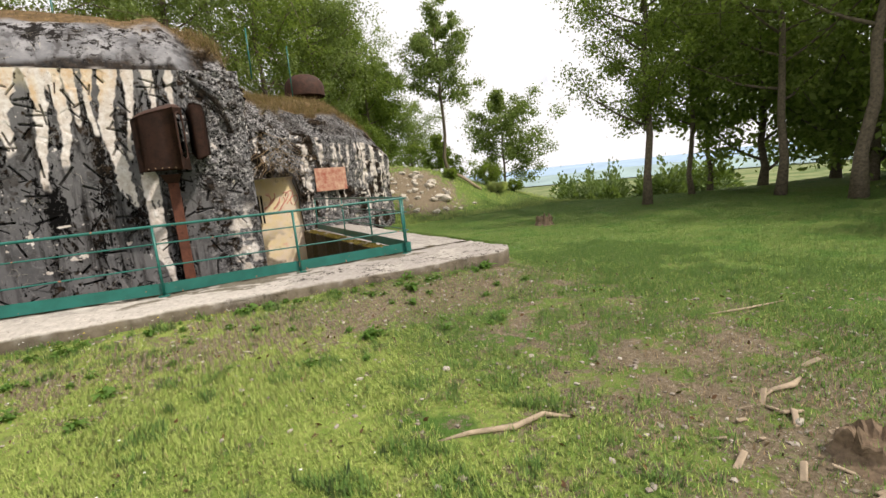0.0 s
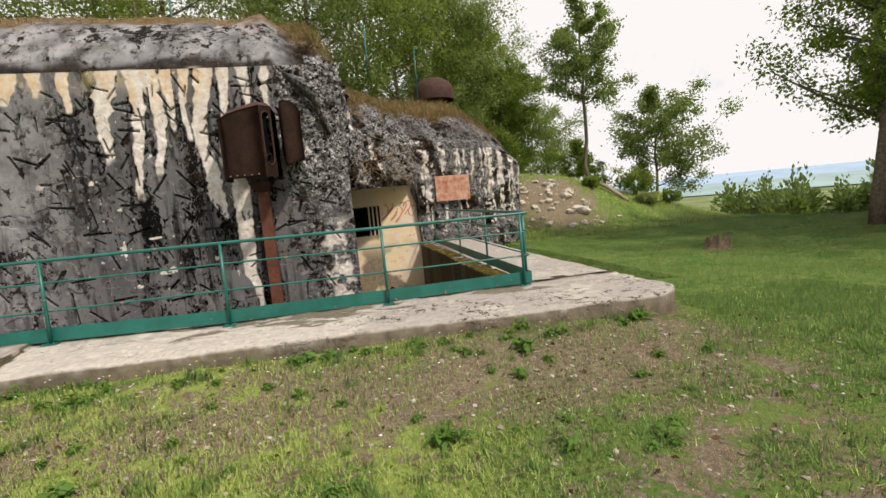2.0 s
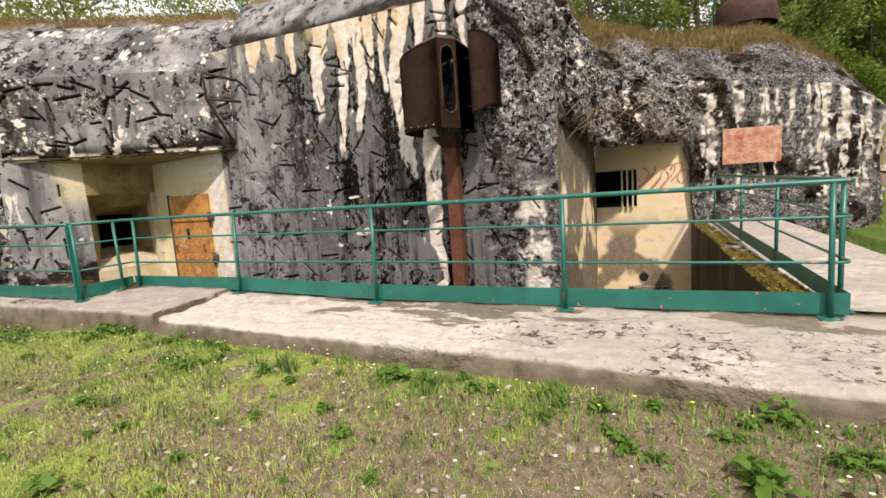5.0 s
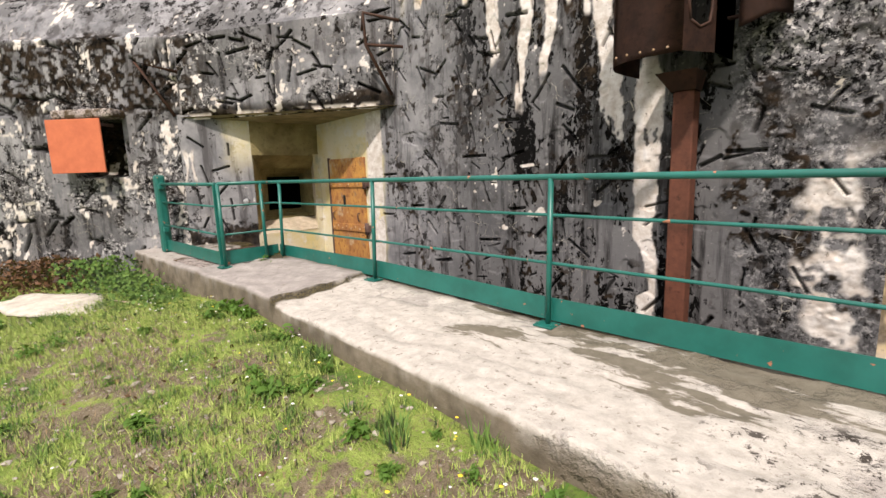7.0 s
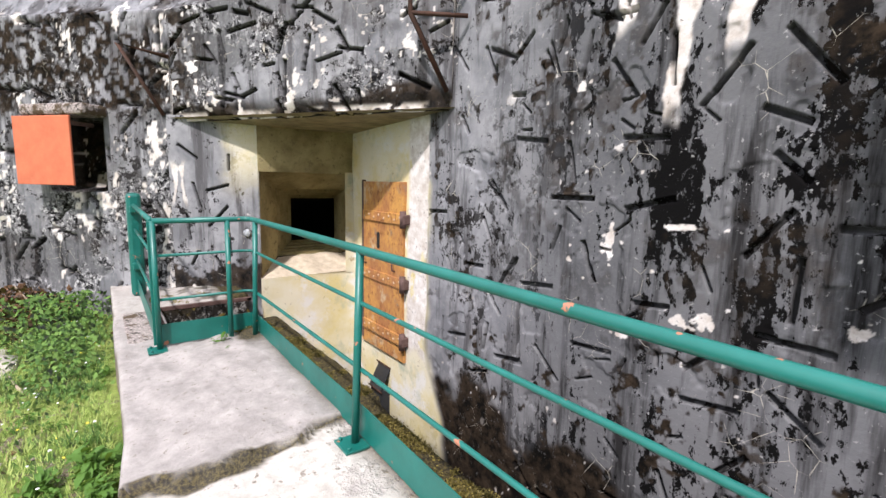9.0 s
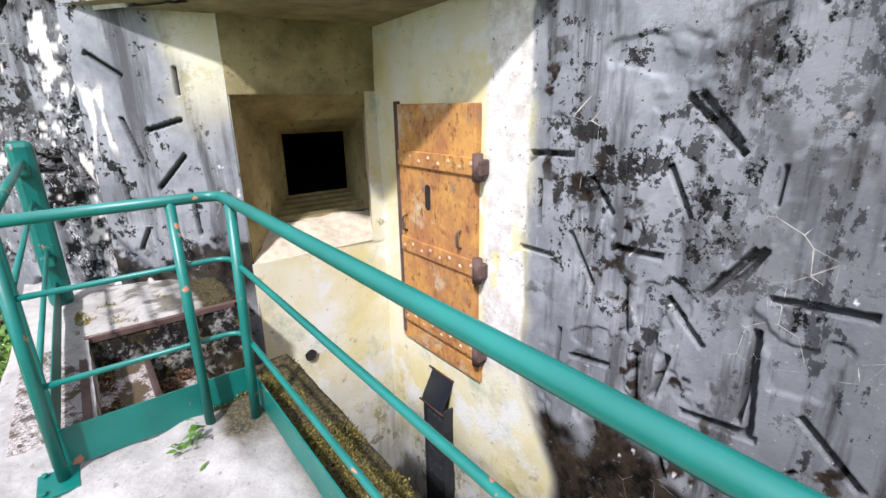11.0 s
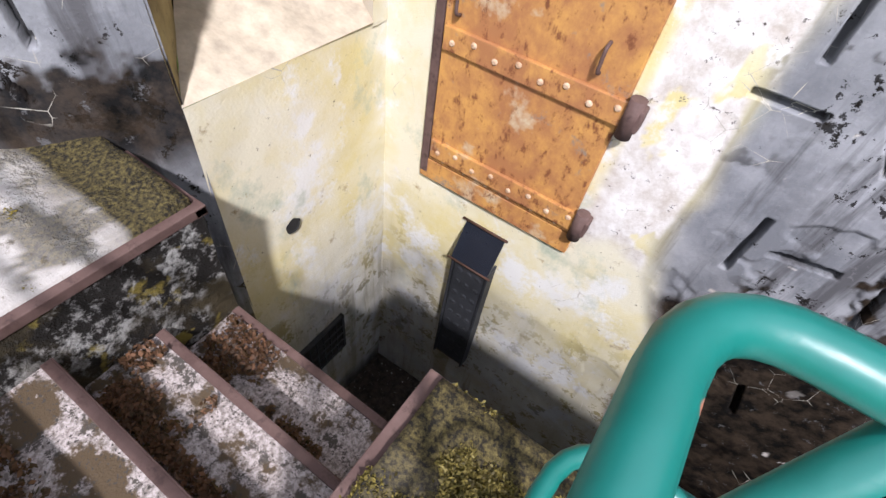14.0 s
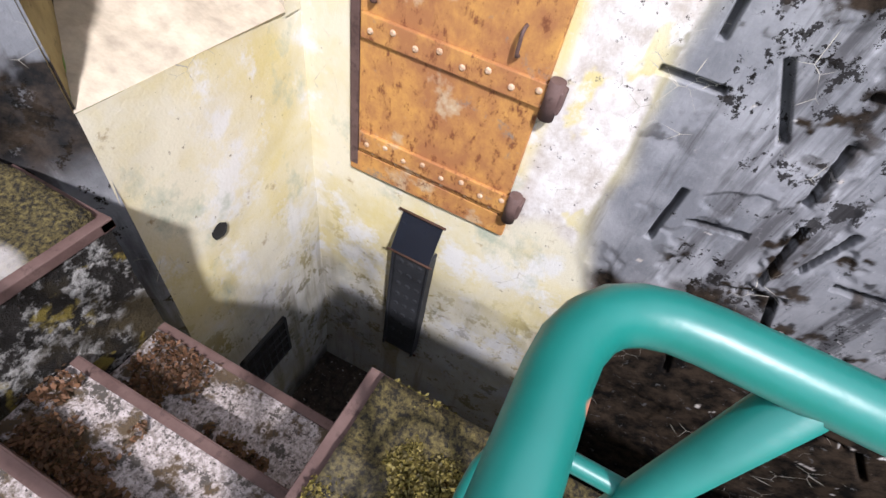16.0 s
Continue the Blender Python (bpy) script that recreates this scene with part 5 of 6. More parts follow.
def bow(pts, r, n=6):
    """Plan points with rounded corners; heights go along."""
    out = [Vector(pts[0])]
    for a, b, c in zip(pts, pts[1:], pts[2:]):
        a, b, c = Vector(a), Vector(b), Vector(c)
        p, q = b + (a - b) * min(0.5, r / (a - b).length), b + (c - b) * min(0.5, r / (c - b).length)
        out += [p * (1 - t) ** 2 + b * 2 * t * (1 - t) + q * t * t for t in [k / n for k in range(n + 1)]]
    return [tuple(v) for v in out + [Vector(pts[-1])]]


def cowl():
    c = empty("ventilation_cowl", "brown rusted steel ventilation cowl on a square pole", "vent")
    bm = bmesh.new()
    box(bm, (-0.205, 8.90, -2.9), (-0.045, 9.05, 1.90), 0.012)
    part("pole", bm, M_RUST_POLE, c)
    bm = bmesh.new()
    a = [bm.verts.new((-0.125 + 0.09 * x, 8.96 + 0.08 * y, 1.90)) for x, y in ((-1, -1), (1, -1), (1, 1), (-1, 1))]
    b = [bm.verts.new((-0.14 + 0.15 * x, 8.86 + 0.13 * y, 2.03)) for x, y in ((-1, -1), (1, -1), (1, 1), (-1, 1))]
    for k in range(4):
        bm.faces.new((a[k], a[(k + 1) % 4], b[(k + 1) % 4], b[k]))
    bm.faces.new(b)
    part("collar", bm, M_RUST, c)
    # the hood: a bent casing, open below, its crown rising towards the mouth
    crown = lambda x: 2.86 + 0.24 * (x + 0.52)
    low = lambda x, y: 2.06 + 0.03 * (x + 0.2) ** 2
    plan = bow([(x, y, low(x, y), crown(x)) for x, y in ((-0.52, 9.02), (-0.56, 8.50), (-0.34, 8.23), (0.05, 8.25))], 0.22)
    bm = bmesh.new()
    sheet(bm, plan, 0.014)
    part("hood", bm, M_RUST, c)
    bm = bmesh.new()
    ring = [bm.verts.new((x, y, z1 - 0.004)) for x, y, z0, z1 in plan] + [bm.verts.new((x, y, crown(x) - 0.004)) for x, y in ((0.17, 8.52), (0.17, 9.02))]
    top = [bm.verts.new((0.85 * v.co.x - 0.03, 0.85 * v.co.y + 1.35, v.co.z + 0.07)) for v in ring]
    for k in range(len(ring)):
        bm.faces.new((ring[k - 1], ring[k], top[k], top[k - 1])).smooth = True
    bm.faces.new(top)
    part("crown", bm, M_RUST, c)
    # the mouth: a tall rounded opening with a rim in the slanting side
    A, B = Vector((0.05, 8.25, 0)), Vector((0.17, 8.52, 0))
    at = lambda u, z: (A.x + (B.x - A.x) * u, A.y + (B.y - A.y) * u, z)
    outer = [(0, 2.065), (0.5, 2.066), (1, 2.07), (1, 2.3), (1, 2.6), (1, 2.85), (1, crown(0.17)), (0.5, crown(0.11)), (0, crown(0.05)), (0, 2.85), (0, 2.6), (0, 2.3)]
    inner = [(0.2, 2.26), (0.5, 2.22), (0.8, 2.26), (0.86, 2.36), (0.86, 2.6), (0.86, 2.82), (0.78, 2.92), (0.5, 2.94), (0.22, 2.90), (0.14, 2.80), (0.14, 2.6), (0.14, 2.36)]
    bm = bmesh.new()
    vo, vi = [bm.verts.new(at(*p)) for p in outer], [bm.verts.new(at(*p)) for p in inner]
    faces = [bm.faces.new((vo[k - 1], vo[k], vi[k], vi[k - 1])) for k in range(12)]
    bmesh.ops.solidify(bm, geom=faces, thickness=0.014)
    part("mouth", bm, M_RUST, c)
    bm = bmesh.new()
    tube(bm, [at(*p) for p in inner + inner[:1]], 0.011, 6)
    part("rim", bm, M_RUST, c)
    bm = bmesh.new()
    sheet(bm, [(0.17, 8.52, 2.07, crown(0.17)), (0.17, 9.02, 2.09, crown(0.17))], 0.014)
    part("side", bm, M_RUST, c)
    for k in range(5):
        bm = bmesh.new()
        stud(bm, (-0.40 + 0.09 * k, 8.262 - 0.012 * (k > 0) + 0.02 * (k == 0) - 0.012, 2.10), 0.009, 0.007)
        part("rivet", bm, M_STUD, c)
    bm = bmesh.new()
    sheet(bm, bow([(0.23, 8.90, 2.36, 3.02), (0.29, 8.56, 2.20, 3.12), (0.46, 8.62, 2.28, 3.10), (0.52, 9.03, 2.34, 3.06)], 0.09), 0.014)
    part("deflector", bm, M_RUST, c)
    for z in (2.34, 2.88):
        bm = bmesh.new()
        box(bm, (0.08, 8.80, z), (0.32, 8.86, z + 0.015))
        part("bracket", bm, M_RUST, c)
    return c


M_RUST_POLE = rust("red_brown_rust", (0.085, 0.033, 0.020), (0.15, 0.055, 0.033))
cowl()


# ---- bent iron left in the concrete ----
def irons(pts, r, label):
    bm = bmesh.new()
    tube(bm, pts, r, 6)
    return tagged(part("iron_bar", bm, M_REBAR), label, "iron bar", "bars left in the concrete")


LEFT_OVER = "bent rusty iron bar sticking out of the wall"
irons([(-3.72, 9.0, 2.36), (-3.81, 8.68, 2.95), (-3.80, 8.66, 3.32), (-3.5, 8.98, 3.22)], 0.022, LEFT_OVER)
irons([(-3.81, 8.68, 2.95), (-3.5, 9.03, 2.92)], 0.02, LEFT_OVER)
irons([(-6.24, 7.16, 2.24), (-6.46, 6.80, 2.95), (-6.15, 7.22, 2.82)], 0.022, LEFT_OVER)
irons([(-3.80, 8.66, 3.32), (-4.05, 8.82, 3.20)], 0.018, LEFT_OVER)


# ---- plates ----
M_RUST_OLD = rust("faded_red_yellow_plate", (0.34, 0.10, 0.07), (0.56, 0.38, 0.27), 0.58)
def plate(centre, along, w, h, mat, label):
    a = Vector((*along, 0)).normalized()
    m = Matrix((( a.x, -a.y, 0, centre[0]), (a.y, a.x, 0, centre[1]), (0, 0, 1, centre[2]), (0, 0, 0, 1)))
    p = empty("cover_plate", label, "plate")
    bm = bmesh.new()
    box(bm, (-w / 2, -0.012, -h / 2), (w / 2, 0.012, h / 2), 0.006, m)
    part("sheet", bm, mat, p)
    for sx in (-1, 1):
        bm = bmesh.new()
        box(bm, (sx * w * 0.42 - 0.02, 0.01, h * 0.4 - 0.02), (sx * w * 0.42 + 0.02, 0.30, h * 0.4 + 0.02), 0.004, m)
        part("bracket", bm, M_IRON, p)
    return p


plate((-6.99, 6.11, 1.85), (0.6, 0.5), 0.78, 0.72, M_RUST_RED, "red oxide steel cover plate hung before a wall opening")
def plate_hood():
    bm = bmesh.new()
    m = pose(-6.97, 6.24, 2.27, 0, 0, 40)
    box(bm, (-0.42, -0.08, -0.05), (0.45, 0.22, 0.07), 0.035, m)
    tagged(part("concrete_lip", bm, M_SPECK), "mossy concrete lip over the red plate", "ledge")


plate_hood()
plate((4.16, 14.84, 1.87), (1.1, 0.3), 1.12, 0.72, M_RUST_OLD, "faded red and yellow rusty steel cover plate")


# ---- observation dome ----
def dome():
    bm = bmesh.new()
    prof = [(0.75, 0.0), (0.76, 0.15), (0.75, 0.35), (0.70, 0.52), (0.58, 0.68), (0.40, 0.78), (0.2, 0.83), (0.001, 0.84)]
    rings = [[bm.verts.new((4.75 + r * math.cos(a), 19.0 + r * math.sin(a), 5.2 + z)) for a in [2 * math.pi * k / 36 for k in range(36)]] for r, z in prof]
    for p, q in zip(rings, rings[1:]):
        for k in range(36):
            bm.faces.new((p[k], p[(k + 1) % 36], q[(k + 1) % 36], q[k]))
    ob = part("steel_dome", bm, M_RUST, smooth=True)
    tagged(ob, "dark rusted cast steel observation dome on the roof", "dome")


dome()


# ---- trees ----
def leaf_cloud(name, pts, size, seed, mat, parent, label=""):
    """A crown of separate small leaf blades round the given clump centres."""
    rng = np.random.RandomState(seed)
    n = len(pts)
    a = rng.normal(size=(n, 3))
    a /= np.linalg.norm(a, axis=1)[:, None]
    b = np.cross(a, rng.normal(size=(n, 3)))
    b /= np.linalg.norm(b, axis=1)[:, None]
    l = size * rng.uniform(0.6, 1.4, (n, 1))
    V = np.stack([pts - a * l, pts + b * l * 0.55, pts + a * l, pts - b * l * 0.55], 1).reshape(-1, 3)
    me = bpy.data.meshes.new(name)
    me.vertices.add(4 * n)
    me.vertices.foreach_set("co", V.reshape(-1).astype(np.float32))
    me.loops.add(4 * n)
    me.loops.foreach_set("vertex_index", np.arange(4 * n, dtype=np.int32))
    me.polygons.add(n)
    me.polygons.foreach_set("loop_start", np.arange(0, 4 * n, 4, dtype=np.int32))
    me.update(calc_edges=True)
    me.materials.append(mat)
    ob = new(name, me)
    ob.parent = parent
    return ob


def tree(x, y, z, h, spread, seed, mat, label, base=0.35, trunk=0.16, leaves=9000, size=0.13, lean=(0, 0), limbs=13):
    rng = np.random.RandomState(seed)
    t = empty("tree", label, "tree")
    top = Vector((x + lean[0], y + lean[1], z + h))
    foot = Vector((x, y, z - 0.2))
    line = [foot.lerp(top, k / 8) + Vector((rng.normal(0, 0.02), rng.normal(0, 0.02), 0)) * h * 0.3 * (k > 0) for k in range(9)]
    bm = bmesh.new()
    tube(bm, line, [trunk * (1.5 if k == 0 else 1.0) * (1 - 0.1 * k) + 0.01 for k in range(9)], 9)
    clumps = []
    for i in range(limbs):
        u = base + (1 - base) * (i + rng.rand()) / limbs
        p = foot.lerp(top, u)
        ang = i * 2.4 + rng.normal(0, 0.4)
        reach = spread * (1.15 - 0.8 * abs((u - base) / (1 - base) - 0.4) ** 1.2) * rng.uniform(0.65, 1.1)
        d = Vector((math.cos(ang), math.sin(ang), rng.uniform(0.15, 0.6)))
        pts = [p + d * reach * k / 5 + Vector((rng.normal(0, 0.05), rng.normal(0, 0.05), 0.25 * reach * (k / 5) ** 2)) * (k > 0) for k in range(6)]
        tube(bm, pts, [trunk * 0.42 * (1 - u * 0.5) * (1 - 0.17 * k) + 0.006 for k in range(6)], 6)
        for k in (2, 3, 4, 5):
            clumps.append((pts[k], reach * 0.26))
            q = pts[k] + Vector(rng.normal(0, 1, 3)) * reach * 0.28
            tube(bm, [pts[k], q], [0.02, 0.006], 5)
            clumps.append((q, reach * 0.22))
    part("trunk", bm, M_BARK, t)
    per = max(1, leaves // len(clumps))
    P = []
    for c, r in clumps:
        g = rng.normal(0, 1, (per, 3)) * np.array([0.55, 0.55, 0.42]) * r
        P.append(np.array(c) + g)
    leaf_cloud("crown", np.concatenate(P), size, seed + 1, mat, t)
    return t

gh = lambda x, y: float(ground_height(np.array([float(x)]), np.array([float(y)]))[0])
tree(13.45, 10.4, 0.0, 9.5, 1.95, 1, M_LEAF, "broad oak with a dense green crown on the meadow", 0.24, 0.12, 30000, 0.05, limbs=24)
tree(16.8, 11.0, 0.0, 7.5, 2.0, 2, M_LEAF, "slim tree at the meadow edge", 0.3, 0.09, 15000, 0.07)
tree(18.5, 11.4, 0.0, 7.0, 2.0, 5, M_LEAF, "slim tree behind the oak", 0.3, 0.09, 13000, 0.07)
tree(15.9, 7.6, 0.0, 10.0, 3.2, 3, M_LEAF_DARK, "dark tree at the edge of the wood", 0.28, 0.12, 20000, 0.055, limbs=18)
tree(14.8, 5.3, 0.0, 10.5, 3.2, 4, M_LEAF_DARK, "leaning dark tree at the edge of the wood", 0.34, 0.15, 18000, 0.055, lean=(0.6, -0.6), limbs=16)
# the last three stand out of view, added to shade the meadow
for i, (x, y) in enumerate([(20, 10.2), (20.5, 7), (19.5, 3.5), (23, 0), (24, 5), (26, 9), (28, 2), (18.5, 0.0), (22.5, 8.8), (21, 1.8), (16.5, -2.2), (19, -5), (15, -5.5)]):
    tree(x, y, 0.0, 7.2 + i % 3, 3.6, 20 + i, M_LEAF_DARK, "shaded tree deep in the wood", 0.04, 0.14, 11000, 0.115)
for i, (x, y, h, s, z) in enumerate([(-8, 24, 9, 4.0, 4), (-4.5, 21, 8.5, 3.6, 4.5), (-1, 25, 10.5, 4.0, 4), (2.5, 27, 10.5, 3.2, 4), (6, 30, 12, 2.8, 3), (8.4, 28, 10, 2.6, 2.3), (-12, 20, 9, 4.5, 4), (11, 34, 11, 2.4, 1.6), (-15, 14, 9, 4.5, 4), (13.5, 36, 9, 2.4, 1), (0.5, 22, 8.5, 2.6, 5), (10.5, 27.5, 6.5, 1.8, 2.0), (18, 38, 7, 2.6, 0.4), (4.2, 24.5, 9.5, 3.0, 4.2), (7.2, 26.5, 9.0, 2.8, 3.2), (9.3, 31.5, 9.5, 2.8, 2.4), (12.2, 31, 7.5, 2.2, 1.8)]):
    tree(x, y, z, h, s, 40 + i, M_LEAF if i % 2 else M_LEAF_PALE, "tall leafy tree behind the blockhouse", 0.12, 0.12, 24000, 0.066, limbs=18)
tree(14.8, 26, gh(14.8, 26), 10.5, 1.9, 60, M_LEAF_PALE, "tall slender tree with a high crown on the bank", 0.55, 0.13, 18000, 0.075)
tree(19.2, 26, gh(19.2, 26), 7.6, 2.3, 61, M_LEAF_PALE, "pale young tree on the bank", 0.36, 0.10, 20000, 0.075)
tree(16.4, 30, gh(16.4, 30), 5.5, 1.8, 62, M_LEAF, "low leafy tree behind the bank", 0.2, 0.08, 10000, 0.08)


def bush(x, y, z, r, h, seed, mat, label, n=2600, size=0.05):
    rng = np.random.RandomState(seed)
    b = empty("bush", label, "bush")
    bm = bmesh.new()
    for k in range(7):
        a = k * 0.9
        tube(bm, [(x, y, z - 0.05), (x + 0.5 * r * math.cos(a), y + 0.5 * r * math.sin(a), z + 0.6 * h)], [0.02, 0.006], 5)
    part("stems", bm, M_BARK, b)
    g = rng.normal(size=(n, 3))
    g /= np.linalg.norm(g, axis=1)[:, None]
    g *= (0.55 + 0.5 * rng.rand(n, 1)) * (0.8 + 0.35 * np.sin(g[:, :1] * 5 + seed) * np.cos(g[:, 1:2] * 4))
    P = np.array((x, y, z + h * 0.5)) + g * np.array((r, r, h * 0.55))
    leaf_cloud("foliage", P, size, seed, mat, b)


bush(13.7, 20.0, gh(13.7, 20), 0.75, 1.25, 71, M_LEAF_DARK, "round dark green bush on the bank", 4500, 0.045)
bush(15.0, 19.6, gh(15.0, 19.6), 0.5, 0.6, 72, M_LEAF, "low dark bush on the bank", 2200, 0.04)
bush(13.4, 18.9, gh(13.4, 18.9), 0.65, 0.5, 73, M_GRASS, "low bright yellow-green bush on the bank", 2600, 0.04)
bush(11.4, 19.8, gh(11.4, 19.8), 0.45, 0.5, 74, M_LEAF, "small green shrub among the rubble", 1800, 0.04)
for i in range(24):
    rng = np.random.RandomState(300 + i)
    a, r = math.radians(rng.uniform(40, 60)), rng.uniform(46, 62)
    x, y = r * math.sin(a), r * math.cos(a)
    top = rng.uniform(-0.4, 1.1)
    bush(x, y, gh(x, y), rng.uniform(1.3, 2.4), top - gh(x, y), 310 + i, M_LEAF_HEDGE, "distant hedge bush beyond the meadow", 1000, 0.22)


# ---- far hills ----
def hills(r, h, seed, mat, base):
    a = np.linspace(-0.6, 3.6, 300)
    T = np.linspace(0, 1, 8)
    A, K = np.meshgrid(a, T)
    H = h * (0.35 + 0.65 * vnoise(A * 10 + 40, A * 0 + seed, 2.2, seed)) * np.sin(K * math.pi / 2)
    R = r * (1 + 0.25 * K)
    P = np.stack([R * np.cos(A), R * np.sin(A), base + H], -1)
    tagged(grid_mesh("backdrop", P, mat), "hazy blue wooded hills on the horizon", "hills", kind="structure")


# no haze in the air: the blue of distance is put into the hill colours
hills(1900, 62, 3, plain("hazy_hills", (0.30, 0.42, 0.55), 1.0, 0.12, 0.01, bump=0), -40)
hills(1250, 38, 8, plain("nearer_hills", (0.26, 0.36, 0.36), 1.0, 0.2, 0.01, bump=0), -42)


# ---- grass ----
def bare_at(x, y):
    b = 0.5 * np.exp(-((x - 3.2) ** 2 / 3.0 + (y - 2.4) ** 2 / 6.0)) + 0.68 * np.exp(-((y - 5.4) / 0.95) ** 2) * (0.75 * step(x, -6.0, -3.5) + 0.25 * step(x, -2.0, 0.5)) * (1 - step(x, 3.8, 5.5))
    b += 0.5 * np.exp(-((x - 2.6) ** 2 + (y - 0.4) ** 2) / 1.4)
    return np.clip(b, 0, 1)


def blades(name, label, n, x0, x1, y0, y1, seed, size, mat, tuft=0.0, keep=None, height=None, category="grass"):
    rng = np.random.RandomState(seed)
    x, y = rng.uniform(x0, x1, n), rng.uniform(y0, y1, n)
    if tuft:
        cx, cy = np.round(x / tuft) * tuft + 0.35 * tuft * np.sin(y * 7), np.round(y / tuft) * tuft + 0.35 * tuft * np.sin(x * 9)
        x, y = cx + (x - cx) * 0.6, cy + (y - cy) * 0.6
    ok = keep(x, y, rng) if keep else np.ones(n, bool)
    x, y = x[ok], y[ok]
    z = height(x, y) if height else ground_height(x, y)
    n = len(x)
    l = size * rng.uniform(0.45, 1.35, n) * (0.6 + 0.9 * vnoise(x + 80, y + 80, 0.6, seed))
    a, lean = rng.uniform(0, 2 * math.pi, n), rng.uniform(0.15, 0.9, n)
    w = 0.0018 + 0.028 * l
    base = np.stack([x, y, z - 0.005], -1)
    side = np.stack([np.cos(a + 1.57), np.sin(a + 1.57), np.zeros(n)], -1) * w[:, None]
    tip = base + np.stack([np.cos(a) * lean * l, np.sin(a) * lean * l, l * np.sqrt(np.clip(1 - lean ** 2 * 0.8, 0.1, 1))], -1)
    V = np.stack([base - side, base + side, tip], 1).reshape(-1, 3)
    me = bpy.data.meshes.new(name)
    me.vertices.add(3 * n)
    me.vertices.foreach_set("co", V.reshape(-1).astype(np.float32))
    me.loops.add(3 * n)
    me.loops.foreach_set("vertex_index", np.arange(3 * n, dtype=np.int32))
    me.polygons.add(n)
    me.polygons.foreach_set("loop_start", np.arange(0, 3 * n, 3, dtype=np.int32))
    me.update(calc_edges=True)
    me.materials.append(mat)
    return tagged(new(name, me), label, category, kind="stuff")


SLAB_FOOT = lambda x: 6.56 - 0.082 * np.clip(x + 3, 0, 20)


def meadow(x, y, rng):
    patch = vnoise(x + 40, y + 40, 0.55, 6)
    d = np.clip(1.0 - 1.0 * bare_at(x, y), 0.10, 1) * step(patch + 0.25 * (vnoise(x, y + 60, 0.15, 26) - 0.5), 0.24, 0.52)
    d = d * step(x, -13, -8) * step(y, -3.5, 0.5)
    free = (y < SLAB_FOOT(x) - 0.02) | (x > 4.72)
    return (rng.rand(len(x)) < d) & free


# darker blades to the right: lush growth and tree shade in one colour
LUSH_SHADE = lambda x, y: step(x + 2.4 * (vnoise(x + 60, y + 60, 1.6, 7) - 0.5), 0.6, 2.6)
blades("grass", "short uneven yellow-green meadow grass", 720000, -7.5, 7, 0.5, 6.7, 1, 0.045, M_GRASS, 0.07, lambda x, y, r: meadow(x, y, r) & (r.rand(len(x)) > 0.85 * LUSH_SHADE(x, y)))
blades("grass", "short deep green meadow grass", 300000, 0, 7, 0.5, 6.7, 8, 0.05, M_TUFT, 0.07, lambda x, y, r: meadow(x, y, r) & (r.rand(len(x)) < 0.85 * LUSH_SHADE(x, y)))
blades("grass", "coarser grass tufts on the meadow", 170000, -7.5, 7, 0.3, 6.7, 2, 0.07, M_TUFT, 0.45, lambda x, y, r: meadow(x, y, r) & (vnoise(x + 9, y + 9, 0.7, 16) > 0.53))
blades("grass", "mown grass farther out on the meadow", 190000, 4.6, 18, 2, 17, 3, 0.06, M_TUFT, 0.2, meadow)
blades("grass", "grass along the foot of the slab", 16000, -7, 4.4, 5.6, 6.6, 4, 0.10, M_TUFT, 0.4, lambda x, y, r: (y < SLAB_FOOT(x) - 0.01) & (y > SLAB_FOOT(x) - 0.35) & (vnoise(x + 5, y + 5, 0.5, 17) > 0.6))
blades("dry_grass", "dry straw on bare soil", 60000, -6, 6, 0.3, 6.4, 5, 0.045, M_STRAW, 0.0, lambda x, y, r: (r.rand(len(x)) < bare_at(x, y) * 0.6 + 0.2) & (y < SLAB_FOOT(x) - 0.02))
blades("grass", "rough grass on the bank", 50000, 6.5, 24, 15, 30, 6, 0.16, M_GRASS, 0.3, lambda x, y, r: (x - 9.2) ** 2 / 4.0 + (y - 18.8) ** 2 / 3.5 > 0.2 + 0.9 * r.rand(len(x)))


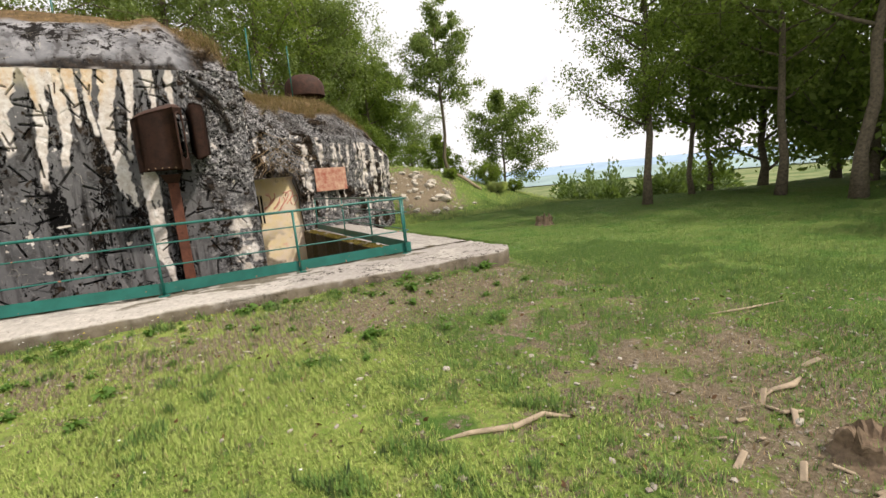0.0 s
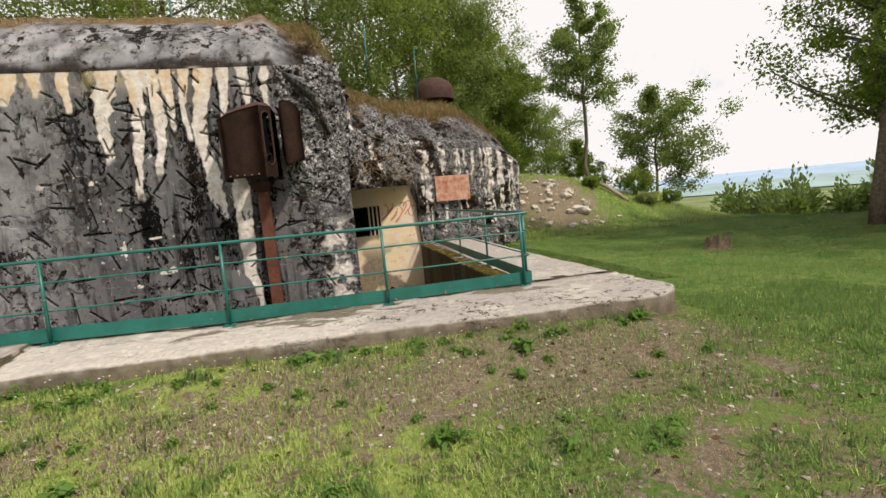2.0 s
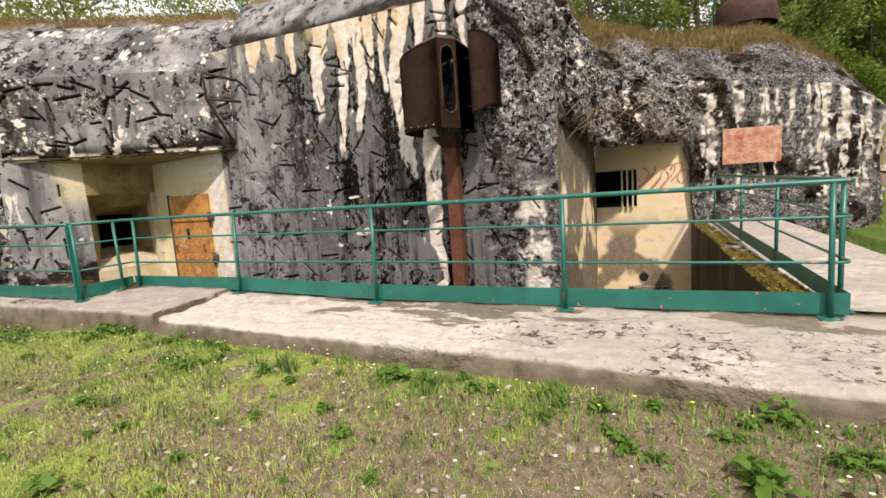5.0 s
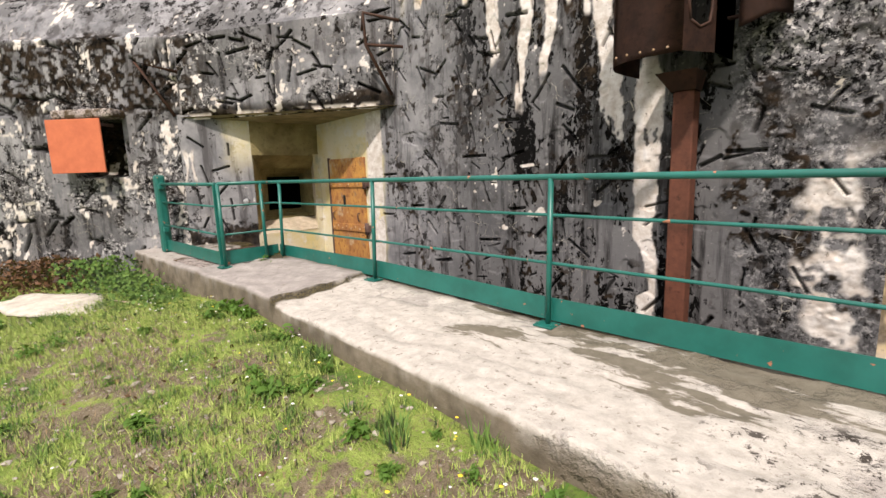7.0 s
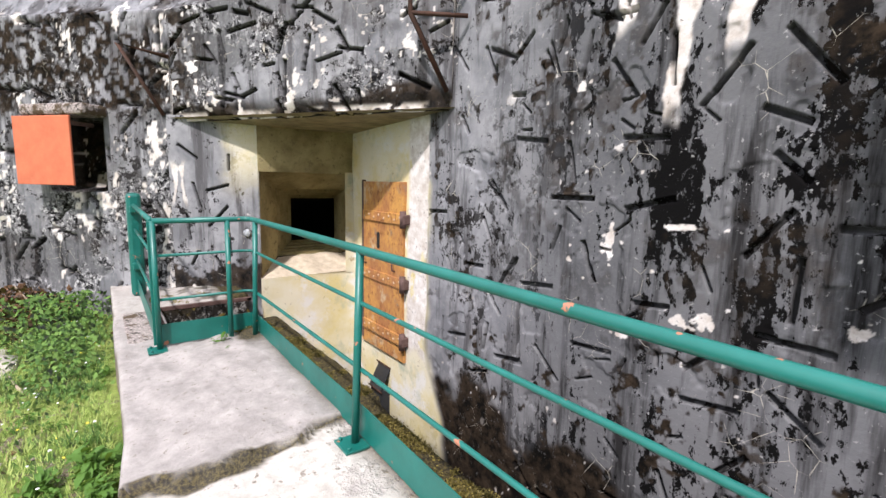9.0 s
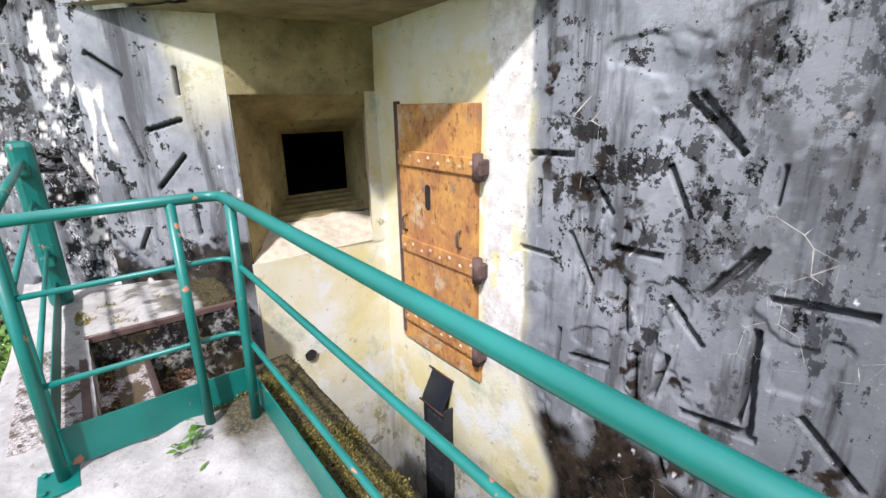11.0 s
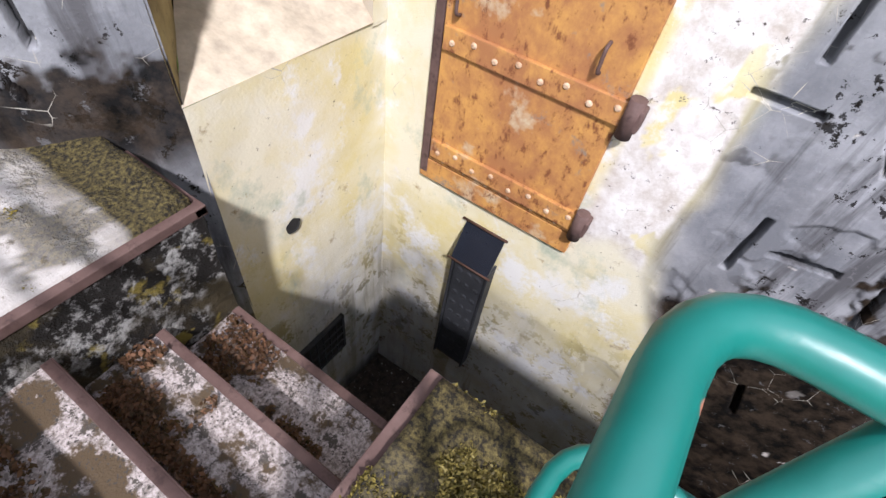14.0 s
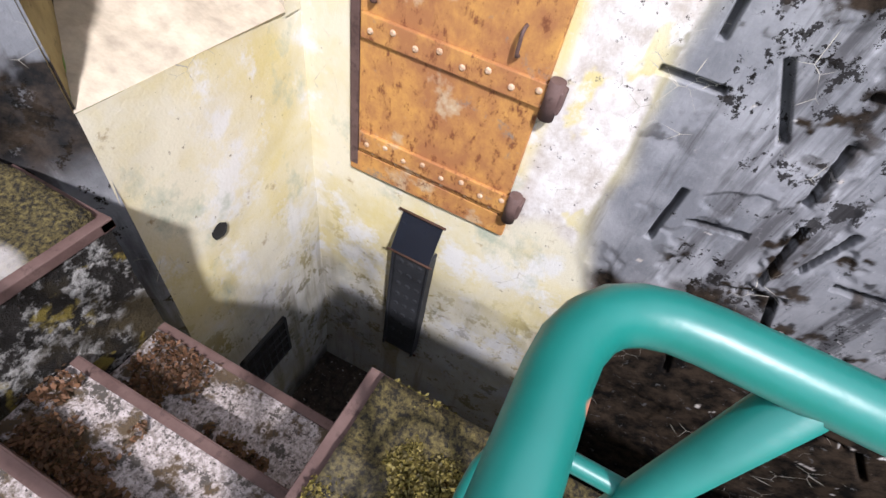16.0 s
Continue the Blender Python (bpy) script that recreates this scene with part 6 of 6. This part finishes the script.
# dry grass on the roof's edge, rooted on its soil
def roof_grass():
    rng = np.random.RandomState(9)
    pick = np.argwhere((ROOF_SOIL > 0.5) & (ROOF[..., 2] > 2.5) & (ROOF[..., 0] > -9) & (ROOF[..., 1] < 19))
    rows = pick[rng.randint(0, len(pick), 60000)]
    P = ROOF[rows[:, 0], rows[:, 1]] + rng.normal(0, 0.05, (len(rows), 3)) * np.array((1, 1, 0.1))
    n = len(P)
    l = (0.09 + 0.13 * step(P[:, 0], 0.2, 1.2)) * rng.uniform(0.4, 1.4, n) * (0.5 + vnoise(P[:, 0] + 50, P[:, 1] + 50, 0.8, 10))
    a, lean = rng.uniform(0, 6.283, n), rng.uniform(0.2, 0.95, n)
    side = np.stack([np.cos(a + 1.57), np.sin(a + 1.57), np.zeros(n)], -1) * (0.004 + 0.012 * l)[:, None]
    tip = P + np.stack([np.cos(a) * lean * l, np.sin(a) * lean * l - 0.25 * l, l * (1.05 - lean)], -1)
    V = np.stack([P - side, P + side, tip], 1).reshape(-1, 3)
    me = bpy.data.meshes.new("dry_grass")
    me.vertices.add(3 * n)
    me.vertices.foreach_set("co", V.reshape(-1).astype(np.float32))
    me.loops.add(3 * n)
    me.loops.foreach_set("vertex_index", np.arange(3 * n, dtype=np.int32))
    me.polygons.add(n)
    me.polygons.foreach_set("loop_start", np.arange(0, 3 * n, 3, dtype=np.int32))
    me.update(calc_edges=True)
    me.materials.append(M_STRAW_DARK)
    tagged(new("dry_grass", me), "dry brown grass hanging over the roof edge", "grass", kind="stuff")


M_STRAW_DARK = leafy("dull_dry_grass", (0.12, 0.08, 0.045), (0.38, 0.26, 0.15), 0.15)
roof_grass()


# ---- weeds, stones, wood ----
def weed(seed, leaves=34, size=0.05):
    """A low clump of broad, drooping, uneven leaves on several short stems."""
    rng = np.random.RandomState(seed)
    bm = bmesh.new()
    root = bm.verts.new((0, 0, -0.01))
    for k in range(leaves):
        a, up = rng.uniform(0, 6.283), rng.uniform(-0.1, 1.2)
        l, w = size * rng.uniform(0.4, 1.5), size * rng.uniform(0.14, 0.34)
        d, s = Vector((math.cos(a) * math.cos(up), math.sin(a) * math.cos(up), math.sin(up))), Vector((-math.sin(a), math.cos(a), rng.normal(0, 0.4)))
        o = Vector((rng.normal(0, 0.045), rng.normal(0, 0.035), abs(rng.normal(0, 0.05)) + 0.005))
        row = []
        for t, ww in ((0.0, 0.15), (0.3, 0.9), (0.5, 0.7), (0.65, 0.85), (1.0, 0.05)):
            c = o + d * l * t * 1.2 + Vector((0, 0, -0.6 * l * t * t))
            row.append((bm.verts.new(c - s * w * ww), bm.verts.new(c - Vector((0, 0, 0.12 * w))), bm.verts.new(c + s * w * ww)))
        bm.faces.new((root, row[0][2], row[0][0]))
        for p, q in zip(row, row[1:]):
            bm.faces.new((p[0], p[1], q[1], q[0]))
            bm.faces.new((p[1], p[2], q[2], q[1]))
    return bm


def weeds():
    rng = np.random.RandomState(33)
    kinds = [tagged(part("weed", weed(80 + i, 34 + 8 * i, 0.055 + 0.012 * i), M_WEED, smooth=True), "green broad-leaved weed at the foot of the slab", "weed", "weeds by the slab") for i in range(5)]
    spots = []
    for _ in range(46):
        x = rng.uniform(-6.6, 4.0)
        spots.append((x, SLAB_FOOT(x) - 0.05 - abs(rng.normal(0, 0.2))))
    for _ in range(85):
        spots.append((rng.uniform(-5, 4), rng.uniform(3.8, 6.1)))
    spots += [(2.05, 5.6), (1.85, 5.75), (0.5, 6.1), (0.35, 6.15), (-0.2, 5.5), (1.0, 2.6), (0.8, 5.2)]
    for i, (x, y) in enumerate(spots):
        m = pose(x, y, gh(x, y), 0, 0, rng.uniform(0, 360)) @ Matrix.Scale(rng.uniform(0.25, 0.45) * (1 + 1.1 * rng.rand() ** 3), 4)
        if i < 5:
            kinds[i].matrix_basis = m
        else:
            copy_thing(kinds[i % 5], Matrix.Identity(4)).matrix_basis = m


M_WEED = leafy("weed_leaves", (0.05, 0.12, 0.02), (0.17, 0.31, 0.05), 0.25)
weeds()
corner_weed = tagged(part("weed", weed(95, 30, 0.045), M_WEED, smooth=True), "small green weed growing by the railing foot", "weed")
corner_weed.matrix_basis = pose(-4.03, 7.22, 0.37, 0, 0, 40)


def flowers():
    """Small white and yellow flower heads in the grass by the slab."""
    rng = np.random.RandomState(55)
    for name, mat, n, lab in (("white_flowers", plain("white_petals", (0.75, 0.75, 0.70), 0.7, 0.1), 170, "small white flowers in the grass"), ("yellow_flowers", plain("yellow_petals", (0.75, 0.60, 0.04), 0.6, 0.1), 40, "small yellow flowers by the slab")):
        bm = bmesh.new()
        for _ in range(n):
            x = rng.uniform(-6.5, 3.5)
            y = SLAB_FOOT(x) - 0.08 - abs(rng.normal(0, 0.5 if name[0] == "w" else 0.2))
            if name[0] == "w" and rng.rand() < 0.3:
                x, y = rng.uniform(-6, 6), rng.uniform(2, 6)
            z, r = gh(x, y) + rng.uniform(0.04, 0.13), rng.uniform(0.005, 0.010)
            c = bm.verts.new((x, y, z + 0.004))
            ring = [bm.verts.new((x + r * math.cos(k * 1.047) * (1 + 0.3 * (k % 2)), y + r * math.sin(k * 1.047), z)) for k in range(6)]
            for k in range(6):
                bm.faces.new((c, ring[k], ring[(k + 1) % 6]))
        tagged(part(name, bm, mat), lab, "flowers", kind="stuff")


flowers()


def stone_mesh(seed, flat=0.6, n=2):
    rng = np.random.RandomState(seed)
    bm = bmesh.new()
    bmesh.ops.create_icosphere(bm, subdivisions=n, radius=1.0)
    for v in bm.verts:
        d = noise.noise(v.co * 1.4 + Vector((seed, 0, 0))) * 0.5 + noise.noise(v.co * 3 + Vector((0, seed, 0))) * 0.18
        v.co *= 1 + d
        v.co.z *= flat
    return bm


def gravel():
    """Pebbles on the bare soil, joined, too small to pick apart."""
    rng = np.random.RandomState(12)
    base = stone_mesh(3, 0.6, 1)
    V = np.array([v.co[:] for v in base.verts])
    F = np.array([[v.index for v in f.verts] for f in base.faces])
    base.free()
    vs, fs, k = [], [], 0
    while k < 3200:
        x, y = rng.uniform(-5, 6), rng.uniform(0.3, 6.3)
        if rng.rand() > bare_at(np.array(x), np.array(y)) * 0.95 + 0.05 or (y > SLAB_FOOT(x) - 0.03):
            continue
        r = 0.006 + 0.016 * rng.rand() ** 3 + (0.015 if rng.rand() < 0.03 else 0)
        a = rng.uniform(0, 6.28)
        R = np.array(((math.cos(a), -math.sin(a), 0), (math.sin(a), math.cos(a), 0), (0, 0, 1)))
        vs.append((V * (r * np.array((1, rng.uniform(0.6, 1), 0.8)))) @ R.T + (x, y, gh(x, y) + r * 0.25))
        fs.append(F + k * len(V))
        k += 1
    me = bpy.data.meshes.new("gravel")
    me.from_pydata(np.concatenate(vs).tolist(), [], np.concatenate(fs).tolist())
    me.materials.append(M_PEBBLE)
    tagged(new("gravel", me), "small pale pebbles scattered on bare soil", "gravel", kind="stuff")


def pebble():
    m = Mat("pebbles", rough=0.85, spec=0.3)
    m.colour(m.mix(m.island(), (0.16, 0.13, 0.10), (0.44, 0.40, 0.34)))
    return m.mat


M_PEBBLE = pebble()
gravel()


def rocks():
    rng = np.random.RandomState(21)
    kinds = []
    for i in range(3):
        kinds.append(tagged(part("rock", stone_mesh(30 + i, 0.55), M_STONE), "pale limestone rock on the eroded bank", "rock", "rubble on the bank"))
    for i in range(90):
        x, y = rng.normal(9.2, 1.0), rng.normal(18.7, 0.9)
        r = 0.03 + 0.16 * rng.rand() ** 2 + (0.22 if i in (5, 9, 13, 31) else 0)
        m = pose(x, y, gh(x, y) + 0.2 * r, rng.uniform(-15, 15), rng.uniform(-15, 15), rng.uniform(0, 360)) @ Matrix.Diagonal((r, r * rng.uniform(0.6, 1), r, 1))
        if i < 3:
            kinds[i].matrix_basis = m
        else:
            copy_thing(kinds[i % 3], Matrix.Identity(4)).matrix_basis = m


rocks()


def stick(pts, rs, label, name="fallen_branch"):
    bm = bmesh.new()
    tube(bm, pts, rs, 8)
    return tagged(part(name, bm, M_WOOD), label, "branch", "fallen branches")


stick([(1.05, 2.30, 0.01), (1.25, 2.24, 0.025), (1.5, 2.12, 0.03), (1.72, 2.13, 0.03), (1.85, 2.02, 0.01)], [0.008, 0.016, 0.02, 0.018, 0.008], "pale bent fallen branch half sunk in grass")
stick([(4.0, 2.6, 0.02), (4.4, 2.4, 0.04), (4.9, 2.3, 0.03)], [0.008, 0.014, 0.006], "thin dry stick on the soil")
stick([(2.9, 1.5, 0.02), (3.15, 1.42, 0.03), (3.3, 1.45, 0.02)], [0.01, 0.02, 0.008], "short broken stick on the soil")
stick([(11.5, 20.3, gh(11.5, 20.3) + 0.25), (12.0, 19.6, gh(12.0, 19.6) + 0.2), (12.5, 18.9, gh(12.5, 18.9) + 0.03)], [0.05, 0.09, 0.07], "old brown log leaning on the bank")


M_ROT = plain("rotten_wood", (0.16, 0.115, 0.075), 0.95, 0.5, 22, bump=0.8)


def stump(x, y, r, h, seed, label):
    """A broken, rotten stump: ribbed sides, jagged rim, hollow heart."""
    bm = bmesh.new()
    n, rings = 40, []
    for z, k in ((-0.1, 1.55), (0.02, 1.3), (0.2, 1.12), (0.45, 1.0), (0.7, 0.95), (0.9, 0.9), (1.0, 0.82), (0.8, 0.66), (0.45, 0.45), (0.3, 0.2)):
        row = []
        for i in range(n):
            a = 2 * math.pi * i / n
            p = Vector((math.cos(a), math.sin(a), 0))
            rib = 1 + 0.28 * noise.noise(p * 2.2 + Vector((seed, 0, z))) + 0.12 * noise.noise(p * 9 + Vector((0, seed, z * 2)))
            jag = 1 + (0.8 * noise.noise(p * 5 + Vector((seed, seed, 0))) + 0.5 * noise.noise(p * 14 + Vector((0, 0, seed))) if z > 0.6 else 0)
            row.append(bm.verts.new((x + r * k * rib * p.x, y + r * k * rib * p.y, gh(x, y) + h * z * max(0.4, jag))))
        rings.append(row)
    for p, q in zip(rings, rings[1:]):
        for i in range(n):
            bm.faces.new((p[i], p[(i + 1) % n], q[(i + 1) % n], q[i]))
    bm.faces.new(rings[-1])
    tagged(part("tree_stump", bm, M_ROT), label, "stump")


stump(8.6, 10.0, 0.22, 0.22, 5, "low weathered tree stump in the grass")
stump(2.72, 0.85, 0.17, 0.12, 6, "rotten crumbling tree stump on bare soil")


def chips():
    rng = np.random.RandomState(77)
    first = None
    for i in range(26):
        x, y = rng.normal(2.7, 0.3), rng.normal(1.05, 0.28)
        m = pose(x, y, gh(x, y) + 0.012, rng.uniform(-25, 25), rng.uniform(-25, 25), rng.uniform(0, 360)) @ Matrix.Scale(rng.uniform(0.6, 1.6), 4)
        if first is None:
            bm = bmesh.new()
            box(bm, (-0.05, -0.012, -0.006), (0.05, 0.012, 0.006), 0.004)
            first = tagged(part("wood_chip", bm, M_WOOD), "splintered brown wood chip on the soil", "wood chip", "wood chips by the stump")
            first.matrix_basis = m
        else:
            copy_thing(first, Matrix.Identity(4)).matrix_basis = m


chips()


# ---- moss and litter by the stair ----
def tufts(name, label, n, boxes, seed, size, mat, category, lift=0.0, cover=0.43):
    rng = np.random.RandomState(seed)
    P = []
    for x0, x1, y0, y1, z in boxes:
        P.append(np.stack([rng.uniform(x0, x1, n), rng.uniform(y0, y1, n), np.full(n, z)], -1))
    P = np.concatenate(P)
    thick = vnoise(P[:, 0] + 30, P[:, 1] + 30, 0.14, seed, 5)
    ok = thick > cover + 0.06 * rng.rand(len(P))
    P[:, 2] += np.clip(thick - cover - 0.02, 0, 1) * lift * rng.rand(len(P))
    P = P[ok]
    leaf_cloud_ob = leaf_cloud(name, P + rng.normal(0, 0.006, P.shape), size, seed, mat, None)
    return tagged(leaf_cloud_ob, label, category, kind="stuff")


M_MOSS = leafy("moss", (0.045, 0.034, 0.012), (0.21, 0.165, 0.04), 0.1)
M_LITTER_LEAF = leafy("dead_leaves", (0.035, 0.02, 0.011), (0.17, 0.085, 0.045), 0.1)
tufts("moss", "brown-green moss cushions along the ditch edge", 34000, [(-4.43, -4.2, 7.32, 7.73, TOP + 0.035), (-4.42, -3.3, 7.53, 7.73, TOP + 0.035), (-3.3, -2.5, 7.53, 7.73, TOP + 0.03), (-2.5, -0.5, 7.54, 7.73, TOP - 0.01)], 3, 0.0055, M_MOSS, "moss", 0.14)
M_MOSS_GOLD = leafy("golden_moss", (0.10, 0.075, 0.018), (0.31, 0.235, 0.05), 0.1)
tufts("moss", "patchy moss on the landing beside the stair", 60000, [(-6.15, -5.42, 6.90, 7.72, TOP + 0.004)], 12, 0.006, M_MOSS_GOLD, "moss", 0.16, 0.55)
tufts("moss", "thick golden-green moss on the far ditch coping", 26000, [(3.05, 3.32, 7.6, 11.0, TOP - 0.045), (3.05, 3.30, 11.0, 14.6, TOP - 0.015)], 6, 0.012, M_MOSS_GOLD, "moss")
tufts("leaf_litter", "dry brown leaf litter on the stair", 1500, [(-5.36, -4.5, 6.95, 7.02, TOP - 0.17), (-5.36, -5.0, 7.2, 7.42, TOP - 0.345), (-5.36, -4.5, 7.21, 7.26, TOP - 0.345), (-5.36, -5.05, 7.47, 7.7, TOP - 0.53), (-5.36, -4.5, 7.48, 7.53, TOP - 0.53)], 4, 0.011, M_LITTER_LEAF, "leaves")
tufts("leaf_litter", "dry leaves caught along the kick plate", 900, [(-4.1, 3.2, 7.53, 7.60, TOP + 0.006)], 5, 0.02, M_LITTER_LEAF, "leaves")


# ---- dry vines over the far embrasure ----
def vines():
    rng = np.random.RandomState(90)
    bm = bmesh.new()
    for k in range(60):
        t = 0.1 + 0.85 * rng.rand()
        x, y = 1.16 + (3.0 - 1.16) * t, 9.3 + (14.3 - 9.3) * t - 0.12
        z = rng.uniform(2.2, 2.9)
        pts = [Vector((x, y, z))]
        d = Vector((rng.normal(0, 0.12), rng.normal(-0.02, 0.04), -0.05))
        for j in range(5):
            d = d + Vector((rng.normal(0, 0.05), rng.normal(0, 0.02), -0.012))
            pts.append(pts[-1] + d)
        tube(bm, pts, [0.005, 0.005, 0.004, 0.003, 0.0025, 0.0015], 4)
    tagged(part("dry_vines", bm, M_STRAW_DARK), "tangle of dry vines hanging over the far embrasure", "vines", kind="stuff")


vines()


# ---- fence on the roof ----
def roof_post(x, y, z, h):
    bm = bmesh.new()
    tube(bm, [(x, y, z - 0.4), (x + 0.02, y, z + h)], 0.018, 8)
    tagged(part("fence_post", bm, M_GREEN), "thin green steel fence post on the roof", "fence post", "roof fence posts")


ROOF_POSTS = [(-4.8, 10.6, 4.7, 0.8), (-1.5, 10.7, 4.75, 0.8), (1.86, 12.3, 4.75, 0.75), (3.66, 16.3, 5.1, 1.2)]
for q in ROOF_POSTS:
    roof_post(*q)
for k in (0.45, 0.72):
    bm = bmesh.new()
    tube(bm, [(x, y, z + k * h) for x, y, z, h in ROOF_POSTS], 0.004, 5)
    tagged(part("fence_wire", bm, M_IRON), "thin rusty wire strung along the roof", "wire", "roof fence wires")


# ---- the rough corner left of the slab ----
def flat_stone():
    bm = stone_mesh(44, 0.12, 3)
    bmesh.ops.scale(bm, vec=(0.85, 0.42, 0.5), verts=bm.verts)
    ob = part("flat_stone", bm, M_STONE, smooth=True)
    ob.matrix_basis = pose(-5.75, 5.45, gh(-5.75, 5.45) + 0.01, 0, 0, 25)
    tagged(ob, "flat pale stone lying in the grass", "stone")


flat_stone()


def heap(name, label, n, cx, cy, sx, sy, h, seed, size, mat, category):
    rng = np.random.RandomState(seed)
    P = np.stack([rng.normal(cx, sx, n), rng.normal(cy, sy, n), np.zeros(n)], -1)
    P[:, 2] = ground_height(P[:, 0], P[:, 1]) + h * rng.rand(n) * np.exp(-((P[:, 0] - cx) / sx) ** 2 * 0.4)
    tagged(leaf_cloud(name, P, size, seed, mat, None), label, category, kind="stuff")


heap("dead_bracken", "dry red-brown bracken at the foot of the wall", 2600, -7.5, 5.65, 0.55, 0.35, 0.35, 61, 0.035, M_LITTER_LEAF, "bracken")
heap("weeds", "green weeds growing against the wall", 2200, -6.9, 6.1, 0.55, 0.25, 0.32, 62, 0.03, M_TUFT, "weeds")
heap("weeds", "leafy weeds along the end of the slab", 2400, -5.6, 6.2, 0.75, 0.16, 0.22, 63, 0.022, M_TUFT, "weeds")
stick([(-6.9, 6.0, 0.05), (-7.6, 5.7, 0.3), (-8.4, 5.2, 0.12)], [0.012, 0.014, 0.006], "grey dead branch leaning on the wall foot")
stick([(-5.2, 5.9, 0.03), (-4.8, 6.0, 0.05), (-4.5, 6.15, 0.02)], [0.006, 0.012, 0.006], "short grey stick in the grass")


def strewn_leaves():
    """Dry leaves strewn on the slab and soil."""
    rng = np.random.RandomState(14)
    n = 500
    P = np.stack([rng.uniform(-4, 5, n), rng.uniform(0.5, 6.1, n), np.zeros(n)], -1)
    P[:, 2] = ground_height(P[:, 0], P[:, 1]) + 0.012
    tagged(leaf_cloud("fallen_leaves", P, 0.022, 15, M_LITTER_LEAF, None), "single dry leaves strewn over the grass", "leaves", kind="stuff")


strewn_leaves()


# ---- red scrawl on the far wall ----
def scrawl():
    rng = np.random.RandomState(8)
    g = empty("red_scrawl", "faded red paint scrawl on the far yellow wall", "graffiti")
    for k in range(7):
        x, z = 2.12 + 0.13 * k, 1.35 + 0.1 * math.sin(k * 1.7)
        bm = bmesh.new()
        pts = [(x + 0.11 * math.sin(a * 1.3 + k), 0.0, z + 0.2 * math.cos(a * 0.9 + k * 0.7)) for a in np.linspace(0, 4.5, 18)]
        tube(bm, pts, 0.014, 6)
        bmesh.ops.scale(bm, vec=(1, 0.25, 1), verts=bm.verts)
        bmesh.ops.translate(bm, vec=(0, 14.685, 0), verts=bm.verts)
        part("stroke", bm, M_SCRAWL, g)


M_SCRAWL = plain("faded_red_paint", (0.66, 0.30, 0.22), 0.9, 0.3, 8)
scrawl()
